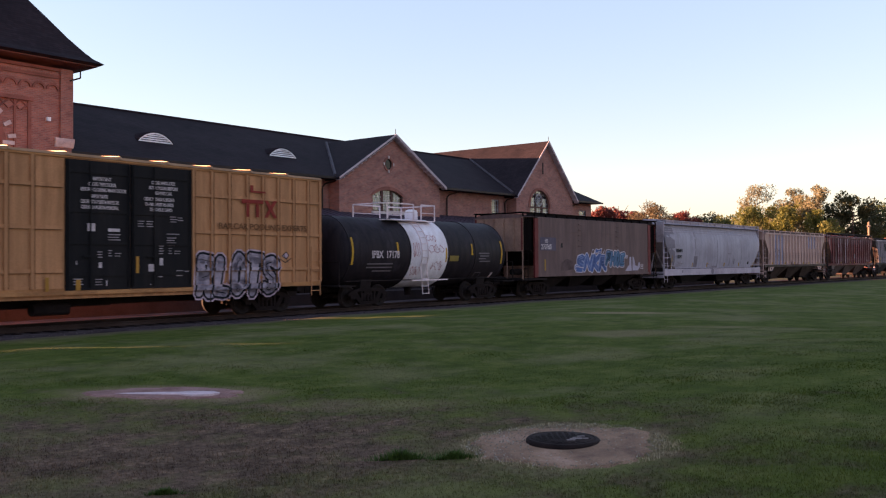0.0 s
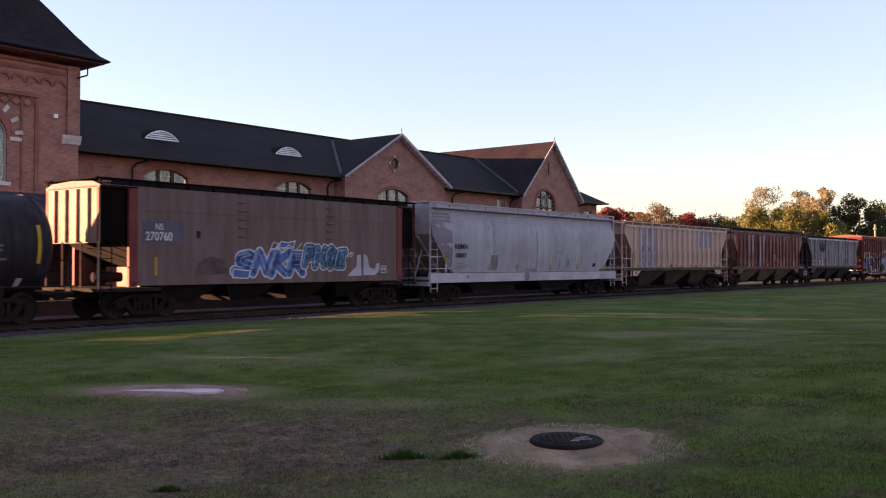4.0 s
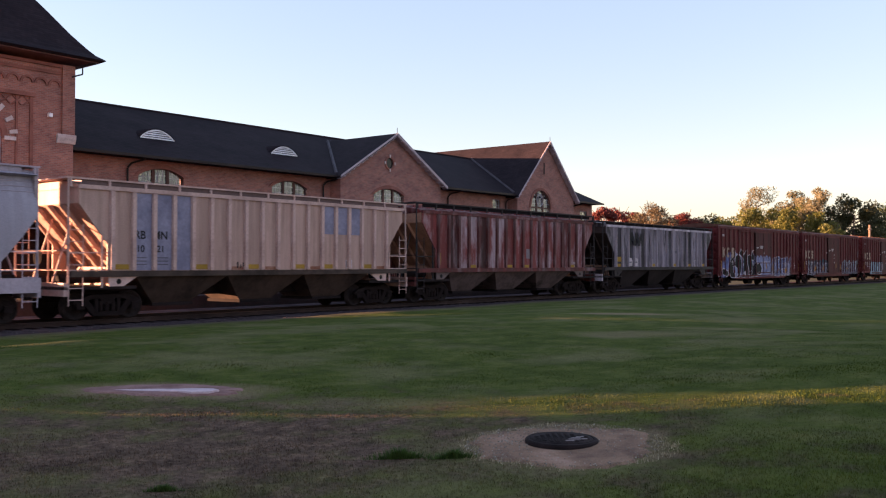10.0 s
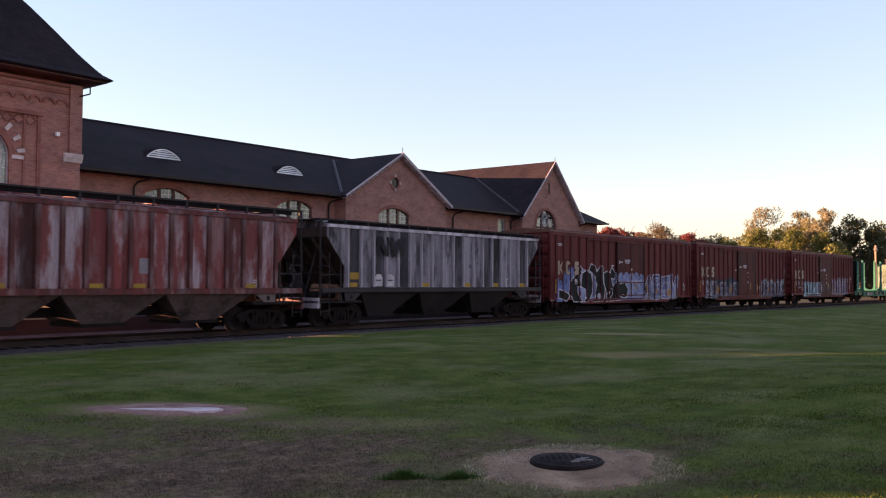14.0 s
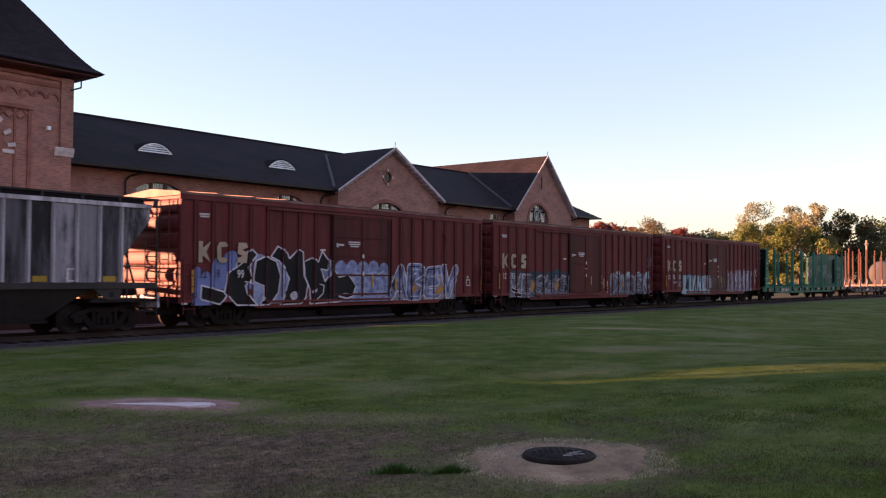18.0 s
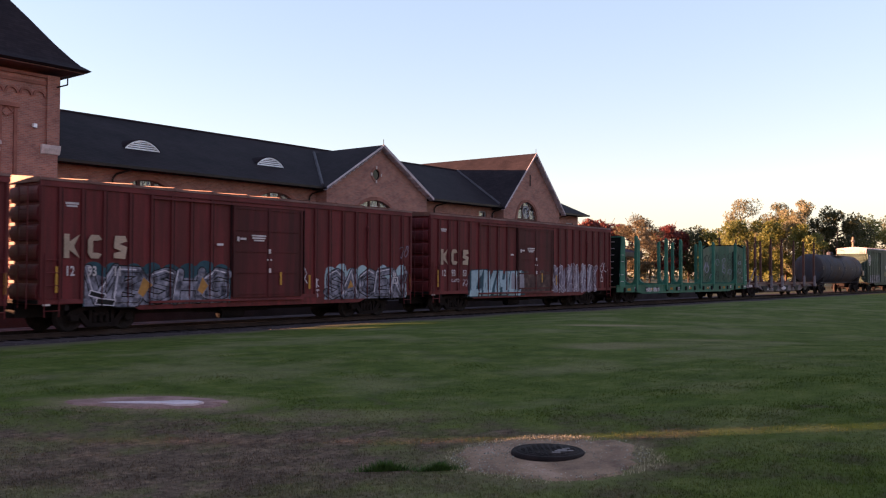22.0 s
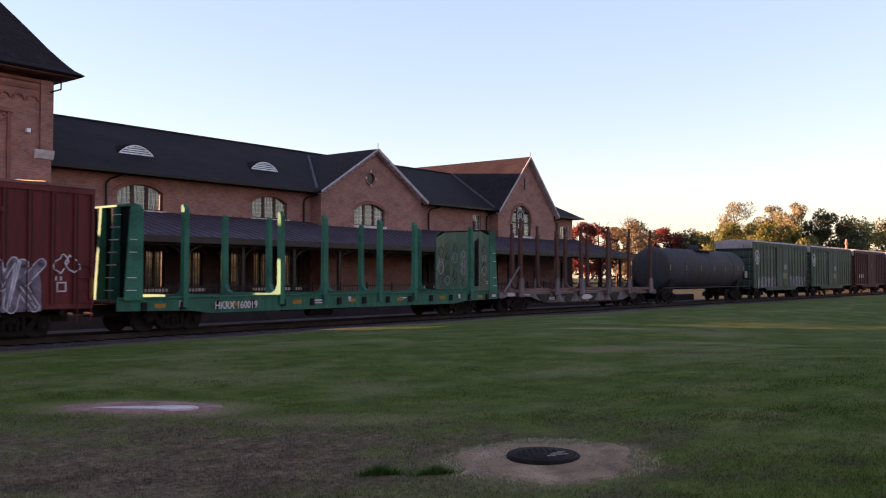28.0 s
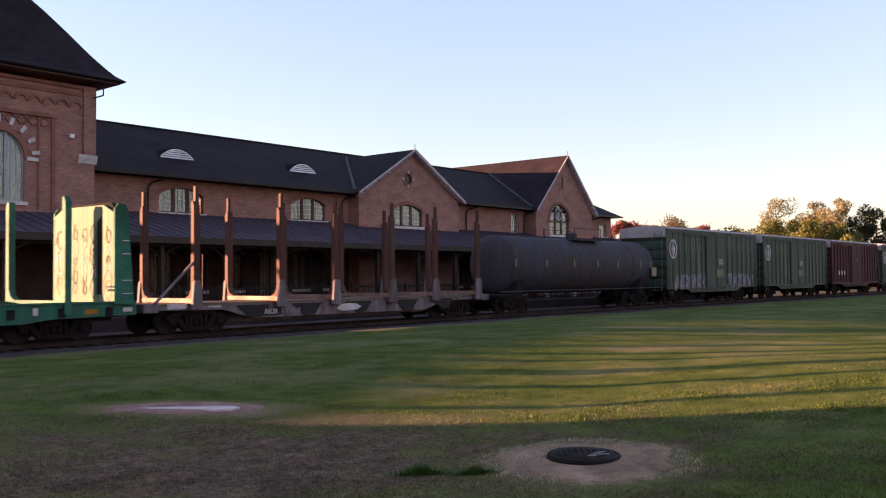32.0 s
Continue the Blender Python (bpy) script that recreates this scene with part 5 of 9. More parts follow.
GLYPHS = {
    "R": [[(0, 0), (0, 1), (0.75, 1), (0.95, 0.75), (0.7, 0.5), (0.15, 0.48)], [(0.4, 0.48), (0.95, 0)]],
    "L": [[(0.15, 1), (0, 0.05), (0.85, 0)]],
    "O": [[(0.1, 0.2), (0.05, 0.75), (0.4, 1), (0.9, 0.8), (0.95, 0.25), (0.5, 0), (0.1, 0.2)]],
    "T": [[(0, 1), (1, 0.95)], [(0.5, 0.95), (0.4, 0)]],
    "S": [[(0.95, 0.85), (0.6, 1), (0.12, 0.85), (0.15, 0.6), (0.85, 0.42), (0.9, 0.15), (0.5, 0), (0, 0.12)]],
    "P": [[(0.05, 0), (0, 1), (0.8, 1), (0.95, 0.7), (0.7, 0.45), (0.1, 0.42)]],
    "H": [[(0.05, 1), (0, 0)], [(0.95, 1), (1, 0)], [(0, 0.5), (1, 0.5)]],
    "E": [[(0.95, 1), (0.1, 0.9), (0, 0.05), (0.9, 0)], [(0.05, 0.5), (0.75, 0.52)]],
    "N": [[(0, 0), (0.1, 1), (0.85, 0.05), (1, 1)]],
    "K": [[(0.1, 1), (0, 0)], [(0.95, 1), (0.15, 0.5), (1, 0)]],
    "U": [[(0, 1), (0.05, 0.2), (0.5, 0), (0.9, 0.2), (1, 1)]],
    "V": [[(0, 1), (0.45, 0), (1, 1)]],
    "A": [[(0, 0), (0.5, 1), (1, 0)], [(0.2, 0.35), (0.8, 0.35)]],
    "B": [[(0.05, 0), (0, 1), (0.7, 0.95), (0.85, 0.72), (0.2, 0.5), (0.95, 0.3), (0.7, 0), (0.05, 0)]],
    "G": [[(0.95, 0.9), (0.5, 1), (0.05, 0.7), (0.1, 0.2), (0.6, 0), (0.95, 0.2), (0.9, 0.48), (0.5, 0.45)]],
    "M": [[(0, 0), (0.15, 1), (0.5, 0.45), (0.9, 1), (1, 0)]],
}


def clipped(poly, axis, lo, hi):
    """A convex outline cut to a band of one coordinate."""
    for sign, edge in ((1, lo), (-1, hi)):
        out = []
        for p, q in zip(poly, poly[1:] + poly[:1]):
            dp, dq = sign * (p[axis] - edge), sign * (q[axis] - edge)
            if dp >= 0:
                out.append(p)
            if dp * dq < 0:
                k = dp / (dp - dq)
                out.append((p[0] + (q[0] - p[0]) * k, p[1] + (q[1] - p[1]) * k))
        poly = out
        if len(poly) < 3:
            return []
    return poly


def lay(bm, relief, poly, lift):
    """Lays a convex patch of paint on the pressed side of a car: relief is (base y, bands along x, bands along z), a band (from, to, y)."""
    base, xs, zs = relief
    cells = [poly]
    for axis, bands in ((0, xs), (1, zs)):
        edges = sorted({e for b in bands for e in b[:2]})
        split = []
        for c in cells:
            lo, hi = min(p[axis] for p in c), max(p[axis] for p in c)
            stops = [lo] + [e for e in edges if lo + 1e-4 < e < hi - 1e-4] + [hi]
            split += [k for k in (clipped(c, axis, a, b) for a, b in zip(stops, stops[1:])) if k]
        cells = split
    for c in cells:
        mx, mz = sum(p[0] for p in c) / len(c), sum(p[1] for p in c) / len(c)
        y = min([base] + [b[2] for b in xs if b[0] < mx < b[1]] + [b[2] for b in zs if b[0] < mz < b[1]])
        bm.faces.new([bm.verts.new((p, y - lift, q)) for p, q in c])


def stroke(points, w):
    """A thick line as convex pieces: a quad for each stretch and a round at each joint."""
    out = []
    for a, b in zip(points, points[1:]):
        d = math.hypot(b[0] - a[0], b[1] - a[1])
        if d > 1e-4:
            nx, nz = -(b[1] - a[1]) / d * w / 2, (b[0] - a[0]) / d * w / 2
            out.append([(a[0] + nx, a[1] + nz), (b[0] + nx, b[1] + nz), (b[0] - nx, b[1] - nz), (a[0] - nx, a[1] - nz)])
    for p in points:
        out.append([(p[0] + w / 2 * math.cos(k * math.pi / 4 + 0.39), p[1] + w / 2 * math.sin(k * math.pi / 4 + 0.39)) for k in range(8)])
    return out


def filled(points):
    tris = tessellate_polygon([[Vector((p[0], p[1], 0)) for p in points]])
    return [[tuple(points[i]) for i in t] for t in tris]


def coat(name, relief, polys, lift, mat, parent, label=""):
    bm = mk()
    for p in polys:
        lay(bm, relief, p, lift)
    return part(name, bm, mat, parent, label)


def sprayed(car, relief, text, x0, x1, z0, z1, seed, fill, ink, halo=None, shine=None, wide=0.34, rim=0.05, glow=0.07, lean=0.1, label="sprayed lettering", lift=0.001):
    """Swollen sprayed letters: a soft halo, a dark outline, the body and thin highlights, each letter a part of its own."""
    rng = random.Random(seed)
    n = len(text)
    cell = (x1 - x0) / n
    for k, ch in enumerate(text):
        w = min(wide, cell * 0.46)
        left, right = x0 + k * cell + w * 0.45 - 0.06 * cell, x0 + (k + 1) * cell - w * 0.45 + 0.06 * cell
        lo, hi = z0 + w * 0.5 + rng.uniform(0, 0.06), z1 - w * 0.5 - rng.uniform(0, 0.14)
        lines = []
        for line in GLYPHS[ch]:
            pts = []
            for p, q in line:
                q2 = q + rng.uniform(-0.04, 0.04)
                pts.append((left + (right - left) * p + lean * (q - 0.5) + rng.uniform(-0.03, 0.03), lo + (hi - lo) * q2))
            lines.append(pts)
        up = lift + 0.0012 * k
        body = [p for ln in lines for p in stroke(ln, w)]
        g = coat("graffiti_letter", relief, body, up + 0.0008, fill, car, label)
        if halo:
            coat("halo", relief, [p for ln in lines for p in stroke(ln, w + 2 * (rim + glow))], lift, halo, g)
        coat("outline", relief, [p for ln in lines for p in stroke(ln, w + 2 * rim)], up + 0.0004, ink, g)
        inner = []
        for ln in lines:
            if len(ln) > 2:
                inner += stroke([(p + w * 0.12, q - w * 0.1) for p, q in ln[1:]], rng.uniform(0.018, 0.035))
        if inner:
            coat("inner_stroke", relief, inner, up + 0.001, ink, g)
        if shine:
            ln = lines[0]
            coat("highlight", relief, stroke([(p - w * 0.26, q + w * 0.2) for p, q in ln[:3]], 0.035), up + 0.0011, shine, g)


def wild(car, relief, shapes, fill, edge, marks=(), width=0.045, lift=0.004, label="sprayed shape"):
    """Free-form sprayed shapes with a thin outline."""
    for k, pts in enumerate(shapes):
        g = coat("graffiti_letter", relief, filled(pts), lift + 0.0012 * k, fill, car, label)
        coat("outline", relief, stroke(list(pts) + [pts[0]], width), lift + 0.0012 * k + 0.0005, edge, g)
    if marks:
        coat("highlight", relief, [p for ln, w in marks for p in stroke(ln, w)], lift + 0.0012 * len(shapes) + 0.001, edge, car)


def cloud(car, relief, x0, x1, z0, z1, seed, mat, lift=0.0006, label="cloud of sprayed paint", puffs=9):
    """A low bank of sprayed colour with an uneven upper edge."""
    rng = random.Random(seed)
    n, high = puffs * 8, z1 - z0
    dips = [rng.uniform(0.0, 0.2) for _ in range(puffs + 1)]
    top = []
    for i in range(n + 1):
        u = i / 8
        level = dips[min(puffs, int(u))] + 0.12 * (1 - abs(math.sin(math.pi * u)) ** 0.7)
        top.append((x0 + (x1 - x0) * i / n, z1 - high * (level + (0.12 if i in (0, n) else 0))))
    coat("paint_cloud", relief, filled([(x0, z0), (x1, z0)] + top[::-1]), lift, mat, car, label)


def tag(car, x0, x1, z0, z1, y, seed, mat, w=0.03, name="sprayed_tag", lines=3, surface_y=None):
    """A thin sprayed scrawl: a few looping strokes."""
    rng = random.Random(seed)
    bm = mk()
    for k in range(lines):
        cx = x0 + (x1 - x0) * (k + 0.5) / lines
        ra, rb = (x1 - x0) / lines * 0.6, (z1 - z0) / 2
        a0, a1 = rng.uniform(0, 6.28), rng.choice((-1, 1)) * rng.uniform(4.0, 8.0)
        pts = []
        for i in range(15):
            a = a0 + a1 * i / 14
            m = 0.55 + 0.45 * math.sin(2.3 * a + k)
            pts.append((cx + ra * math.cos(a) * m + ra * 0.5 * (i / 14 - 0.5), (z0 + z1) / 2 + rb * math.sin(a) * (0.6 + 0.4 * rng.random())))
        if surface_y is None:
            ribbon(bm, pts, w, y - 0.0004 * k)
        else:
            for p, q in zip(pts, pts[1:]):
                d = Vector((q[0] - p[0], 0, q[1] - p[1]))
                if d.length < 1e-4:
                    continue
                e = Vector((-d.z, 0, d.x)).normalized() * w / 2
                bm.faces.new([bm.verts.new((c[0] + o.x, surface_y(c[1] + o.z), c[1] + o.z)) for c, o in ((p, e), (q, e), (q, -e), (p, -e))])
    return part(name, bm, mat, car)


def boxcar(start, length, label, side_mat, trim_mat, zb, zt, roof_top, door, ribs, door_mat=None, roof_mat=None, end_mat=None, girts=(), category="boxcar", sill_drop=0.12, rib_w=0.09):
    car = railcar("boxcar", label, category, start, length)
    under = surface("underframe_grime", (0.030, 0.026, 0.025), (0.017, 0.015, 0.015), (0.052, 0.044, 0.04), 0.95, grain=12, spec=0.08)
    roof_mat = roof_mat or trim_mat
    end_mat = end_mat or side_mat
    door_mat = door_mat or side_mat
    d0, d1 = door
    for s in (-1, 1):
        bm = mk()
        pts = [(0, zb + 0.1), (2.6, zb + 0.1), (3.2, zb - sill_drop), (length - 3.2, zb - sill_drop), (length - 2.6, zb + 0.1), (length, zb + 0.1), (length, zt), (0, zt)]
        prism(bm, pts, 'y', s * 1.44, s * 1.49)
        part("side_wall", bm, side_mat, car)
        part("top_chord", box(mk(), -0.01, length + 0.01, s * 1.50 - 0.04, s * 1.50 + 0.04, zt + 0.003, roof_top - 0.12), trim_mat, car)
        part("side_sill", box(mk(), 0.02, length - 0.02, s * 1.505 - 0.012, s * 1.505 + 0.012, zb + 0.12, zb + 0.24), trim_mat, car)
        rib = shared("side_post_%s_%d" % (side_mat.name, int((zt - zb) * 100)), lambda: prism(mk(), [(-rib_w, 0), (0.008 - rib_w, -0.06), (rib_w - 0.008, -0.06), (rib_w, 0)], 'z', zb + 0.245, zt - 0.003), side_mat)
        for x in ribs:
            if s < 0 and d0 - 0.1 < x < d1 + 0.1:
                continue
            o = part("side_post", rib, None, car, "", (x, s * 1.493, 0))
            if s > 0:
                o.rotation_euler = (0, 0, math.pi)
        for z in girts:
            for xa, xb in ((0.1, d0 - 0.08), (d1 + 0.08, length - 0.1)):
                if xb > xa:
                    part("side_girt", box(mk(), xa, xb, s * 1.515 - 0.018, s * 1.515 + 0.018, z - 0.05, z + 0.05), side_mat, car)
    bm = mk()
    prism(bm, [(-1.56, roof_top - 0.12), (-1.5, roof_top - 0.04), (0, roof_top + 0.10), (1.5, roof_top - 0.04), (1.56, roof_top - 0.12), (1.4, roof_top - 0.16), (-1.4, roof_top - 0.16)], 'x', -0.02, length + 0.02)
    roof = part("roof", bm, roof_mat, car)
    seam = shared("roof_seam_%d" % int(roof_top * 100), lambda: prism(mk(), [(-1.58, roof_top - 0.10), (-1.5, roof_top + 0.0), (0, roof_top + 0.135), (1.5, roof_top + 0.0), (1.58, roof_top - 0.10), (1.5, roof_top - 0.06), (0, roof_top + 0.08), (-1.5, roof_top - 0.06)], 'x', -0.04, 0.04), roof_mat)
    for i in range(1, 11):
        part("roof_seam", seam, None, roof, "", (length * i / 11, 0, 0))
    for xe, s in ((0, -1), (length, 1)):
        bm = mk()
        box(bm, xe - s * 0.1 - 0.03, xe - s * 0.1 + 0.03, -1.44, 1.44, zb + 0.1, roof_top - 0.16)
        end = part("end_wall", bm, end_mat, car)
        n = 6
        pitch = (zt - zb) / (n + 0.2)
        bulge = [(s * 0.09 * math.sin(math.pi * k / 8) ** 0.7, pitch * 0.42 * -math.cos(math.pi * k / 8)) for k in range(9)]
        rm = shared("end_rib_%s_%s_%d" % ("l" if s < 0 else "r", end_mat.name, int(zt * 100)), lambda: prism(mk(), bulge, 'y', -1.38, 1.38), end_mat)
        for i in range(n):
            part("end_rib", rm, None, end, "", (xe - s * 0.07, 0, zb + 0.45 + pitch * i))
    part("floor", box(mk(), 0.05, length - 0.05, -1.43, 1.43, zb + 0.12, zb + 0.22), under, car)
    underframe(car, length, under, zb + 0.1, 0.4)
    trucks(car, length)
    for x0, x1 in ((0.12, 0.55), (length - 0.55, length - 0.12)):
        ladder(car, x0, x1, -1.58, zb - 0.25, zb + 1.5, 5, side_mat)
    end_ladder(car, -0.24, -1.3, -0.85, zb, roof_top - 0.3, 8, side_mat)
    # sliding door
    dm = mk()
    box(dm, d0, d1, -1.575, -1.51, zb + 0.18, zt - 0.12)
    dr = part("door", dm, door_mat, car)
    for r in range(5):
        z = zb + 0.3 + (zt - zb - 0.5) * r / 4
        part("door_rib", box(mk(), d0 + 0.06, d1 - 0.06, -1.60, -1.577, z - 0.03, z + 0.03), door_mat, dr)
    for x in (d0 + 0.05, (d0 + d1) / 2, d1 - 0.05):
        part("door_post", box(mk(), x - 0.04, x + 0.04, -1.61, -1.602, zb + 0.2, zt - 0.14), door_mat, dr)
    for z in (zt - 0.09, zb + 0.10):
        part("door_rail", box(mk(), d0 - (d1 - d0), d1 + 0.1, -1.60, -1.535, z - 0.035, z + 0.035), trim_mat, car)
    return car


def plates(car, spots, mat, y=-1.50):
    """Small reflective strips, stencils and plates: (x, z, width, height)."""
    for x, z, w, h in spots:
        part("plate", box(mk(), x, x + w, y - 0.004, y, z, z + h), mat, car)


def make_yellow_boxcar(start, detailed=True):
    gold = weathered("boxcar_yellow", (0.67, 0.37, 0.165), (0.56, 0.30, 0.135), 0.44, 0.6, True, (0.22, 0.12, 0.05), 0.35)
    goldtrim = surface("yellow_trim", (0.56, 0.30, 0.11), (0.34, 0.17, 0.065), grain=18)
    black = weathered("plug_door_black", (0.010, 0.0105, 0.013), (0.019, 0.019, 0.021), 0.40, 0.7, True, (0.04, 0.034, 0.03), 0.15)
    galv = surface("roof_galvanised", (0.42, 0.27, 0.13), rough=0.5, metal=0.2, grain=12)
    white = surface("stencil_white", (0.72, 0.72, 0.70), grain=30, patch=2)
    length, zb, zt, top = 18.2, 0.82, 4.68, 4.86
    d0, dm, d1 = 8.2, 10.25, 12.42
    xs = [0.06, length - 0.06] + [0.06 + 0.72 * i for i in range(1, 11)] + [d1 + 0.1, 13.25, 13.96, 14.72, 15.41, 16.1, 16.83, 17.54]
    girts = (3.90, 2.735, 1.545)
    car = boxcar(start, length, "yellow high-cube boxcar with black double plug doors and graffiti", gold, goldtrim, zb, zt, top, (d0, d1), xs, black, galv, gold, girts, "boxcar", 0.05, 0.06)
    for o in list(car.children):
        if o.name.startswith(("door", "door_rail")):
            for c in list(o.children):
                bpy.data.objects.remove(c)
            bpy.data.objects.remove(o)
    for a, b in ((d0, dm - 0.02), (dm + 0.02, d1)):
        dr = part("plug_door", box(mk(), a, b, -1.56, -1.51, zb + 0.18, zt - 0.03), black, car, "black plug door with stencilled warnings")
        for z in (zb + 0.6, zb + 1.5, zb + 2.4, zt - 0.35):
            part("door_rib", box(mk(), a + 0.05, b - 0.05, -1.585, -1.562, z - 0.04, z + 0.04), black, dr)
        for x in (a + 0.06, a + (b - a) * 0.36, b - 0.06):
            part("lock_rod", rod(mk(), (x, -1.60, zb + 0.25), (x, -1.60, zt - 0.05), 0.022), black, dr)
        part("handle", box(mk(), a + 0.5, a + 0.95, -1.63, -1.60, zb + 1.1, zb + 1.15), black, dr)
    part("door_track", box(mk(), 4.5, length - 2.5, -1.60, -1.53, zb + 0.06, zb + 0.17), goldtrim, car)
    if not detailed:
        return car
    # dark strips beside the posts and under the girts draw their shadows
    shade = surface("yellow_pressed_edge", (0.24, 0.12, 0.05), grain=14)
    shadow_line = shared("yellow_post_edge", lambda: box(mk(), -0.010, 0.010, -1.562, -1.5, 1.07, 4.66), shade)
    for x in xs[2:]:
        part("post_edge", shadow_line, None, car, "", (x + 0.056, 0, 0))
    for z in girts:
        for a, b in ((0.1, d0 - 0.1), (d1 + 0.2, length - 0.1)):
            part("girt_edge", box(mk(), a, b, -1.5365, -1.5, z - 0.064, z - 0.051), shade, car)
    y = -1.592
    for k, t in enumerate(("IMPORTANT", "CLOSE THIS DOOR", "BEFORE CLOSING MAIN DOOR")):
        lettered("stencil", t, 0.14, white, car, 8.62 + (0.38, 0.24, 0)[k], y, 4.10 - 0.155 * k, 0.74)
    for k, t in enumerate(("IMPORTANTE", "CIERRE ESTA PUERTA ANTES DE", "CERRAR LA PUERTA PRINCIPAL")):
        lettered("stencil", t, 0.14, white, car, 8.62 + (0.34, 0, 0.02)[k], y, 3.60 - 0.155 * k, 0.60)
    for k, t in enumerate(("CLOSE AND LOCK", "BOTH DOORS BEFORE", "MOVING CAR")):
        lettered("stencil", t, 0.14, white, car, 10.85 + (0.09, 0, 0.18)[k], y, 4.12 - 0.155 * k, 0.72)
    for k, t in enumerate(("CIERRE Y PONGA EL SEGURO", "EN AMBAS PUERTAS ANTES", "DE MOVER EL CARRO")):
        lettered("stencil", t, 0.14, white, car, 10.68 + (0, 0.04, 0.2)[k], y, 3.62 - 0.155 * k, 0.58)
    plates(car, [(8.85, 2.66, 0.24, 0.22), (9.5, 2.66, 0.38, 0.09), (9.2, 1.62, 0.1, 0.16), (10.85, 1.5, 0.2, 0.22), (11.24, 1.68, 0.12, 0.22), (9.44, 1.1, 0.03, 0.16), (8.5, 1.72, 0.03, 0.1)], white, -1.566)
    faint = surface("stencil_faint", (0.40, 0.40, 0.40), (0.18, 0.18, 0.18), grain=26, patch=3)
    for x, z, w, n in ((9.5, 2.56, 0.4, 3), (9.16, 2.06, 0.16, 3), (9.5, 2.1, 0.12, 3), (9.72, 2.02, 0.2, 2), (8.42, 1.3, 0.3, 3), (9.1, 1.28, 0.22, 3), (10.48, 2.98, 0.22, 3), (10.78, 2.98, 0.24, 3), (11.62, 3.22, 0.26, 4), (11.9, 3.2, 0.2, 3), (11.5, 2.62, 0.45, 1), (11.5, 2.5, 0.34, 4),
                       (11.22, 2.25, 0.16, 4), (11.56, 2.18, 0.12, 3), (11.78, 2.1, 0.22, 2), (11.2, 1.4, 0.18, 2), (11.85, 1.5, 0.24, 3), (12.14, 1.48, 0.18, 2), (10.9, 1.1, 0.05, 1)):
        for k in range(n):
            part("stencil_bar", box(mk(), x, x + w * (1 - 0.15 * (k % 2)), -1.570, -1.5665, z - 0.075 * k, z - 0.075 * k + 0.028), faint, car)
    amber = surface("amber_reflector", (0.55, 0.30, 0.04), rough=0.4)
    plates(car, [(10.42, 1.45, 0.1, 0.5), (7.6, 0.95, 0.1, 0.42), (2.2, 0.95, 0.1, 0.42)], amber, -1.57)
    plates(car, [(8.5, 1.0, 0.14, 0.3)], amber, -1.57)
    red = surface("faded_red_logo", (0.36, 0.045, 0.03), grain=20)
    bm = mk()
    x0 = 14.45
    prism(bm, [(x0, 3.72), (x0 + 0.95, 3.74), (x0 + 0.95, 3.86), (x0, 3.86)], 'y', -1.564, -1.556)
    for a, b in ((0.2, 0.33), (0.62, 0.75)):
        box(bm, x0 + a, x0 + b, -1.564, -1.556, 3.28, 3.715)
    prism(bm, [(x0 + 0.98, 3.28), (x0 + 1.14, 3.28), (x0 + 1.56, 3.86), (x0 + 1.40, 3.86)], 'y', -1.564, -1.556)
    prism(bm, [(x0 + 0.98, 3.86), (x0 + 1.14, 3.86), (x0 + 1.56, 3.28), (x0 + 1.40, 3.28)], 'y', -1.570, -1.5645)
    part("emblem", bm, red, car, "faded red emblem")
    lettered("slogan", "RAILCAR POOLING EXPERTS", 0.27, surface("faded_brown_letters", (0.20, 0.095, 0.035), grain=20), car, 13.48, -1.562, 2.86, 1.14)
    part("stencil_bar", box(mk(), 14.82, 14.95, -1.564, -1.556, 4.10, 4.34), red, car)
    part("stencil_bar", box(mk(), 14.954, 15.5, -1.564, -1.556, 4.10, 4.16), red, car)
    silver = surface("graffiti_silver", (0.42, 0.42, 0.47), grain=9, patch=2)
    ink = surface("graffiti_ink", (0.012, 0.013, 0.022), grain=14)
    relief = (-1.492, [(x - 0.06, x + 0.06, -1.556) for x in xs], [(z - 0.05, z + 0.05, -1.535) for z in girts] + [(zb + 0.06, zb + 0.24, -1.603), (0, zb + 0.06, -1.5)])
    halo = surface("graffiti_lilac_haze", (0.62, 0.54, 0.60), grain=9, patch=2)
    mottled = surface("graffiti_mottled_silver", (0.40, 0.40, 0.46), (0.20, 0.20, 0.25), (0.66, 0.66, 0.72), 0.6, grain=7, patch=3.0)
    sprayed(car, relief, "RLOTS", 12.68, 16.05, 0.62, 2.12, 5, mottled, ink, halo, silver, 0.33, 0.075, 0.055, 0.12, "silver sprayed lettering outlined in black")
    wild(car, relief, [[(16.3, 1.98), (16.5, 2.12), (16.62, 2.0), (16.5, 1.88)]], halo, ink, [([(16.25, 1.85), (16.45, 1.75), (16.75, 1.9)], 0.03), ([(16.35, 2.05), (16.6, 1.75)], 0.025)], 0.03, 0.004, "small sprayed tag")
    return car


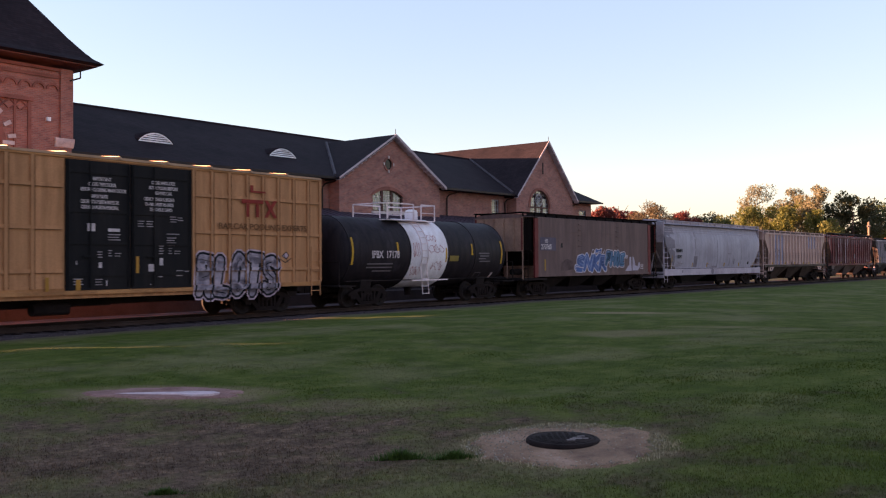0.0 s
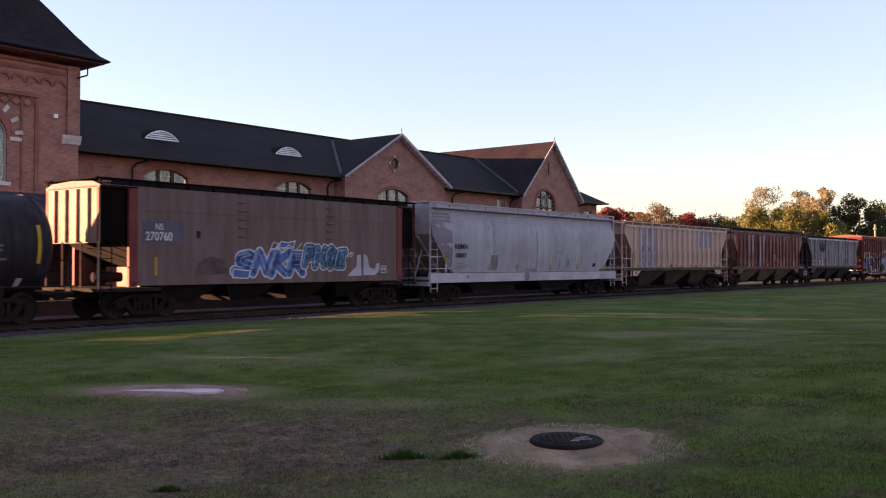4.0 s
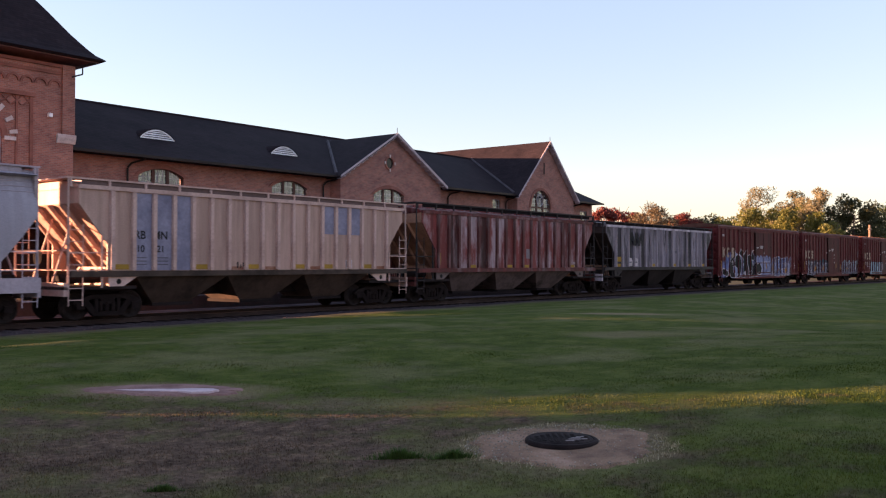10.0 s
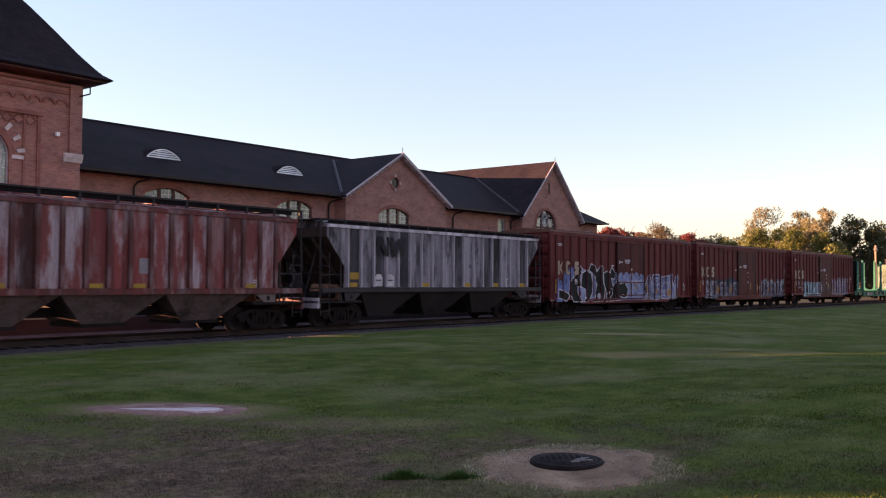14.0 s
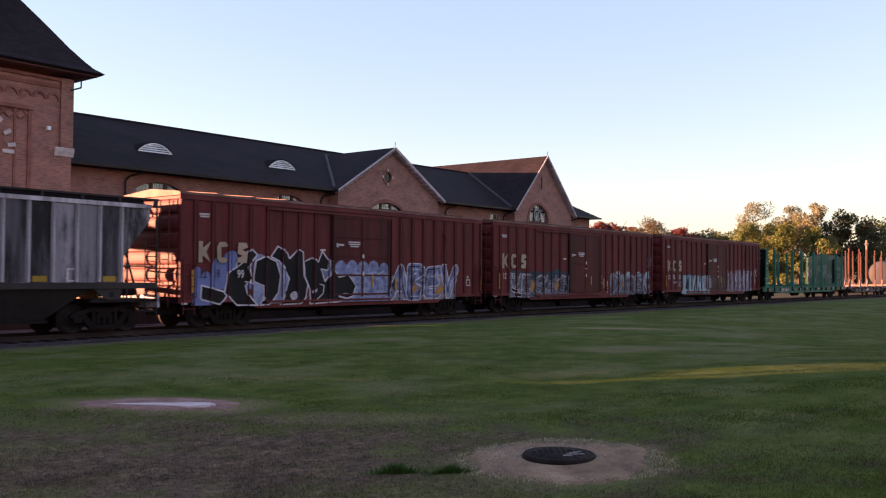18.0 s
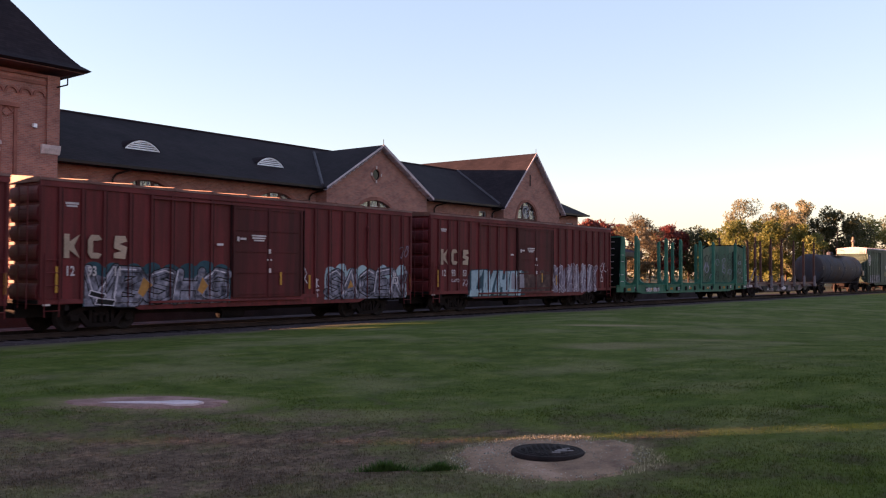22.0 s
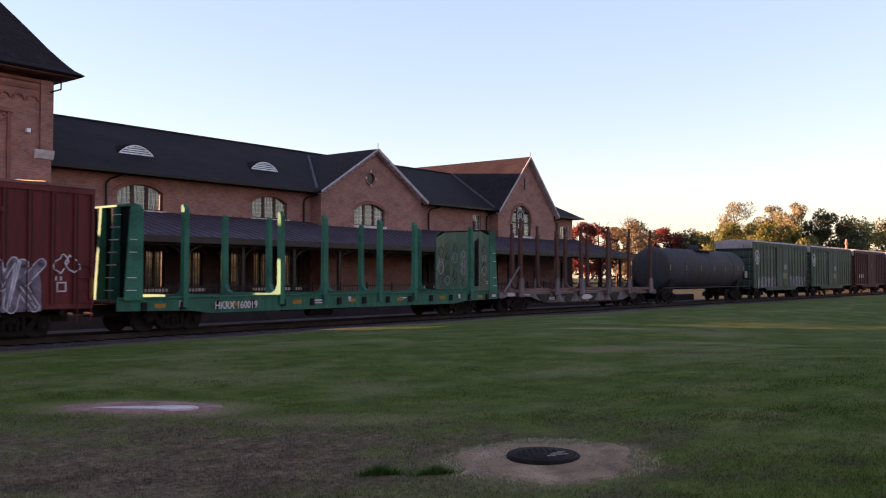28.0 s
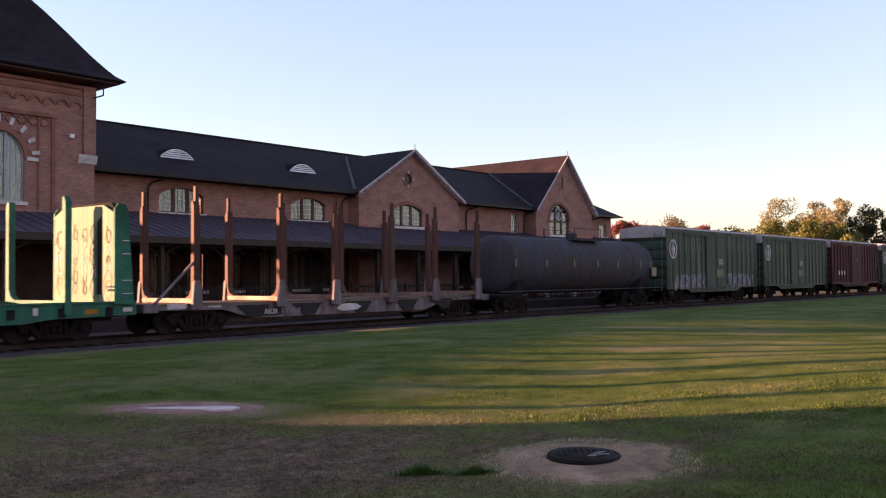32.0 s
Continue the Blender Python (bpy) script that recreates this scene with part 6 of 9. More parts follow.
def make_red_boxcar(start, length, label, number, seed, style):
    red = weathered("boxcar_red", (0.205, 0.037, 0.038), (0.170, 0.033, 0.035), 0.46, 0.6, True, (0.05, 0.022, 0.018), 0.45)
    trim = surface("boxcar_red_trim", (0.19, 0.038, 0.038), (0.10, 0.025, 0.026), grain=16)
    roof = surface("rusty_roof", (0.20, 0.10, 0.07), (0.12, 0.05, 0.035), (0.32, 0.2, 0.15), 0.65, 0.2, grain=12)
    door_red = weathered("boxcar_door_red", (0.135, 0.028, 0.029), (0.105, 0.024, 0.026), 0.46, 0.65, True, (0.035, 0.018, 0.015), 0.5)
    cream = surface("cream_letter", (0.52, 0.42, 0.30), grain=20)
    white = surface("stencil_white", (0.72, 0.72, 0.70))
    door = (6.67, 9.84)
    posts = [0.58, 1.27, 1.96, 2.82, 3.57, 4.31, 5.04, 5.84, 6.58, 9.93, 10.58, 11.33, 12.05, 12.79, 13.5, 14.22, 14.9, 15.59]
    car = boxcar(start, length, label, red, trim, 0.72, 4.08, 4.36, door, [0.06, length - 0.06] + posts, door_red, roof, red, rib_w=0.055)
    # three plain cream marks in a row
    for k, prof in enumerate(([(0, 0), (0.16, 0), (0.16, 0.22), (0.48, 0), (0.30, 0.33), (0.48, 0.65), (0.16, 0.44), (0.16, 0.65), (0, 0.65)],
                              [(0.1, 0), (0.34, 0), (0.44, 0.12), (0.30, 0.16), (0.16, 0.16), (0.16, 0.49), (0.30, 0.49), (0.44, 0.53), (0.34, 0.65), (0.1, 0.65), (0, 0.5), (0, 0.15)],
                              [(0, 0.02), (0.38, 0), (0.44, 0.34), (0.18, 0.42), (0.44, 0.50), (0.38, 0.65), (0.04, 0.65), (0, 0.30), (0.26, 0.22), (0, 0.16)])):
        x = (0.69, 1.42, 2.25)[k]
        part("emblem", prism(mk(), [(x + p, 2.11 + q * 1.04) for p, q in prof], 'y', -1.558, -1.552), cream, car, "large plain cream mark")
    for k, t in enumerate(number):
        if t:
            lettered("number", t, 0.38, white if style else surface("number_blue_black", (0.05, 0.06, 0.10)) if k < 2 else white, car, (0.72, 1.41, 2.23)[k], -1.57, 1.62, 0.62 if k == 1 and len(t) == 1 else 0.78)
    plates(car, [(5.98, 2.60, 0.26, 0.07), (6.82, 2.76, 0.1, 0.16), (6.95, 2.82, 0.26, 0.07), (7.45, 2.95, 0.64, 0.05), (7.47, 2.87, 0.6, 0.05), (7.55, 2.79, 0.45, 0.05), (8.22, 2.38, 0.1, 0.15), (8.14, 2.14, 0.07, 0.05), (8.3, 2.14, 0.07, 0.05),
                 (8.24, 1.72, 0.09, 0.15)], white, -1.615)
    plates(car, [(0.75, 3.62, 0.4, 0.06), (0.78, 3.55, 0.34, 0.05), (0.12, 0.78, 0.22, 0.06), (15.0, 1.62, 0.06, 0.12), (15.15, 1.62, 0.06, 0.12)], white, -1.497)
    part("stencil_frame", bars([(15.05, 15.35, 1.30, 1.34), (15.05, 15.35, 1.54, 1.58), (15.05, 15.09, 1.344, 1.536), (15.31, 15.35, 1.344, 1.536)], -1.5), white, car)
    part("vent_hood", rod(rod(mk(), (13.42, -1.54, 3.55), (13.42, -1.6, 3.42), 0.05), (13.42, -1.6, 3.42), (13.42, -1.55, 2.3), 0.022), trim, car)
    amber = surface("amber_reflector", (0.55, 0.30, 0.04), rough=0.4)
    plates(car, [(0.44, 1.15, 0.08, 0.72), (10.2, 1.15, 0.1, 0.5), (16.05, 1.1, 0.08, 0.6)], amber, -1.56)
    plates(car, [(8.75, 1.3, 0.09, 0.45)], amber, -1.615)
    blue = surface("graffiti_blue", (0.20, 0.28, 0.56), (0.15, 0.21, 0.42), grain=8)
    pale = surface("graffiti_pale", (0.55, 0.57, 0.66), grain=8)
    black = surface("graffiti_black", (0.012, 0.010, 0.012), grain=14)
    silver = surface("graffiti_grey", (0.34, 0.35, 0.38), (0.2, 0.2, 0.24), grain=8)
    cyan = surface("graffiti_cyan", (0.40, 0.62, 0.66), grain=8)
    teal = surface("graffiti_teal", (0.03, 0.10, 0.13), grain=8)
    mottle = surface("graffiti_blue_grey", (0.27, 0.35, 0.56), (0.11, 0.14, 0.24), (0.56, 0.62, 0.74), 0.7, grain=7, patch=3.2)
    chalk = surface("graffiti_chalk", (0.27, 0.29, 0.35), (0.05, 0.05, 0.065), (0.58, 0.60, 0.66), 0.7, grain=7, patch=3.4)
    lilac = surface("graffiti_faded_lilac", (0.26, 0.24, 0.30), (0.14, 0.10, 0.12), (0.40, 0.40, 0.47), 0.8, grain=7, patch=2.0)
    edge = surface("graffiti_white", (0.80, 0.82, 0.86), (0.5, 0.52, 0.56), grain=9, patch=2)
    paleblue = surface("graffiti_pale_blue", (0.36, 0.46, 0.66), (0.22, 0.28, 0.42), grain=8, patch=2.5)
    # thin dark strips painted in as shadow lines of the side posts
    shadow_line = shared("post_edge", lambda: box(mk(), -0.012, 0.012, -1.562, -1.5, 0.97, 4.05), surface("post_edge_red", (0.045, 0.014, 0.015), grain=14))
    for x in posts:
        part("post_edge", shadow_line, None, car, "", (x + 0.052, 0, 0))
    relief = (-1.492, [(x - 0.055, x + 0.055, -1.556) for x in posts] + [(door[0], door[1], -1.577)], [(0.84, 0.96, -1.519)])
    orange = surface("graffiti_orange", (0.52, 0.27, 0.07), grain=8, patch=3)
    if style == 0:
        cloud(car, relief, 0.50, 1.24, 0.74, 2.0, 14, blue, 0.0006, "light blue sprayed block", 2)
        cloud(car, relief, 1.22, 2.9, 1.25, 2.52, 15, blue, 0.0007, "light blue sprayed block", 3)
        cloud(car, relief, 3.0, 5.2, 0.74, 2.5, 18, paleblue, 0.0008, "pale blue and lilac sprayed cloud", 4)
        cloud(car, relief, 6.2, 9.8, 0.74, 2.45, 16, mottle, 0.0009, "blue and white sprayed cloud", 6)
        sprayed(car, relief, "BES", 7.7, 9.7, 0.86, 2.0, 23, paleblue, mottle, None, pale, 0.2, 0.03, 0, 0.1, "faded blue sprayed lettering", 0.002)
        wild(car, relief, [
            [(0.87, 1.38), (0.84, 0.93), (1.6, 0.76), (1.98, 1.12)],
            [(1.85, 1.45), (1.78, 1.12), (2.3, 0.72), (3.2, 0.70), (2.75, 1.05), (2.65, 1.35), (2.9, 1.6), (2.75, 2.0), (3.15, 2.4), (2.9, 2.6), (2.3, 2.2), (2.25, 1.95), (1.9, 1.8)],
            [(3.0, 1.7), (3.1, 2.2), (3.5, 2.35), (4.0, 2.2), (4.2, 1.7), (4.1, 1.1), (3.7, 0.72), (3.3, 0.70), (3.45, 1.0), (3.45, 1.35), (3.0, 1.5)],
            [(3.75, 2.35), (4.06, 2.72), (4.5, 2.5), (4.6, 2.3), (5.0, 2.62), (5.25, 2.55), (5.3, 1.7), (5.5, 1.4), (5.4, 0.95), (5.2, 0.72), (4.2, 0.70), (4.45, 1.2), (4.6, 1.6), (4.4, 1.9), (4.15, 2.2)],
            [(5.3, 2.2), (5.7, 2.35), (6.0, 2.2), (6.2, 2.6), (6.55, 2.25), (6.5, 1.9), (6.15, 1.95), (6.35, 1.5), (6.6, 1.75), (6.7, 2.0), (7.0, 1.65), (7.5, 1.75), (7.9, 1.35), (7.75, 0.95), (7.0, 0.75), (5.6, 0.70), (5.6, 1.2), (5.35, 1.7)]],
            black, edge, [([(4.78, 0.98), (4.86, 1.02)], 0.28), ([(3.42, 0.9), (3.44, 0.94)], 0.13), ([(5.75, 1.12), (5.9, 1.2)], 0.1), ([(2.62, 1.5), (3.0, 1.42)], 0.04), ([(5.9, 0.85), (6.25, 1.05), (6.3, 1.35), (6.1, 1.4)], 0.035),
                          ([(7.0, 0.95), (7.45, 0.86)], 0.06), ([(7.25, 1.05), (7.85, 1.0)], 0.05), ([(2.3, 1.98), (2.66, 2.22)], 0.04)], 0.05, 0.004, "black sprayed shape outlined in white")
        cloud(car, relief, 9.95, 14.2, 0.74, 1.9, 27, silver, 0.0012, "grey sprayed ground", 6)
        sprayed(car, relief, "ABEV", 10.0, 14.35, 0.74, 2.3, 19, mottle, edge, None, black, 0.36, 0.04, 0, 0.12, "grey-blue lettering outlined in white", 0.003)
        wild(car, relief, [[(11.2, 1.15), (11.55, 1.5), (11.7, 1.2), (11.5, 1.0)], [(12.7, 1.0), (13.3, 1.45), (13.45, 1.15), (13.1, 0.9)]], orange, mottle, (), 0.03, 0.012, "rusty orange sprayed patch")
    elif style == 1:
        for p, q, e in ((1.3, 6.6, 47), (11.1, 15.9, 48)):
            cloud(car, relief, p, q, 0.74, 2.12, e, cyan if q > 10 else teal, 0.0006, "pale blue sprayed fringe", 8)
            cloud(car, relief, p + 0.05, q - 0.05, 0.74, 1.75, e + 3, chalk, 0.0009, "grey and white sprayed ground", 8)
        sprayed(car, relief, "VBSHG", 1.35, 6.55, 0.72, 1.95, 42, chalk, black, None, edge, 0.28, 0.035, 0, 0.15, "grey-white sprayed lettering with black shading", 0.002)
        sprayed(car, relief, "SAGEN", 11.15, 15.8, 0.74, 1.98, 43, chalk, black, None, edge, 0.26, 0.035, 0, 0.15, "white and blue sprayed lettering", 0.002)
        wild(car, relief, [[(3.1, 1.1), (3.3, 1.6), (3.6, 1.35), (3.3, 0.95)], [(5.3, 1.15), (5.5, 1.6), (5.75, 1.3), (5.5, 1.0)], [(12.3, 1.1), (12.5, 1.5), (12.7, 1.2)]], orange, chalk, (), 0.03, 0.010, "ochre sprayed patch")
        wild(car, relief, [[(1.7, 0.8), (1.75, 0.98), (2.35, 0.9), (2.3, 0.74)], [(1.5, 1.05), (1.55, 1.2), (2.0, 1.08), (1.95, 0.94)]], black, edge, [([(10.6, 1.5), (10.6, 1.2)], 0.05), ([(10.75, 1.48), (10.62, 1.36), (10.78, 1.22)], 0.04), ([(10.6, 1.1), (10.8, 1.1)], 0.04), ([(10.7, 1.1), (10.7, 0.85)], 0.04),
                          ([(10.05, 1.9), (10.15, 1.7), (10.05, 1.5), (10.2, 1.35)], 0.035)], 0.03, 0.012, "small black sprayed block")
        tag(car, 15.35, 15.95, 2.3, 2.9, -1.56, 44, lilac, 0.04, lines=2)
    else:
        for k, pts in enumerate((
                [(2.95, 1.86), (3.9, 1.90), (3.75, 1.62), (3.55, 1.60), (3.35, 1.02), (3.75, 1.05), (3.7, 0.70), (2.72, 0.70), (2.95, 1.3)],
                [(3.98, 1.90), (4.45, 1.84), (4.35, 1.25), (4.72, 1.86), (5.02, 1.86), (4.45, 0.70), (3.85, 0.72), (3.92, 1.3)],
                [(5.08, 1.86), (5.5, 1.86), (5.42, 1.45), (5.62, 1.44), (5.72, 1.84), (6.1, 1.84), (5.8, 0.72), (5.38, 0.72), (5.48, 1.1), (5.26, 1.1), (5.18, 0.72), (4.74, 0.72)],
                [(6.16, 1.84), (6.95, 1.88), (6.9, 1.5), (6.6, 1.45), (6.5, 1.05), (6.92, 1.0), (6.85, 0.68), (5.95, 0.70)])):
            g = coat("graffiti_letter", relief, filled(pts), 0.003 + 0.0006 * k, cyan, car, "pale cyan block letter with a black edge")
            coat("outline", relief, stroke(pts + [pts[0]], 0.075), 0.0026, teal, g)
            coat("drip", relief, [p for j in range(3) for p in stroke([(pts[1][0] - 0.2 - 0.16 * j, 1.3), (pts[1][0] - 0.2 - 0.16 * j, 0.95 - 0.06 * j)], 0.02)], 0.006, teal, g)
        cloud(car, relief, 2.72, 7.3, 0.70, 1.98, 51, teal, 0.0006, "dark teal sprayed ground", 8)
        cloud(car, relief, 6.2, 7.2, 1.0, 1.8, 55, silver, 0.0075, "grey overspray", 3)
        cloud(car, relief, 6.7, 9.6, 0.76, 1.95, 58, surface("graffiti_ghost", (0.10, 0.055, 0.05), (0.05, 0.022, 0.022), (0.22, 0.16, 0.13), 0.7, grain=7, patch=2.6), 0.0009, "faded dark overspray on the door", 6)
        cloud(car, relief, 9.95, 14.6, 0.78, 2.1, 57, lilac, 0.0006, "faded lilac sprayed ground", 8)
        sprayed(car, relief, "KUAVMK", 9.95, 14.6, 0.78, 2.3, 53, lilac, edge, None, edge, 0.24, 0.028, 0, 0.22, "faded lilac sprayed lettering edged in white", 0.002)
        tag(car, 14.95, 15.7, 1.75, 2.4, -1.56, 54, edge, 0.035, lines=2)
        tag(car, 1.42, 2.0, 1.35, 1.5, -1.56, 59, edge, 0.022, lines=3)
        tag(car, 2.2, 2.6, 1.15, 1.5, -1.56, 60, edge, 0.022, lines=2)
    return car


def make_green_boxcar(start, length, label, paint, seed, emblem=True, white_band=True, scrawl=True):
    roof = surface("pale_roof", (0.52, 0.52, 0.50), rough=0.55, grain=12)
    trim = surface(paint.name + "_trim", (0.10, 0.12, 0.095), grain=14) if emblem else surface("maroon_trim", (0.12, 0.05, 0.045), grain=14)
    door = (length * 0.39, length * 0.615)
    xs = [0.05 + (length - 0.1) * i / 17 for i in range(18)]
    end = surface("boxcar_end_green", (0.06, 0.10, 0.075), grain=12) if emblem else trim
    leaf = surface("boxcar_door_green", (0.10, 0.14, 0.105), (0.06, 0.085, 0.065), grain=10, streak=True) if emblem else None
    car = boxcar(start, length, label, paint, trim, 0.82, 4.3, 4.62, door, xs, leaf, roof, end)
    white = surface("stencil_white", (0.72, 0.72, 0.70))
    if white_band:
        part("end_band", box(mk(), -0.12, -0.032, -1.46, 1.46, 4.0, 4.5), roof, car, "pale top of the end wall")
    if emblem:
        bm = mk()
        n = 28
        for i in range(n):
            v = []
            for a in (2 * math.pi * i / n, 2 * math.pi * (i + 1) / n):
                for r in (0.40, 0.50):
                    v.append(bm.verts.new((0.72 + r * math.cos(a), -1.556, 3.3 + r * 1.15 * math.sin(a))))
            bm.faces.new((v[0], v[2], v[3], v[1]))
        box(bm, 0.67, 0.77, -1.56, -1.554, 2.88, 3.72)
        box(bm, 0.46, 0.98, -1.56, -1.554, 3.22, 3.33)
        box(bm, 0.52, 0.61, -1.56, -1.554, 3.0, 3.5)
        box(bm, 0.83, 0.92, -1.56, -1.554, 3.0, 3.5)
        part("emblem", bm, white, car, "round white emblem")
        part("door_patch", box(mk(), door[0] + 1.75, door[0] + 2.4, -1.62, -1.613, 2.40, 2.78), surface("pale_patch", (0.36, 0.40, 0.33)), car)
        part("door_patch", box(mk(), door[0] + 1.45, door[0] + 2.5, -1.62, -1.613, 1.62, 2.1), surface("yellow_patch", (0.24, 0.27, 0.14)), car)
    else:
        plates(car, [(1.6 + 0.7 * i, 1.7, 0.3, 0.35) for i in range(3)], white, -1.556)
        plates(car, [(door[0] + 1.2, 2.8, 0.5, 0.3)], surface("red_patch", (0.25, 0.07, 0.05)), -1.62)
    if scrawl:
        grey = surface("graffiti_grey", (0.34, 0.35, 0.38))
        pale = surface("graffiti_pale", (0.55, 0.57, 0.66))
        smoke = surface("graffiti_smoke", (0.30, 0.31, 0.32), (0.12, 0.13, 0.125), (0.55, 0.56, 0.58), grain=7, patch=2)
        relief = (-1.492, [(x - 0.09, x + 0.09, -1.556) for x in xs], [(0.94, 1.06, -1.519)])
        sprayed(car, relief, "NSAKH", 1.1, 5.1, 0.85, 1.85, seed, smoke, grey, None, pale, 0.24, 0.03, 0, 0.15, "faded grey sprayed lettering")
        sprayed(car, relief, "RKBN", 8.4, 12.4, 0.95, 1.9, seed + 1, smoke, grey, None, pale, 0.24, 0.03, 0, 0.15, "faded grey sprayed lettering")
    return car


def roofwalk(car, x0, x1, z, mat, n, behind=None):
    """Running board along the roof edge with its brackets, and a plate behind it, dark where the roof is shaded."""
    for s in (-1, 1):
        w = part("running_board", box(mk(), x0, x1, s * 1.25 - 0.20, s * 1.25 + 0.20, z - 0.02, z + 0.03), mat, car)
        for i in range(n):
            x = x0 + 0.15 + (x1 - x0 - 0.3) * i / (n - 1)
            part("walk_bracket", shared("walk_bracket_%s" % mat.name, lambda: box(mk(), -0.03, 0.03, -0.03, 0.03, -0.24, -0.022), mat), None, w, "", (x, s * 1.42, z))
    # the near-black default plate paints in shade below the board
    for s in (-1, 1):
        part("walk_backing", box(mk(), x0 + 0.5, x1 - 0.5, s * 1.385 - 0.01, s * 1.385 + 0.01, z - 0.17, z - 0.021), behind or surface("walk_shadow_plate", (0.02, 0.019, 0.02), spec=0.02), car)
    bm = mk()
    for x in (x0 + 0.3, x1 - 0.3):
        box(bm, x - 0.25, x + 0.25, -1.4, 1.4, z - 0.015, z + 0.02)
    part("crosswalk", bm, mat, car)


def covered_hopper(start, length, label, side_mat, rib_mat, slope_mat, bay_mat, walk_mat, zs, zt, n_ribs, bays=3, smooth_side=False, end_x=1.0, slope_top=3.0, slope_x=2.5, zw=4.06, sill_mat=None, slope_low=None, edge_mat=None, rib_k=1.0, web_mat=None):
    """Covered hopper: side sheets cut back below at the ends, sloping end sheets, ribs, discharge bays, end platforms and roof walks."""
    car = railcar("covered_hopper", label, "hopper car", start, length)
    under = surface("underframe_grime", (0.030, 0.026, 0.025))
    L = length
    slope_low = slope_low or zs
    pts = [(end_x, zt), (L - end_x, zt), (L - end_x, slope_top), (L - slope_x, slope_low)]
    if slope_low > zs:
        pts += [(L - slope_x, zs), (slope_x, zs)]
    pts += [(slope_x, slope_low), (end_x, slope_top)]
    foot_x = end_x + (slope_x - end_x) * (slope_top - zs + 0.15) / (slope_top - slope_low)      # where the sloping end sheet reaches the sill
    for s in (-1, 1):
        bm = mk()
        if smooth_side:
            # bulging smooth shell
            ys = [(zs, 1.40), (zs + 0.5, 1.50), (zs + 1.2, 1.55), (zs + 2.0, 1.50), (zt - 0.35, 1.36), (zt, 1.25)]
            cols = []
            for x in [end_x + (L - 2 * end_x) * i / 40 for i in range(41)]:
                col = []
                d = min(x, L - x)
                low = slope_top if d <= end_x else max(zs, slope_top + (zs - slope_top) * (d - end_x) / (slope_x - end_x))
                for z, yy in ys:
                    zz = max(z, low + (z - zs) * 0.02)
                    k = np.interp(zz, [q[0] for q in ys], [q[1] for q in ys])
                    col.append(bm.verts.new((x, s * float(k), zz)))
                cols.append(col)
            for a, b in zip(cols, cols[1:]):
                for i in range(len(ys) - 1):
                    f = bm.faces.new((a[i], b[i], b[i + 1], a[i + 1]))
                    f.smooth = True
        else:
            prism(bm, pts, 'y', s * 1.45, s * 1.50)
        part("side_sheet", bm, side_mat, car)
        if not smooth_side:
            rib = shared("side_rib_%s_%d" % (rib_mat.name, int(zt * 100)), lambda: prism(mk(), [(-0.075 * rib_k, 0), (-0.06 * rib_k, -0.10), (0.06 * rib_k, -0.10), (0.075 * rib_k, 0)], 'z', zs + 0.05, zt - 0.06), rib_mat)
            for i in range(n_ribs):
                x = slope_x + 0.12 + (L - 2 * slope_x - 0.24) * i / (n_ribs - 1)
                o = part("side_rib", rib, None, car, "", (x, s * 1.503, 0))
                if s > 0:
                    o.rotation_euler = (0, 0, math.pi)
            part("top_chord", box(mk(), end_x - 0.02, L - end_x + 0.02, s * 1.51 - 0.05, s * 1.51 + 0.05, zt - 0.05, zt + 0.07), rib_mat, car)
            part("side_sill", box(mk(), 0.15, L - 0.15, s * 1.50 - 0.05, s * 1.50 + 0.05, zs - 0.14, zs + 0.03), sill_mat or rib_mat, car)
        else:
            part("top_chord", box(mk(), end_x - 0.02, L - end_x + 0.02, s * 1.27 - 0.06, s * 1.27 + 0.06, zt - 0.02, zt + 0.12), rib_mat, car)
            part("side_sill", box(mk(), 0.05, L - 0.05, s * 1.47 - 0.06, s * 1.47 + 0.06, zs - 0.42, zs - 0.02), rib_mat, car)
    # roof
    bm = mk()
    prism(bm, [(-1.5, zt), (-1.2, zt + 0.14), (-0.5, zt + 0.24), (0.5, zt + 0.24), (1.2, zt + 0.14), (1.5, zt), (1.3, zt - 0.05), (-1.3, zt - 0.05)], 'x', end_x, L - end_x)
    part("roof", bm, side_mat, car)
    for i in range(5):
        bm = mk()
        box(bm, end_x + 0.8 + (L - 2 * end_x - 3) * i / 4, end_x + 1.6 + (L - 2 * end_x - 3) * i / 4 + 0.4, -0.35, 0.35, zt + 0.25, zt + 0.36)
        part("hatch_cover", bm, side_mat, car)
    roofwalk(car, 0.05, L - 0.05, zw, walk_mat, 13, edge_mat)
    for xe, s in ((0, 1), (L, -1)):
        def X(v):
            return xe + s * v
        # vertical end sheet above, sloping sheet below
        bm = mk()
        box(bm, min(X(end_x), X(end_x + 0.05)), max(X(end_x), X(end_x + 0.05)), -1.45, 1.45, slope_top, zt - 0.02)
        part("end_sheet", bm, slope_mat, car)
        bm = mk()
        v = [bm.verts.new(q) for q in ((X(end_x), -1.45, slope_top), (X(end_x), 1.45, slope_top), (X(foot_x + 0.25), 1.45, zs - 0.15), (X(foot_x + 0.25), -1.45, zs - 0.15),
                                       (X(end_x + 0.06), -1.45, slope_top), (X(end_x + 0.06), 1.45, slope_top), (X(foot_x + 0.31), 1.45, zs - 0.15), (X(foot_x + 0.31), -1.45, zs - 0.15))]
        for f in ((0, 1, 2, 3), (4, 7, 6, 5), (0, 3, 7, 4), (1, 5, 6, 2)):
            bm.faces.new([v[i] for i in f])
        part("slope_sheet", bm, slope_mat, car)
        bm = mk()
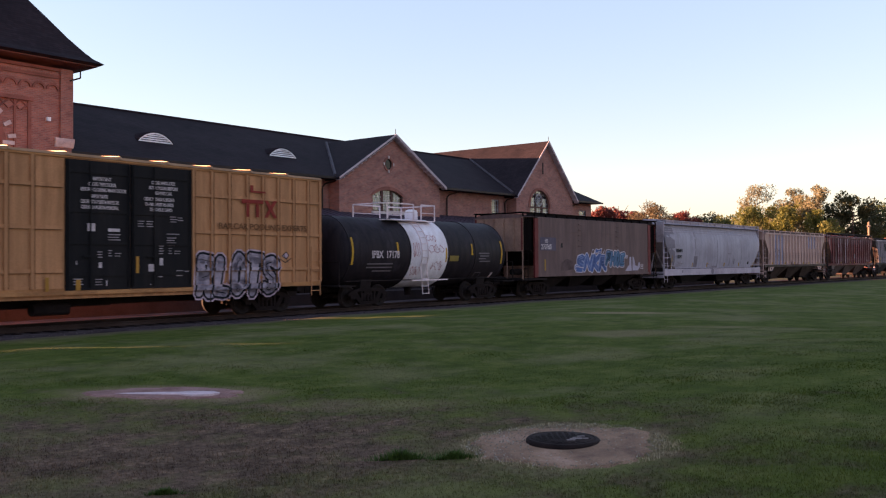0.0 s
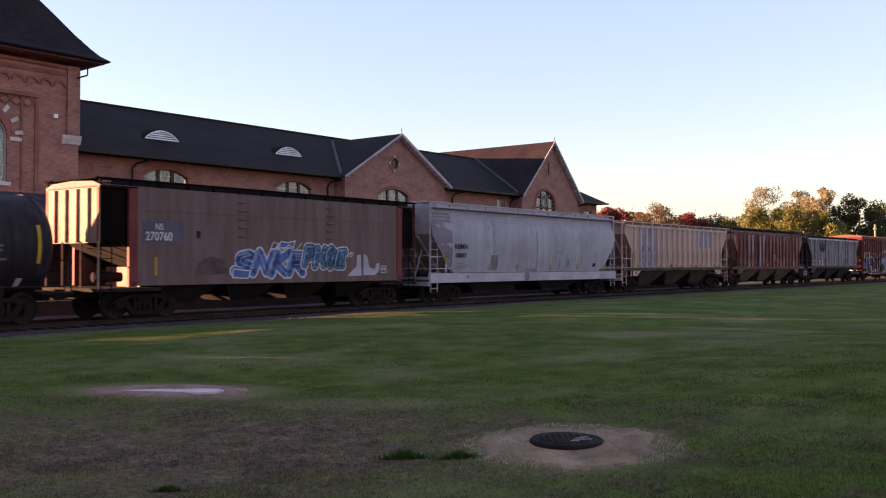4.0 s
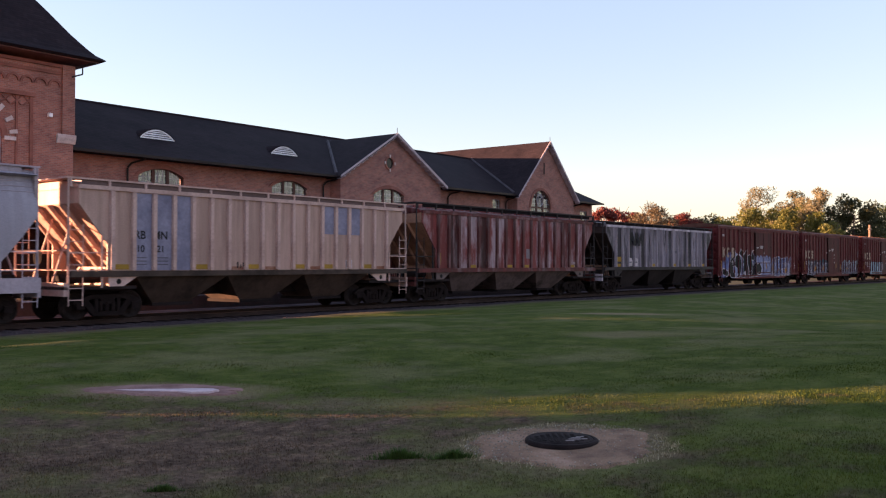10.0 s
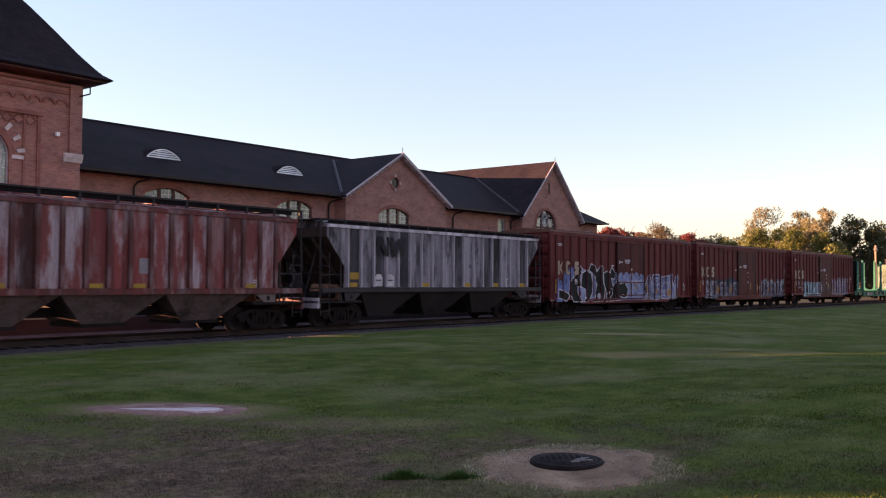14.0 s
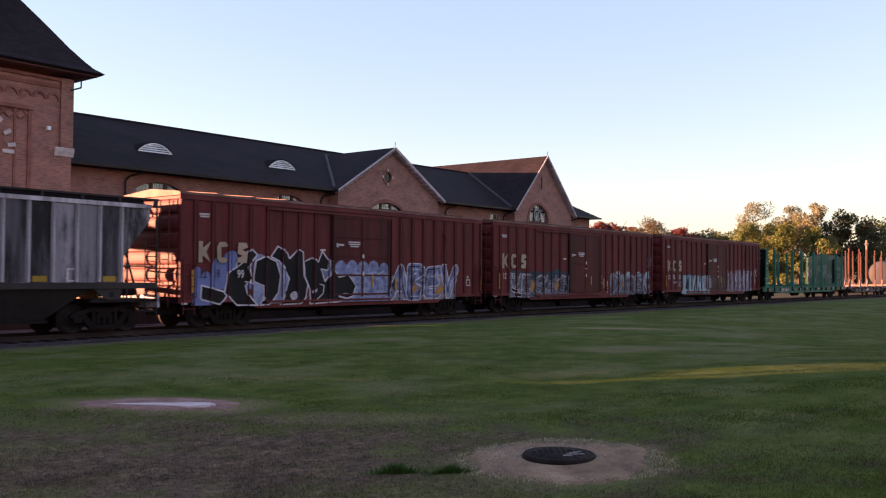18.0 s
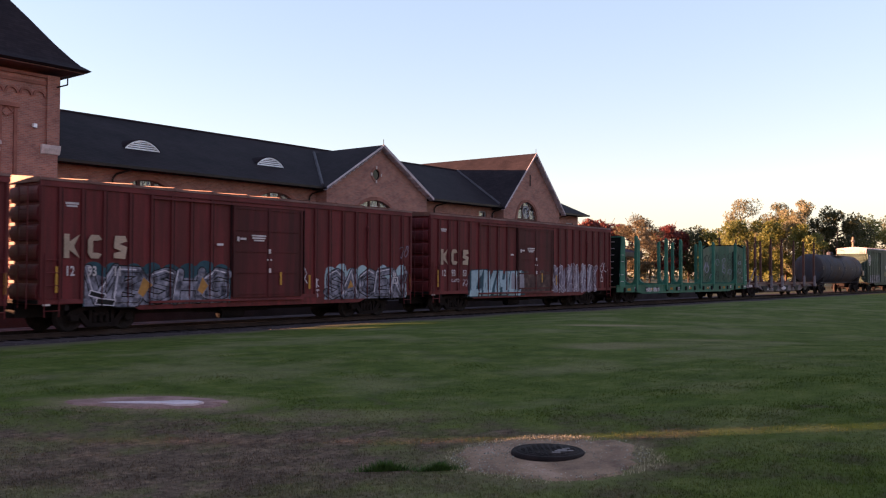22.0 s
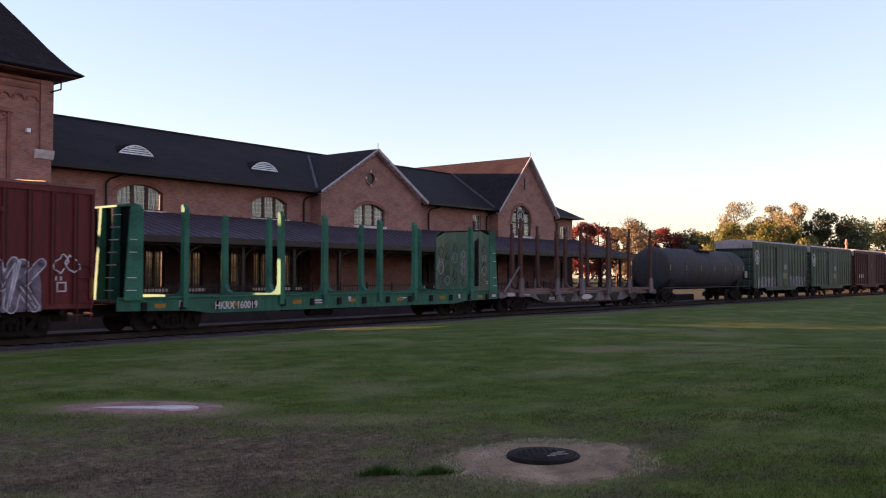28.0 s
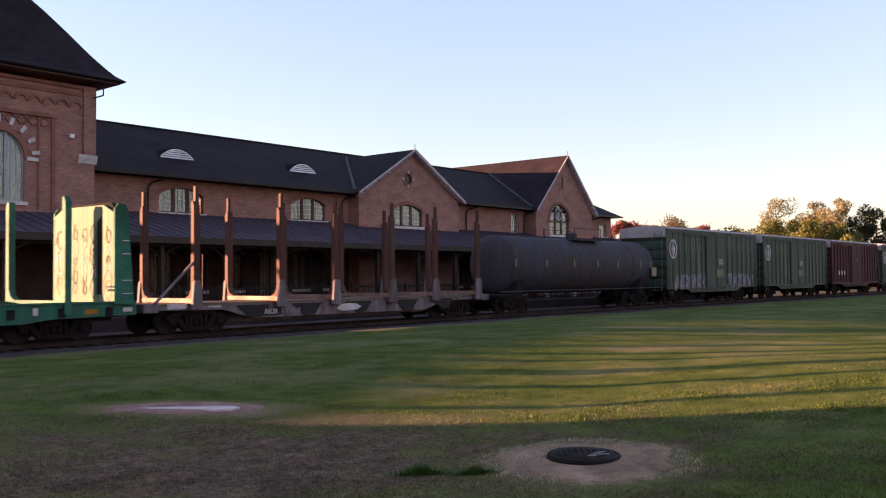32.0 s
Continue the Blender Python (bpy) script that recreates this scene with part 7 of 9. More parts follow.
        for yy in (-0.7, 0.0, 0.7):
            w = [bm.verts.new(q) for q in ((X(end_x), yy - 0.04, slope_top), (X(end_x), yy + 0.04, slope_top), (X(foot_x + 0.2), yy + 0.04, zs - 0.1), (X(foot_x + 0.2), yy - 0.04, zs - 0.1),
                                           (X(end_x - 0.12), yy - 0.04, slope_top - 0.05), (X(end_x - 0.12), yy + 0.04, slope_top - 0.05), (X(foot_x + 0.08), yy + 0.04, zs - 0.15), (X(foot_x + 0.08), yy - 0.04, zs - 0.15))]
            for f in ((4, 5, 6, 7), (0, 4, 7, 3), (1, 2, 6, 5)):
                bm.faces.new([w[i] for i in f])
        part("slope_stiffener", bm, slope_mat, car)
        # bolster web, platform, corner posts, rails
        part("end_platform", box(mk(), min(X(0), X(2.3)), max(X(0), X(2.3)), -1.45, 1.45, 0.90, 0.99), under, car)
        part("end_sill", box(mk(), min(X(0), X(0.12)), max(X(0), X(0.12)), -1.45, 1.45, 0.72, 1.10), rib_mat, car)
        if slope_low > zs:
            web = prism(mk(), [(-0.95, 0.992), (0.95, 0.992), (0.8, slope_low - 0.82), (0.7, slope_low - 0.66), (-0.7, slope_low - 0.66), (-0.8, slope_low - 0.82)], 'x', *sorted((X(slope_x + 0.42), X(slope_x + 0.46))))
            web = part("bolster_web", web, web_mat or slope_mat, car)
            for yy in (-0.62, 0.0, 0.62):
                part("web_stiffener", box(mk(), *sorted((X(slope_x + 0.34), X(slope_x + 0.418))), yy - 0.04, yy + 0.04, 0.995, slope_low - 0.72), web_mat or slope_mat, web)
        else:
            part("bolster_web", box(mk(), min(X(2.2), X(2.32)), max(X(2.2), X(2.32)), -1.2, 1.2, 0.99, zs + 0.3), slope_mat, car)
        for yy in (-1.43, -0.55, 0.55, 1.43):
            part("corner_post", rod(mk(), (X(0.12), yy, 0.95), (X(0.12) if abs(yy) > 1 else X(0.9), yy, zw - 0.03 if abs(yy) > 1 else slope_top), 0.032), walk_mat, car)
        for sy in (-1, 1):
            part("side_stanchion", rod(mk(), (X(1.15), sy * 1.46, 0.95), (X(1.15), sy * 1.46, slope_top), 0.035), walk_mat, car)
            ladder(car, *(sorted((X(0.12), X(0.55)))), sy * 1.48, 0.45, 2.75, 7, walk_mat)
            for z in (1.45, 1.95):
                part("hand_rail", rod(mk(), (X(0.12), sy * 1.46, z), (X(2.0), sy * 1.46, z), 0.018), walk_mat, car)
        for z in (1.45, 2.0):
            part("end_rail", rod(mk(), (X(0.1), -1.43, z), (X(0.1), 1.43, z), 0.018), walk_mat, car)
        bm = mk()
        lathe(bm, [(-0.02, 0.22), (0.02, 0.22), (0.02, 0.19), (-0.02, 0.19)], 'x', 16, (X(0.25), 0.4, 1.8))
        part("brake_wheel", bm, under, car)
        part("brake_shaft", rod(mk(), (X(0.25), 0.4, 1.0), (X(0.25), 0.4, 1.8), 0.03), under, car)
        part("air_reservoir", rod(mk(), (X(0.3), -0.6, 1.2), (X(1.6), -0.6, 1.2), 0.14, 10), under, car)
    # discharge bays
    x0, x1 = max(slope_x, 2.2) + 0.1, L - max(slope_x, 2.2) - 0.1
    bw = (x1 - x0) / bays
    for i in range(bays):
        a = x0 + i * bw
        bm = mk()
        top = [(a, -1.4), (a + bw, -1.4), (a + bw, 1.4), (a, 1.4)]
        bot = [(a + bw * 0.30, -0.75), (a + bw * 0.70, -0.75), (a + bw * 0.70, 0.75), (a + bw * 0.30, 0.75)]
        t = [bm.verts.new((p[0], p[1], zs - 0.02)) for p in top]
        u = [bm.verts.new((p[0] + (0.0), p[1], zs - 0.14)) for p in top]
        b = [bm.verts.new((p[0], p[1], 0.42)) for p in bot]
        for r0, r1 in ((t, u), (u, b)):
            for k in range(4):
                j = (k + 1) % 4
                bm.faces.new((r0[k], r0[j], r1[j], r1[k]))
        bm.faces.new(b)
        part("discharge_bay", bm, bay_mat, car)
        part("outlet_gate", box(mk(), a + bw * 0.28, a + bw * 0.72, -0.85, 0.85, 0.33, 0.43), under, car)
    part("centre_sill", box(mk(), 0.1, L - 0.1, -0.22, 0.22, 0.62, 0.9), under, car)
    trucks(car, L, 1.6)
    return car


def make_hoppers():
    white = surface("stencil_white", (0.72, 0.72, 0.70))
    black = surface("stencil_black", (0.025, 0.025, 0.028))
    yellow = surface("worn_yellow_strip", (0.46, 0.24, 0.05), (0.28, 0.14, 0.05), grain=14, patch=3)
    grey_ink = surface("stencil_slate", (0.16, 0.17, 0.2), grain=14)
    # grey smooth-sided hopper
    grey = weathered("hopper_grey", (0.48, 0.53, 0.585), (0.39, 0.42, 0.47), 0.44, 0.55, False, (0.24, 0.23, 0.235), 0.30)
    pale = surface("hopper_grey_trim", (0.56, 0.56, 0.60), grain=14)
    patch = surface("hopper_grey_patch", (0.27, 0.27, 0.30), grain=12)
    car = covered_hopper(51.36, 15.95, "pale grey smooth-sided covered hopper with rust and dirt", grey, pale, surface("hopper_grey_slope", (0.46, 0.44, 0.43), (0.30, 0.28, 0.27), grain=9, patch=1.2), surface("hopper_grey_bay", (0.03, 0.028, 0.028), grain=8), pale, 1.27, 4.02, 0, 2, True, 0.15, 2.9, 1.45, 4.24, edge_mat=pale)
    lettered("number", "RBMN", 0.30, black, car, 1.62, -1.562, 2.30, 1.15)
    lettered("number", "10097", 0.28, black, car, 1.66, -1.567, 1.92, 1.15)
    for k, (p, q) in enumerate(((1.75, 2.3), (1.9, 2.6), (1.7, 2.4))):
        part("stencil_bar", box(mk(), p, q, -1.556, -1.552, 1.66 - 0.09 * k, 1.69 - 0.09 * k), patch, car)

    def skin_y(z):
        return -float(np.interp(z, [1.27, 1.77, 2.47, 3.27, 3.67, 4.02], [1.40, 1.50, 1.55, 1.50, 1.36, 1.25])) - 0.006

    def sheet(name, x0, x1, z0, z1, mat, lean=0.0, label=""):
        bm = mk()
        zs_ = [z0 + (z1 - z0) * i / 6 for i in range(7)]
        rows_ = [[bm.verts.new((x + lean * (z1 - z), skin_y(z), z)) for x in (x0, x1)] for z in zs_]
        for a, b in zip(rows_, rows_[1:]):
            bm.faces.new((a[0], a[1], b[1], b[0]))
        part(name, bm, mat, car, label)
    bm = mk()
    cols = []
    for i in range(9):
        x = 0.17 + 1.35 * i / 8
        low = 2.92 if x < 0.2 else max(1.36, 2.9 - 1.63 * (x - 0.15) / 1.3 + 0.05)
        cols.append([bm.verts.new((x, skin_y(low + (3.84 - low) * k / 6), low + (3.84 - low) * k / 6)) for k in range(7)])
    for c0, c1 in zip(cols, cols[1:]):
        for k in range(6):
            bm.faces.new((c0[k], c1[k], c1[k + 1], c0[k + 1]))
    part("panel_patch", bm, patch, car, "dull grey repainted panel")
    for z in (3.56, 3.70, 3.84):
        part("side_ledge", rod(mk(), (0.2, skin_y(z) + 0.004, z), (15.75, skin_y(z) + 0.004, z), 0.014, 5), pale, car)
    sheet("panel_patch", 4.32, 4.86, 1.36, 2.05, patch, 0.0, "dull grey repainted panel")
    for x, w, z0, z1 in ((4.45, 0.12, 2.1, 3.6), (8.0, 0.10, 1.4, 3.5), (12.2, 0.08, 1.5, 3.5), (7.3, 0.9, 1.30, 1.42), (10.1, 0.12, 1.4, 1.95), (10.9, 0.16, 1.5, 1.9), (6.3, 0.5, 1.5, 1.56), (9.9, 0.5, 2.2, 2.26)):
        sheet("grime_streak", x, x + w, z0, z1, surface("hopper_grime", (0.30, 0.31, 0.345), (0.22, 0.22, 0.25), (0.38, 0.39, 0.43), grain=9, patch=1.5), 0.02, "grey run of dirt")
    for x in (1.08, 4.15, 6.4, 9.25, 11.85, 14.6):
        sheet("reflector_strip", x, x + (0.10 if x < 5 else 0.18), 1.36, 1.62 if x > 2 else 2.1, yellow)
    sheet("stencil_plate", 13.45, 13.75, 1.50, 1.68, black)
    part("washout_mark", lathe(mk(), [(-1.535, 0.09), (-1.532, 0.09)], 'y', 12, (2.6, 0, 1.08)), patch, car)
    part("washout_mark", lathe(mk(), [(-1.535, 0.22), (-1.532, 0.22)], 'y', 16, (7.2, 0, 1.05)), patch, car)
    # cream ribbed hopper
    cream = weathered("hopper_cream", (0.70, 0.53, 0.42), (0.61, 0.46, 0.365), 0.45, 0.6, True, (0.16, 0.115, 0.08), 0.3)
    creamrib = surface("hopper_cream_rib", (0.76, 0.60, 0.50), (0.52, 0.39, 0.32), grain=14)
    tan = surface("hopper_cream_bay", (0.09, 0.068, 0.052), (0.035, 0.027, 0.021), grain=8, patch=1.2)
    blue = surface("hopper_blue_patch", (0.33, 0.37, 0.47), (0.24, 0.27, 0.36), grain=9, patch=1.5)
    L, ribs = 14.87, 18
    rw = (L - 2 * 1.42) / (ribs - 1)

    def panel(car, i, z0, z1, mat, label="", j=1):
        x = 1.42 + i * rw
        part("panel_patch", box(mk(), x + 0.078, x + j * rw - 0.078, -1.512, -1.505, z0, z1), mat, car, label)

    def strip(car, i, w=0.4, z0=1.46, z1=1.64):
        x = 1.42 + (i + 0.5) * rw
        part("reflector_strip", box(mk(), x - w / 2, x + w / 2, -1.520, -1.514, z0, z1), yellow, car)

    def jacking_pads(car, mat, zs):
        hole = surface("pad_hole", (0.008, 0.007, 0.007), grain=10)
        for x, d in ((1.34, 1), (L - 1.34, -1)):
            pad = part("jacking_pad", prism(mk(), [(x, zs - 0.142), (x + d * 0.95, zs - 0.142), (x + d * 0.5, 0.98), (x + d * 0.03, 0.98)], 'y', -1.49, -1.46), mat, car)
            part("hole", lathe(mk(), [(-1.494, 0.08), (-1.4905, 0.08)], 'y', 14, (x + d * 0.34, 0, 1.12)), hole, pad)
    # brown plate under the walk has the tone of the shaded roof slope
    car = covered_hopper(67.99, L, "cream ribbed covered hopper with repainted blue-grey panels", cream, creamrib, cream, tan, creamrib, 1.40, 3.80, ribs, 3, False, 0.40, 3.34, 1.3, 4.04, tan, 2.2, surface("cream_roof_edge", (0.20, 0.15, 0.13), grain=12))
    for i in (1, 2, 3):
        panel(car, i, 1.44, 3.73, blue, "blue-grey repainted panel")
    for i in (12, 13, 14):
        panel(car, i, 2.72, 3.73, blue, "blue-grey repainted panel")
    for t, x, z, size in (("RB", 2.16, 2.38, 0.34), ("MN", 2.80, 2.38, 0.34), ("10", 2.24, 1.99, 0.28), ("421", 2.80, 1.99, 0.28)):
        lettered("number", t, size, black, car, x, -1.516, z, 1.0)
    for k in range(3):
        part("stencil_bar", box(mk(), 2.18, 2.6, -1.518, -1.514, 1.80 - 0.1 * k, 1.83 - 0.1 * k), grey_ink, car)
        part("stencil_bar", box(mk(), 2.86, 3.35, -1.518, -1.514, 1.80 - 0.1 * k, 1.83 - 0.1 * k), grey_ink, car)
    rusty = surface("rusty_panel_foot", (0.36, 0.17, 0.10), (0.24, 0.10, 0.07), (0.5, 0.33, 0.24), grain=9, patch=3)
    for i in (0, 4, 7, 10, 12, 15):
        strip(car, i, 0.44, 1.47, 1.62)
    for i in (6, 8, 11, 16):
        panel(car, i, 1.44, 1.55, rusty, "rusty foot of a panel")
    jacking_pads(car, creamrib, 1.40)
    part("stencil_frame", bars([(11.18, 11.52, 1.47, 1.51), (11.18, 11.52, 1.75, 1.79), (11.18, 11.22, 1.514, 1.746), (11.48, 11.52, 1.514, 1.746)], -1.514), white, car)
    plates(car, [(11.23, 1.52, 0.24, 0.22)], black, -1.512)
    plates(car, [(11.26, 1.6, 0.08, 0.1), (11.37, 1.6, 0.07, 0.1)], white, -1.517)
    part("scrawl", bars([(6.02, 6.08, 1.5, 1.7), (6.16, 6.2, 1.5, 1.62), (6.26, 6.32, 1.55, 1.68)], -1.514), black, car)
    # rust-red patched hopper
    rust = weathered("hopper_rust", (0.325, 0.082, 0.073), (0.58, 0.45, 0.44), 0.43, 0.65, True, (0.06, 0.035, 0.03), 0.55)
    rustrib = weathered("hopper_rust_rib", (0.205, 0.056, 0.050), (0.36, 0.26, 0.25), 0.42, 0.65)
    bay = surface("hopper_rust_bay", (0.17, 0.14, 0.125), (0.06, 0.048, 0.042), grain=8, patch=1.0)
    # bright orange carries the low sun on the end and slope sheets
    orange = surface("hopper_orange_slope", (0.66, 0.40, 0.25), (0.44, 0.25, 0.16), grain=8, patch=1.4)
    dark = surface("dark_walk", (0.05, 0.045, 0.045), grain=12)
    car = covered_hopper(83.35, L, "rust-red ribbed covered hopper with pale patched streaks", rust, rustrib, orange, bay, dark, 1.42, 3.80, ribs, 3, False, 0.42, 3.36, 1.3, 4.18, None, 2.22)
    worn = weathered("hopper_rust_worn", (0.325, 0.096, 0.085), (0.62, 0.54, 0.55), 0.49, 0.65, True, (0.06, 0.035, 0.03), 0.35)
    sooty = weathered("hopper_rust_sooty", (0.19, 0.066, 0.060), (0.40, 0.34, 0.33), 0.43, 0.7, True, (0.02, 0.016, 0.015), 0.7)
    plain = weathered("hopper_rust_plain", (0.325, 0.080, 0.071), (0.42, 0.25, 0.24), 0.44, 0.65, True, (0.07, 0.035, 0.03), 0.4)
    for i, mat in enumerate((plain, sooty, worn, worn, sooty, worn, worn, plain, rust, plain, worn, rust, worn, plain, sooty, worn, worn)):
        panel(car, i, 1.46, 3.73, mat)
    for i in (3, 7, 9, 15):
        strip(car, i, 0.42, 1.47, 1.60)
    pale_patch = surface("hopper_pale_patch", (0.36, 0.35, 0.35))
    plates(car, [(8.12, 1.90, 0.5, 0.46)], pale_patch, -1.514)
    plates(car, [(1.5, 1.6, 0.12, 0.5)], yellow, -1.514)
    part("stencil_frame", bars([(12.5, 12.85, 1.50, 1.53), (12.5, 12.85, 1.57, 1.60), (12.5, 12.85, 1.64, 1.67), (12.5, 12.85, 1.71, 1.74)], -1.516), white, car)
    jacking_pads(car, bay, 1.42)
    # black and grey ribbed hopper
    soot = weathered("hopper_soot", (0.42, 0.42, 0.45), (0.05, 0.05, 0.056), 0.47, 0.6, True, (0.03, 0.028, 0.028), 0.75)
    sootrib = surface("hopper_soot_rib", (0.74, 0.74, 0.78), (0.26, 0.26, 0.28), grain=12, patch=0.8, streak=True)
    sootdark = surface("hopper_soot_dark", (0.05, 0.045, 0.045), (0.025, 0.022, 0.022), grain=10)
    # slope sheet coloured as shaded, web below it coloured as sunlit
    slope = surface("hopper_soot_slope", (0.085, 0.062, 0.052), (0.04, 0.03, 0.027), grain=9, patch=1.4)
    tawny = surface("hopper_soot_web", (0.50, 0.32, 0.20), (0.30, 0.19, 0.12), grain=9, patch=1.4)
    car = covered_hopper(98.95, L, "sooty grey ribbed covered hopper streaked with black", soot, sootrib, slope, sootdark, dark, 1.44, 3.74, ribs, 3, False, 0.42, 3.34, 1.3, 3.98, sootdark, 2.25, None, 0.6, tawny)
    clear = weathered("hopper_soot_clear", (0.40, 0.40, 0.44), (0.085, 0.085, 0.095), 0.45, 0.65, True, (0.06, 0.056, 0.056), 0.4)
    deep = weathered("hopper_soot_deep", (0.14, 0.14, 0.16), (0.03, 0.03, 0.034), 0.47, 0.65, True, (0.025, 0.023, 0.023), 0.6)
    for i, mat in enumerate((deep, clear, deep, clear, deep, clear, clear, clear, clear, deep, clear, clear, deep, deep, clear, clear, deep)):
        panel(car, i, 1.48, 3.67, mat)
    for k, pts in enumerate(([(2.95, 3.45), (3.25, 3.45), (3.5, 2.95), (3.5, 3.45), (3.62, 3.45), (3.62, 2.68), (3.45, 2.68), (3.1, 3.2), (3.1, 2.7), (2.95, 2.7)],
                             [(3.66, 3.45), (3.86, 3.45), (4.0, 2.98), (4.14, 3.4), (4.26, 3.4), (4.4, 2.98), (4.5, 3.45), (4.68, 3.45), (4.46, 2.68), (4.3, 2.68), (4.2, 3.0), (4.08, 2.68), (3.9, 2.68)])):
        bm = mk()
        for tri in filled(pts):
            for cell in (clipped(tri, 0, a, b) for a, b in ((2.5, 4.95),)):
                if cell:
                    bm.faces.new([bm.verts.new((p, -1.616, q)) for p, q in cell])
        part("emblem", bm, black, car, "large black emblem")
    for x, w in ((2.92, 0.46), (3.56, 0.5)):
        bm = mk()
        prism(bm, [(x, 1.52), (x + w, 1.52), (x + w, 1.86), (x + w * 0.75, 1.98), (x + w * 0.3, 2.0), (x, 1.86)], 'y', -1.519, -1.513)
        part("panel_patch", bm, white, car, "white repainted square")
        part("stencil_bar", box(mk(), x + 0.08, x + w - 0.1, -1.524, -1.520, 1.72, 1.78), grey_ink, car)
    for i in (0, 6, 10, 13, 16):
        strip(car, i, 0.42, 1.5, 1.66)
    plates(car, [(1.56, 1.78, 0.5, 0.26)], yellow, -1.52)
    part("stencil_frame", bars([(11.76, 12.12, 1.50, 1.55), (11.76, 12.12, 1.83, 1.88), (11.76, 11.82, 1.554, 1.826), (12.06, 12.12, 1.554, 1.826)], -1.516), white, car)
    for x in (8.25, 8.95):
        part("stencil_bar", box(mk(), x, x + 0.4, -1.517, -1.513, 2.3, 2.46), grey_ink, car)
    jacking_pads(car, sootdark, 1.44)


def make_brown_hopper():
    brown = weathered("hopper_brown", (0.225, 0.166, 0.148), (0.185, 0.135, 0.125), 0.45, 0.65, True, (0.09, 0.065, 0.058), 0.4)
    red = surface("hopper_brown_post", (0.22, 0.05, 0.045), grain=12)
    tan = surface("hopper_brown_end", (0.42, 0.29, 0.20), (0.28, 0.18, 0.13), grain=10)
    dark = surface("hopper_dark_recess", (0.012, 0.010, 0.010), grain=10, rough=0.95, spec=0.02)
    under = surface("underframe_grime", (0.030, 0.026, 0.025))
    white = surface("stencil_white", (0.72, 0.72, 0.70))
    L = 14.35
    car = railcar("covered_hopper", "brown smooth-sided covered hopper with blue graffiti and red corner posts", "hopper car", 36.22, L)
    zs, zt = 1.12, 3.92
    a, b = 1.32, 13.04
    for s in (-1, 1):
        part("side_sheet", box(mk(), a, b, s * 1.47 - 0.03, s * 1.47 + 0.03, zs, zt), brown, car)
        for x in (a - 0.30, b + 0.01):
            part("corner_post", box(mk(), x, x + 0.29, s * 1.48 - 0.05, s * 1.48 + 0.05, zs - 0.15, zt - 0.05), red, car)
        part("side_sill", box(mk(), a - 0.2, b + 0.2, s * 1.49 - 0.04, s * 1.49 + 0.04, zs - 0.12, zs), brown, car)
        for x0, x1 in ((0.12, a - 0.31), (b + 0.31, L - 0.12)):
            # black panel puts the deep shade of the end recess into colour
            part("end_side_panel", box(mk(), x0, x1, s * 1.33 - 0.03, s * 1.33 + 0.03, 2.3, zt - 0.1), dark, car)
            xe = x0 - 0.03 if x0 < 1 else x1 - 0.06
            part("end_edge", box(mk(), xe, xe + 0.09, s * 1.38 - 0.05, s * 1.38 + 0.05, 2.28, zt - 0.06), red, car)
        part("seam", box(mk(), a, b, s * 1.505 - 0.006, s * 1.505 + 0.006, 3.24, 3.27), brown, car)
        for x in (5.1, 9.15):
            for i in range(5):
                part("grab_iron", rod(mk(), (x, s * 1.53, 2.55 + i * 0.28), (x + 0.32, s * 1.53, 2.55 + i * 0.28), 0.02), brown, car)
    bm = mk()
    prism(bm, [(-1.5, zt), (-1.1, zt + 0.12), (0, zt + 0.17), (1.1, zt + 0.12), (1.5, zt), (1.3, zt - 0.06), (-1.3, zt - 0.06)], 'x', 0.1, L - 0.1)
    part("roof", bm, brown, car)
    roofwalk(car, 0.0, L, zt + 0.2, dark, 15)
    for xe, s in ((0, 1), (L, -1)):
        def X(v):
            return xe + s * v
        part("end_sheet", box(mk(), *sorted((X(0.1), X(0.16))), -1.45, 1.45, 2.25, zt - 0.02), tan, car, "tan end sheet lit by low sun")
        for yy in (-0.9, -0.3, 0.3, 0.9):
            part("end_rib", box(mk(), *sorted((X(0.03), X(0.098))), yy - 0.05, yy + 0.05, 2.27, zt - 0.08), tan, car)
        bm = mk()
        v = [bm.verts.new(q) for q in ((X(0.75), -1.4, 2.3), (X(0.75), 1.4, 2.3), (X(2.7), 1.4, 1.0), (X(2.7), -1.4, 1.0), (X(0.81), -1.4, 2.3), (X(0.81), 1.4, 2.3), (X(2.76), 1.4, 1.0), (X(2.76), -1.4, 1.0))]
        for f in ((0, 1, 2, 3), (4, 7, 6, 5), (0, 3, 7, 4), (1, 5, 6, 2)):
            bm.faces.new([v[i] for i in f])
        # dark material gives the slope its shade, tan gives the web its sun
        part("slope_sheet", bm, under, car)
        part("bolster_web", box(mk(), *sorted((X(1.78), X(1.84))), -0.9, 0.9, 0.945, 1.55), tan, car)
        part("end_platform", box(mk(), *sorted((X(0.0), X(2.2))), -1.45, 1.45, 0.84, 0.94), under, car)
        for yy in (-1.42, -0.5, 0.5, 1.42):
            part("end_post", rod(mk(), (X(0.1), yy, 0.9), (X(0.1), yy, 2.3), 0.035), tan, car)
        for sy in (-1, 1):
            ladder(car, *sorted((X(0.15), X(0.5))), sy * 1.46, 0.45, zt, 9, dark)
        part("air_reservoir", rod(mk(), (X(0.5), -0.5, 1.25), (X(1.4), -0.5, 1.25), 0.15, 10), under, car)
        part("brake_shaft", rod(mk(), (X(0.3), 0.5, 1.0), (X(0.3), 0.5, 1.9), 0.03), under, car)
    bays = 4
    bw = (b - a - 1.6) / bays
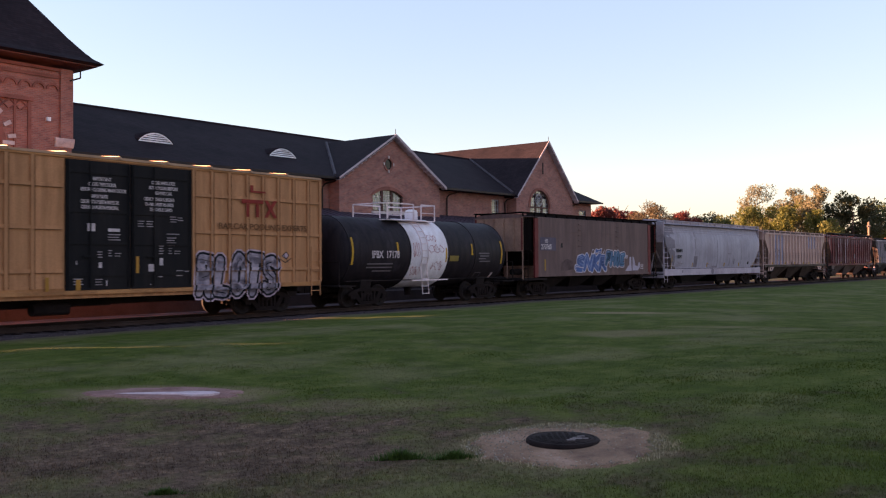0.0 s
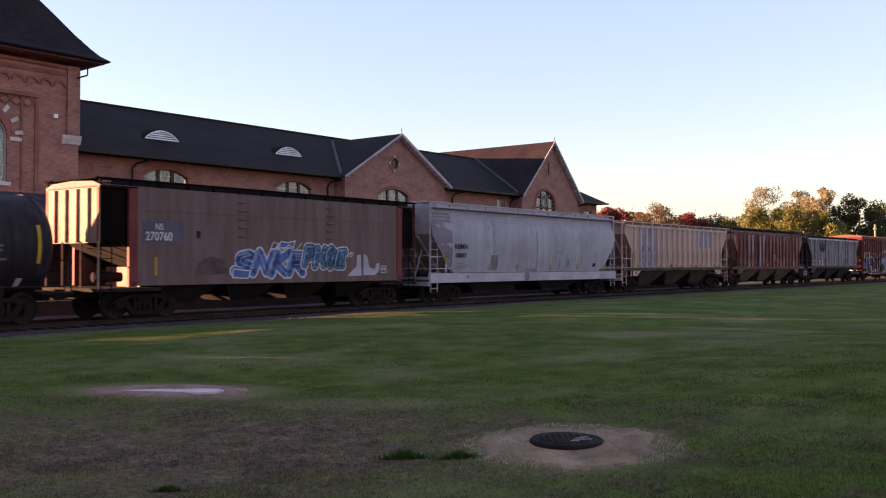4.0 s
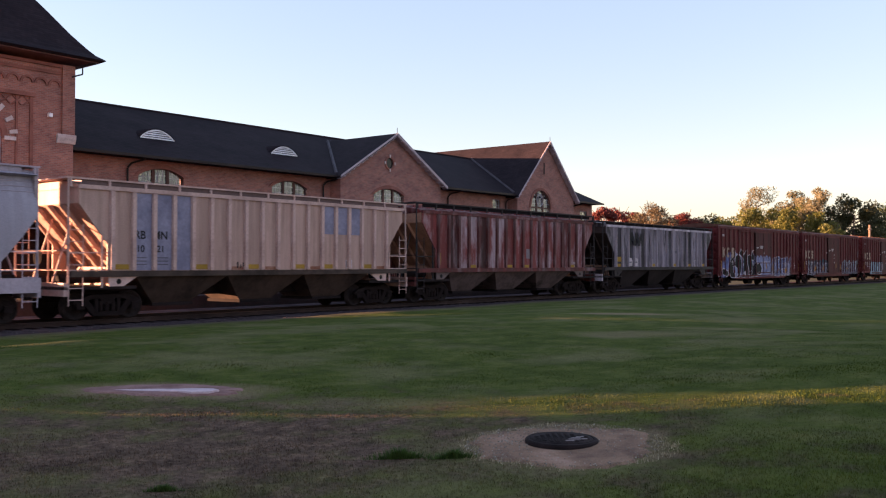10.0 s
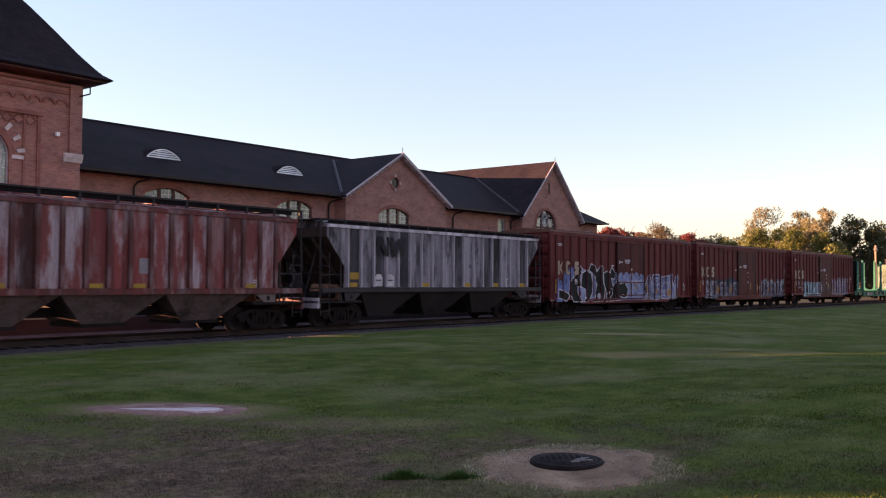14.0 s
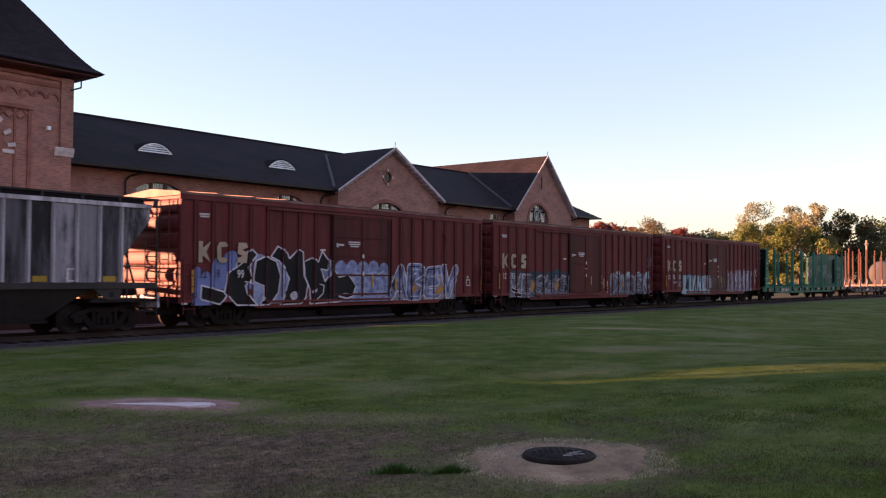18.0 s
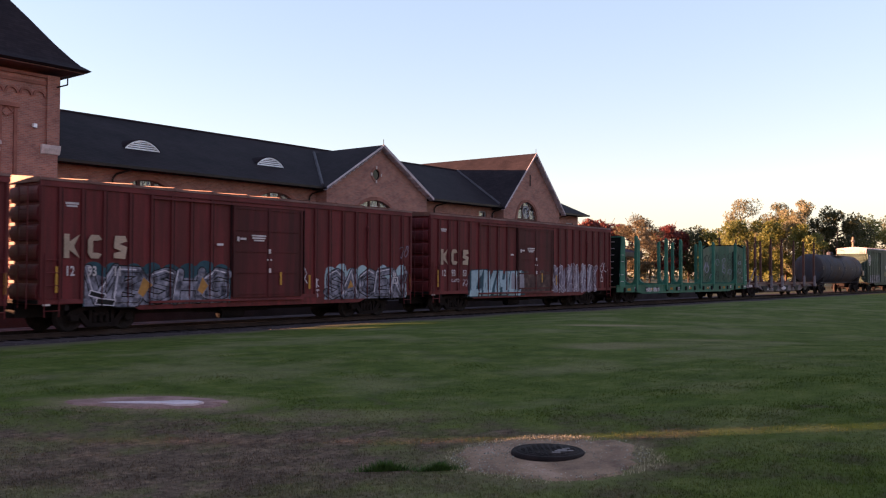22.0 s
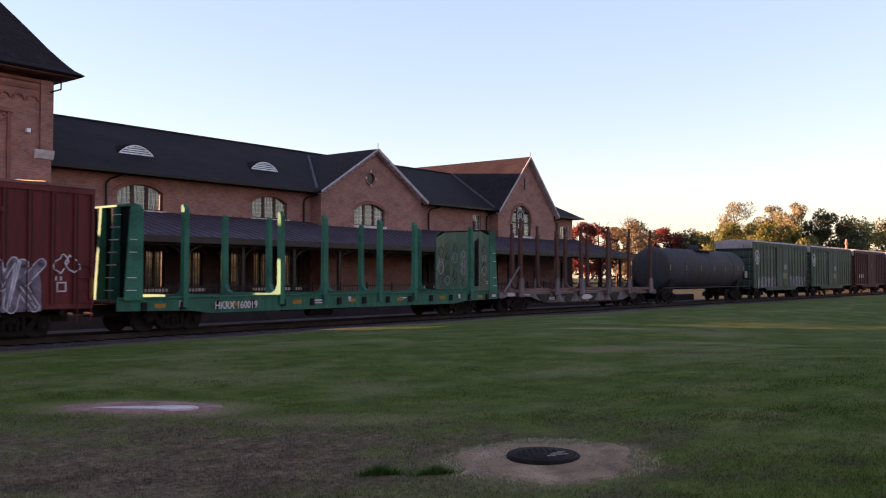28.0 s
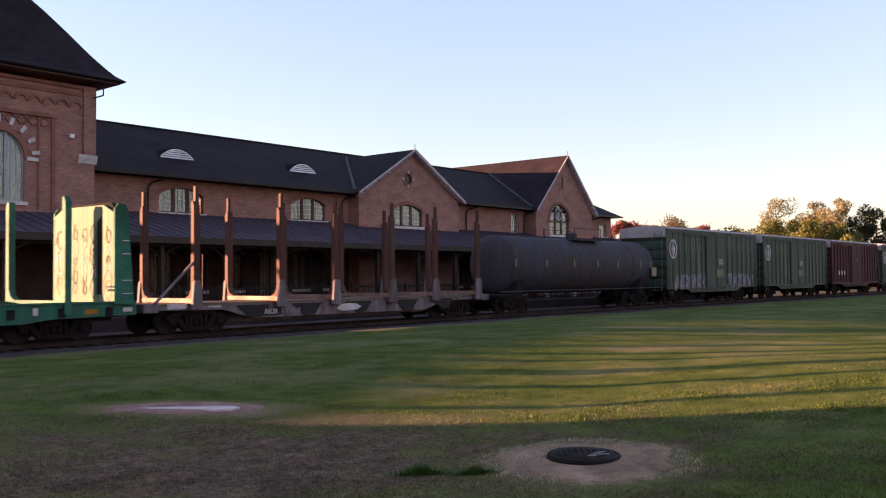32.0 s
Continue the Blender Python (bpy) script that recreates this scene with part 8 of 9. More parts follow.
    for i in range(bays):
        p = a + 0.8 + i * bw
        bm = mk()
        t = [bm.verts.new(q) for q in ((p, -1.35, zs), (p + bw, -1.35, zs), (p + bw, 1.35, zs), (p, 1.35, zs))]
        u = [bm.verts.new(q) for q in ((p + bw * .3, -0.7, 0.42), (p + bw * .7, -0.7, 0.42), (p + bw * .7, 0.7, 0.42), (p + bw * .3, 0.7, 0.42))]
        for k in range(4):
            j = (k + 1) % 4
            bm.faces.new((t[k], t[j], u[j], u[k]))
        bm.faces.new(u)
        part("discharge_bay", bm, under, car)
    part("centre_sill", box(mk(), 0.1, L - 0.1, -0.22, 0.22, 0.62, 0.9), under, car)
    trucks(car, L, 1.9)
    part("number_panel", box(mk(), 1.5, 2.95, -1.510, -1.502, 2.30, 2.95), surface("number_panel_blue", (0.13, 0.125, 0.17), grain=10), car, "dull blue panel behind the number")
    lettered("number", "NS", 0.27, white, car, 1.92, -1.514, 2.68, 0.85)
    lettered("number", "270760", 0.36, white, car, 1.58, -1.514, 2.36, 0.88)
    part("placard_mark", box(mk(), 3.42, 3.58, -1.506, -1.502, 2.45, 2.68), surface("stencil_black", (0.025, 0.025, 0.028)), car)
    part("soot_stain", prism(mk(), [(3.4, 1.3), (3.9, 1.28), (4.7, 1.35), (4.6, 1.75), (4.0, 1.9), (3.5, 1.7)], 'y', -1.503, -1.5015), surface("soot_stain", (0.13, 0.09, 0.088), (0.09, 0.062, 0.06), grain=9, patch=2), car, "dark sooty stain")
    blue = surface("graffiti_blue_deep", (0.10, 0.20, 0.46), grain=8)
    sky_b = surface("graffiti_sky", (0.36, 0.52, 0.74), (0.2, 0.34, 0.6), grain=8, patch=2)
    edge = surface("graffiti_white", (0.80, 0.82, 0.86), (0.5, 0.52, 0.56), grain=9, patch=2)
    pale = surface("graffiti_pale", (0.55, 0.57, 0.66))
    relief = (-1.502, (), ())
    ink = surface("graffiti_ink", (0.012, 0.013, 0.022), grain=14)
    teal = surface("graffiti_sea_blue", (0.12, 0.30, 0.46), (0.07, 0.19, 0.32), grain=8, patch=2)
    sprayed(car, relief, "SNKR", 4.95, 8.15, 1.18, 2.18, 61, blue, sky_b, edge, sky_b, 0.27, 0.03, 0.045, 0.2, "blue sprayed lettering outlined in white")
    wild(car, relief, [[(4.85, 1.2), (4.88, 1.48), (5.6, 1.42), (5.5, 1.17)], [(6.7, 2.2), (6.95, 2.42), (7.25, 2.38), (7.6, 2.45), (7.5, 2.2)]], blue, edge, [([(6.45, 2.12), (6.6, 2.4), (6.9, 2.3), (6.75, 2.2)], 0.035), ([(7.0, 2.15), (7.3, 2.3), (7.55, 2.22)], 0.035), ([(7.6, 2.1), (7.9, 2.36)], 0.035)], 0.04, 0.008, "blue sprayed shape edged in white")
    sprayed(car, relief, "PHOE", 8.02, 10.15, 1.42, 2.36, 62, teal, ink, edge, sky_b, 0.27, 0.03, 0.05, 0.12, "sea-blue sprayed lettering outlined in black and white", 0.014)
    tag(car, 10.15, 10.55, 1.9, 2.1, -1.505, 71, edge, 0.03, lines=2)
    bm = mk()
    prism(bm, [(10.25, 1.20), (11.0, 1.20), (10.95, 2.0), (10.75, 1.98), (10.72, 1.55), (10.5, 1.4)], 'y', -1.512, -1.504)
    prism(bm, [(11.1, 1.22), (11.75, 1.22), (12.0, 1.4), (12.02, 1.68), (11.85, 1.66), (11.75, 1.45), (11.45, 1.5), (11.3, 1.95), (11.12, 2.02)], 'y', -1.514, -1.506)
    part("paint_mark", bm, pale, car, "grey-white painted mark")
    part("stencil_frame", bars([(12.1, 12.42, 1.30, 1.33), (12.1, 12.42, 1.55, 1.58), (12.1, 12.13, 1.334, 1.546), (12.39, 12.42, 1.334, 1.546), (12.16, 12.24, 1.4, 1.5), (12.28, 12.36, 1.4, 1.5)], -1.508), white, car)
    plates(car, [(1.9, 1.3, 0.1, 0.55)], surface("worn_yellow_strip", (0.50, 0.33, 0.05)), -1.504)


def tank_shell(x0, x1, r, cz, cap=0.6, seg=40):
    prof = []
    n = 8
    for i in range(n + 1):
        a = math.pi / 2 * i / n
        prof.append((x0 + cap * (1 - math.cos(a)), max(0.03, r * math.sin(a))))
    prof += [(x1 - (p - x0), q) for p, q in reversed(prof)]
    return lathe(mk(), prof, 'x', seg, (0, 0, cz))


def make_tank_cars():
    black = weathered("tank_black", (0.019, 0.017, 0.022), (0.040, 0.038, 0.052), 0.42, 0.6, True, (0.060, 0.052, 0.050), 0.3)
    black.node_tree.nodes["Principled BSDF"].inputs["Specular IOR Level"].default_value = 0.1
    band = weathered("tank_white_band", (1.08, 1.22, 1.20), (0.95, 1.02, 1.0), 0.4, 0.6, True, (0.45, 0.36, 0.34), 0.2)
    white = surface("stencil_white", (0.72, 0.72, 0.70))
    rail_white = surface("rail_white_paint", (1.0, 0.97, 0.94), grain=14)
    yellow = surface("tank_yellow_strip", (0.70, 0.45, 0.04), grain=14)
    under = surface("underframe_grime", (0.030, 0.026, 0.025))
    L = 11.65
    car = railcar("tank_car", "black tank car with a white centre band and white top railing", "tank car", 23.88, L)
    cz, r = 2.14, 1.44
    x0, x1 = 0.06, 11.42

    def skin(z, lift=0.016):
        return -math.sqrt((r + lift) ** 2 - (z - cz) ** 2)
    part("shell", tank_shell(x0, x1, r, cz, 0.55), black, car)
    part("centre_band", lathe(mk(), [(4.2, r + 0.001), (4.2, r + 0.012), (6.6, r + 0.012), (6.6, r + 0.001)], 'x', 48, (0, 0, cz)), band, car, "white painted band with dirt")
    for x in (0.62, 4.15, 6.65, 8.6, 10.85):
        part("shell_seam", lathe(mk(), [(x - 0.02, r), (x - 0.02, r + 0.02), (x + 0.02, r + 0.02), (x + 0.02, r)], 'x', 48, (0, 0, cz)), black, car)

    def curved(name, x, z, w, h, mat, label=""):
        bm = mk()
        for i in range(5):
            q = [z + h * (i + k) / 5 for k in (0, 1)]
            v = [bm.verts.new((xx, skin(zz), zz)) for zz in q for xx in (x, x + w)]
            bm.faces.new((v[0], v[1], v[3], v[2]))
        part(name, bm, mat, car, label)
    for x, z, h in ((0.7, 1.65, 1.05), (3.3, 2.05, 0.5), (6.45, 1.75, 0.6), (8.3, 2.05, 0.5), (10.6, 1.65, 1.05)):
        curved("reflector_strip", x, z, 0.10, h, yellow, "yellow reflective strip")
    lettered("number", "IPBX  17178", 0.40, white, car, 1.8, -1.462, 1.92, 0.80)
    grey = surface("stencil_grey", (0.20, 0.20, 0.21))

    for k in range(3):
        curved("stencil_bar", 1.6 + 0.4 * (k == 2), 1.66 - 0.14 * k, 1.5 - 0.4 * (k == 2), 0.05, grey)
    curved("stencil_bar", 6.75, 1.78, 0.62, 0.24, surface("dull_yellow", (0.30, 0.25, 0.06)))
    for k in range(4):
        curved("stencil_bar", 8.85 + 0.1 * (k % 2), 2.1 - 0.12 * k, 0.8 - 0.12 * (k % 3), 0.06, grey)
    curved("stencil_bar", 8.9, 1.25, 0.45, 0.03, grey)
    curved("stencil_bar", 8.9, 1.0, 0.45, 0.03, grey)
    curved("stencil_bar", 8.9, 1.03, 0.03, 0.22, grey)
    curved("stencil_bar", 9.32, 1.03, 0.03, 0.22, grey)
    curved("stencil_bar", 10.15, 1.0, 0.16, 0.26, white)
    scrawl = surface("red_brown_scrawl", (0.58, 0.24, 0.24), grain=20)
    for n, (p, q, u, v) in enumerate(((4.3, 4.75, 1.95, 2.6), (5.35, 6.3, 2.1, 2.5), (4.3, 4.9, 1.2, 1.6), (5.5, 6.3, 1.4, 1.8), (5.3, 5.9, 2.6, 2.9))):
        tag(car, p, q, u, v, 0, 300 + n, scrawl, 0.022, "sprayed_tag", 3, lambda z: skin(z, 0.02))
    # top platform, railing and dome
    part("dome", lathe(mk(), [(0, 0.28), (0.34, 0.28), (0.42, 0.24), (0.46, 0.1)], 'z', 20, (5.75, -0.1, cz + r - 0.02)), band, car, "white manway dome")
    for yy in (-0.7, 0.7):
        part("walk_plate", box(mk(), 3.25, 6.3, yy - 0.25, yy + 0.25, cz + r - 0.12, cz + r - 0.08), rail_white, car)
    bm = mk()
    zt, zb = cz + r + 0.58, cz + r - 0.1
    for yy in (-0.95, 0.95):
        for xa, xb in ((3.25, 4.9), (5.4, 6.3)):
            for x in (xa, xb):
                rod(bm, (x, yy, zb), (x, yy, zt), 0.028)
            rod(bm, (xa, yy, zt), (xb, yy, zt), 0.028)
            rod(bm, (xa, yy, (zb + zt) / 2), (xb, yy, (zb + zt) / 2), 0.016)
    for x in (3.25, 6.3):
        rod(bm, (x, -0.95, zt), (x, 0.95, zt), 0.028)
    part("top_railing", bm, rail_white, car, "white tubular railing")
    bm = mk()
    for x in (4.8, 5.2):
        prev = None
        for i in range(8):
            an = radians(28) + radians(82) * i / 7
            z, yy = cz + (r + 0.07) * math.cos(an), -(r + 0.07) * math.sin(an)
            if prev:
                rod(bm, prev, (x, yy, z), 0.022)
            prev = (x, yy, z)
        rod(bm, prev, (x, -1.52, 0.42), 0.022)
    for i in range(8):
        an = radians(32) + radians(76) * i / 7
        rod(bm, (4.8, -(r + 0.07) * math.sin(an), cz + (r + 0.07) * math.cos(an)), (5.2, -(r + 0.07) * math.sin(an), cz + (r + 0.07) * math.cos(an)), 0.018)
    for z in (0.45, 0.75, 1.05):
        rod(bm, (4.8, -1.52, z), (5.2, -1.52, z), 0.02)
    part("side_ladder", bm, rail_white, car, "white side ladder")
    part("side_walk", box(mk(), 4.1, 6.45, -1.55, -1.40, 0.98, 1.03), rail_white, car)
    part("side_rail", rod(mk(), (0.3, -1.5, 1.03), (L - 0.3, -1.5, 1.03), 0.022), under, car)
    for x in (2.0, L - 2.0):
        part("saddle", prism(mk(), [(-0.9, 0.75), (0.9, 0.75), (1.0, 1.2), (0.7, 1.0), (0, 0.85), (-0.7, 1.0), (-1.0, 1.2)], 'x', x - 0.3, x + 0.3), under, car)
    for xs0, xs1 in ((0, 3.0), (L - 3.0, L)):
        part("draft_sill", box(mk(), xs0, xs1, -0.25, 0.25, 0.6, 0.80), under, car)
        part("end_platform", box(mk(), *((0, 0.9) if xs0 == 0 else (L - 0.9, L)), -1.45, 1.45, 0.82, 0.87), under, car)
    for x in (0.05, L - 0.05):
        bm = mk()
        for yy in (-1.4, 1.4):
            rod(bm, (x, yy, 0.85), (x, yy, 1.75), 0.022)
        rod(bm, (x, -1.4, 1.75), (x, 1.4, 1.75), 0.022)
        part("end_rail", bm, under, car)
    part("bottom_outlet", lathe(mk(), [(0.35, 0.14), (0.70, 0.16), (0.75, 0.2)], 'z', 12, (5.6, 0, 0)), under, car)
    trucks(car, L, 2.0)
    # plain grey tank car further back
    L = 16.0
    grey = weathered("tank_grey", (0.070, 0.080, 0.100), (0.085, 0.070, 0.066), 0.45, 0.75, False, (0.045, 0.04, 0.035), 0.5)
    car = railcar("tank_car", "long dull dark grey tank car with rust stains", "tank car", 204.54, L)
    r, cz = 1.40, 2.30
    part("shell", tank_shell(1.3, L - 0.5, r, cz, 0.5), grey, car)
    for x in (4.0, 8.4, 12.8):
        part("shell_seam", lathe(mk(), [(x - 0.02, r), (x - 0.02, r + 0.015), (x + 0.02, r + 0.015), (x + 0.02, r)], 'x', 40, (0, 0, cz)), grey, car)
    part("manway", lathe(mk(), [(0, 0.3), (0.3, 0.3), (0.36, 0.26), (0.38, 0.1)], 'z', 20, (8.6, 0, cz + r - 0.05)), grey, car)
    part("walk_plate", box(mk(), 7.4, 10.0, -0.95, 0.95, cz + r - 0.12, cz + r - 0.06), grey, car)
    bm = mk()
    zt = cz + r + 0.5
    for yy in (-0.95, 0.95):
        for x in (4.7, 7.4, 10.0):
            rod(bm, (x, yy, cz + r - 0.12), (x, yy, zt if x > 5 else cz + r + 0.35), 0.02)
        rod(bm, (7.4, yy, zt), (10.0, yy, zt), 0.02)
    part("top_railing", bm, grey, car)
    part("side_rail", rod(mk(), (0.3, -1.5, 1.05), (L - 0.3, -1.5, 1.05), 0.03), grey, car)
    for x in (1.6, 4.1, 6.6, 8.9, 11.0, 13.5, L - 1.4):
        part("reflector_strip", box(mk(), x, x + 0.08, -1.425, -1.40, cz - 0.1, cz + 0.25), surface("dull_reflector", (0.35, 0.30, 0.2)), car)
    for x in (2.1, L - 2.1):
        part("saddle", prism(mk(), [(-1.2, 0.75), (1.2, 0.75), (1.35, 1.6), (1.0, 1.3), (0, 1.1), (-1.0, 1.3), (-1.35, 1.6)], 'x', x - 0.3, x + 0.3), under, car)
    for xs0, xs1 in ((0, 3.4), (L - 3.4, L)):
        part("draft_sill", box(mk(), xs0, xs1, -0.25, 0.25, 0.6, 0.95), under, car)
        part("end_platform", box(mk(), *((0, 1.2) if xs0 == 0 else (L - 1.2, L)), -1.45, 1.45, 0.86, 0.92), under, car)
    part("end_plate", box(mk(), L - 1.25, L - 0.75, -1.5, -1.44, 1.7, 2.2), surface("dull_reflector", (0.35, 0.30, 0.2)), car)
    trucks(car, L, 2.1)


def u_frame(name, car, x, mats, z0, top, hw, t=0.16, deep=0.2, extra=None, tip=True):
    """A pair of stakes joined by a cross bearer, with filleted corners."""
    post, bearer = mats
    f = part(name, box(mk(), x - deep / 2, x + deep / 2, -hw, hw, z0, z0 + 0.14), bearer, car)
    for s in (-1, 1):
        bm = mk()
        pts = [(s * (hw + 0.02), z0 - 0.25), (s * (hw + 0.02), top - 0.15), (s * (hw - t * 0.4), top), (s * (hw - t * 0.9), top - 0.03), (s * (hw - t), z0 + 0.45), (s * (hw - t - 0.1), z0 + 0.24), (s * (hw - t - 0.3), z0 + 0.15), (s * (hw - t - 0.3), z0 + 0.02), (s * (hw - t), z0 - 0.25)]
        v = [(p[0], p[1]) for p in pts]
        prism(bm, v, 'x', x - deep / 2 + 0.004, x + deep / 2 - 0.004)
        part("stake", bm, post, f)
    return f


def make_flat_cars():
    green = weathered("flatcar_green", (0.026, 0.20, 0.125), (0.035, 0.165, 0.105), 0.42, 0.55, True, (0.035, 0.05, 0.038), 0.4)
    greentrim = surface("flatcar_green_trim", (0.030, 0.20, 0.125), (0.018, 0.11, 0.07), grain=12)
    plank = weathered("bulkhead_planks", (0.125, 0.265, 0.165), (0.25, 0.33, 0.21), 0.46, 0.7, True, (0.12, 0.13, 0.08), 0.35)
    wood = surface("deck_wood", (0.20, 0.14, 0.09), (0.10, 0.07, 0.05), grain=7, patch=1.0, bump=0.4)
    under = surface("underframe_grime", (0.030, 0.026, 0.025))
    white = surface("stencil_white", (0.72, 0.72, 0.70))
    orange = surface("worn_orange_strip", (0.42, 0.22, 0.03), grain=14)
    L = 20.35
    zd = 1.02
    car = railcar("bulkhead_flat_car", "green bulkhead flat car with rows of upright stakes", "flat car", 166.13, L)
    part("deck", box(mk(), 0.1, L - 0.1, -1.42, 1.42, zd - 0.08, zd), wood, car)
    for s in (-1, 1):
        bm = mk()
        prism(bm, [(0, 0.70), (2.6, 0.66), (3.4, 0.56), (L - 3.4, 0.56), (L - 2.6, 0.66), (L, 0.70), (L, zd + 0.05), (0, zd + 0.05)], 'y', s * 1.43, s * 1.49)
        part("side_sill", bm, green, car)
        part("sill_flange", box(mk(), 0.02, L - 0.02, s * 1.50 - 0.05, s * 1.50 + 0.05, zd + 0.053, zd + 0.09), greentrim, car)
        n = 14
        pk = shared("stake_pocket", lambda: box(mk(), -0.09, 0.09, -0.035, 0.035, 0.70, 0.95), under)
        for i in range(n):
            part("stake_pocket", pk, None, car, "", (0.9 + (L - 1.8) * i / (n - 1), s * 1.527, 0))
    # near-black back: shade from the next car is in the sheet's colour
    sheet = surface("bulkhead_back_sheet", (0.020, 0.026, 0.022), (0.012, 0.014, 0.013), grain=10, rough=0.9, spec=0.04)
    for xe, s in ((0.0, 1), (L, -1)):
        def X(v):
            return xe + s * v
        b = part("bulkhead", prism(mk(), [(-1.55, zd + 0.003), (1.55, zd + 0.003), (1.55, 3.72), (1.30, 3.95), (-1.30, 3.95), (-1.55, 3.72)], 'x', *sorted((X(0.62), X(0.72)))), sheet, car)
        for k in range(6):
            y0 = -1.54 + k * 0.513
            tl, tr = (3.66 if k == 0 else 3.88), (3.66 if k == 5 else 3.88)
            part("plank", prism(mk(), [(y0, zd + 0.05), (y0 + 0.507, zd + 0.05), (y0 + 0.507, tr), (y0, tl)], 'x', *sorted((X(0.724), X(0.80)))), plank, b)
        # stands for a recessed post, its shade painted as one dark strip
        part("shaded_post", prism(mk(), [(-0.98, 1.3), (-0.74, 1.3), (-0.74, 3.40), (-0.98, 3.58)], 'x', *sorted((X(0.803), X(0.808)))), under, b, "recessed post in shade, drawn as a dark strip")
        for sy in (-1, 1):
            bm = mk()
            prism(bm, [(X(0.16), zd), (X(0.80), zd), (X(0.80), 3.74), (X(0.68), 3.90), (X(0.44), 3.90), (X(0.36), 3.74)], 'y', sy * 1.58 - 0.027, sy * 1.58 + 0.03)
            part("side_brace", bm, greentrim, b)
            for i in range(7):
                z = zd + 0.3 + 0.38 * i
                part("grab_iron", rod(mk(), (X(0.05 + 0.04 * i), sy * 1.2, z), (X(0.05 + 0.04 * i), sy * 0.75, z), 0.018), white, b)
                if i in (0, 1, 3, 4):
                    part("grab_iron", rod(mk(), (X(0.22 + 0.03 * i), sy * 1.625, z), (X(0.56), sy * 1.625, z), 0.016), white, b)
        for yy in (-0.62, 0.12, 0.86):
            part("back_post", prism(mk(), [(X(0.28), zd), (X(0.616), zd), (X(0.616), 3.86), (X(0.46), 3.86)], 'y', yy - 0.07, yy + 0.07), greentrim, b)
        part("back_rail", box(mk(), *sorted((X(0.52), X(0.616))), -1.50, 1.50, 3.865, 3.93), greentrim, b)
    for x in (2.4, 6.5, 8.68, 11.82, 14.05, 18.15):
        u_frame("stake_frame", car, x, (greentrim, greentrim), zd, 4.02, 1.57)
    lettered("number", "HKRX 160019", 0.34, white, car, 3.55, -1.566, 0.68, 0.90)
    plates(car, [(1.3 + 2.9 * i, 0.76, 0.4, 0.14) for i in range(7)], orange, -1.496)
    plates(car, [(2.2, 0.78, 0.14, 0.2), (8.1, 0.85, 0.6, 0.05), (8.1, 0.76, 0.5, 0.05), (10.0, 0.8, 0.14, 0.18), (17.2, 0.78, 0.14, 0.2), (19.9, 0.8, 0.3, 0.12), (13.0, 0.85, 0.5, 0.05), (19.4, 1.4, 0.6, 0.05), (19.4, 1.5, 0.6, 0.04), (0.25, 1.6, 0.5, 0.05), (0.25, 1.7, 0.5, 0.04)], white, -1.496)
    pale = surface("graffiti_pale", (0.55, 0.57, 0.66))
    # sprayed scrawl across the inside of the rear bulkhead
    rng = random.Random(8)
    dull = surface("graffiti_faded_black", (0.10, 0.13, 0.09), (0.05, 0.06, 0.04), grain=9, patch=3)
    xin = L - 0.808
    for y0 in (-1.3, -0.55, -0.1, 0.4, 0.85, 1.25):
        z = 1.25 + rng.random() * 0.2
        while z < 3.2:
            pts, w = [], 0.10 + 0.12 * rng.random()
            turn = rng.uniform(0.30, 0.48)
            for i in range(18):
                pts.append((y0 + w * math.cos(i * turn) * (1 - 0.03 * i), z + 1.6 * w * math.sin(i * turn) + 0.012 * i))
            dark = rng.random() < 0.75
            bm = mk()
            for poly in stroke(pts, 0.022 + 0.02 * rng.random()):
                bm.faces.new([bm.verts.new((xin - (0.002 if dark else 0.004), p, q)) for p, q in poly])
            part("sprayed_loop", bm, dull if dark else pale, car)
            z += 0.22 + 0.25 * rng.random()
    underframe(car, L, under, 0.9, 0.4)
    trucks(car, L, 2.3)

    # log flat car
    rusty = weathered("log_car_brown", (0.135, 0.055, 0.040), (0.15, 0.085, 0.065), 0.44, 0.7, True, (0.05, 0.03, 0.025), 0.5)
    greyp = weathered("log_car_grey", (0.27, 0.25, 0.26), (0.12, 0.095, 0.09), 0.44, 0.7, True, (0.08, 0.06, 0.05), 0.5)
    orangep = surface("log_car_bearer", (0.38, 0.26, 0.19), (0.2, 0.12, 0.09), grain=9, patch=1.6)
    L = 17.3
    zd = 0.98
    car = railcar("log_flat_car", "rusty grey log flat car with brown stake frames", "flat car", 186.8, L)
    bm = mk()
    prism(bm, [(0, 0.72), (2.2, 0.70), (3.4, 0.30), (L - 3.4, 0.30), (L - 2.2, 0.70), (L, 0.72), (L, zd - 0.05), (0, zd - 0.05)], 'y', -0.45, 0.45)
    part("centre_sill", bm, greyp, car)
    for s in (-1, 1):
        bm = mk()
        prism(bm, [(0.1, 0.78), (3.0, 0.74), (4.2, 0.42), (L - 4.2, 0.42), (L - 3.0, 0.74), (L - 0.1, 0.78), (L - 0.1, zd - 0.1), (0.1, zd - 0.1)], 'y', s * 1.18, s * 1.24)
        part("side_sill", bm, greyp, car)
    for x in (4.2, 6.6, 9.2, 11.9, 14.2):
        bm = mk()
        prism(bm, [(-0.7, zd - 0.12), (0.7, zd - 0.12), (0.35, 0.45), (-0.1, 0.42)], 'y', -1.29, -1.245)
        o = part("gusset", bm, surface("log_car_dark", (0.03, 0.026, 0.025), grain=10), car, "", (x, 0, 0))
    part("deck", box(mk(), 0.2, L - 0.2, -1.2, 1.2, zd - 0.1, zd - 0.02), wood, car)
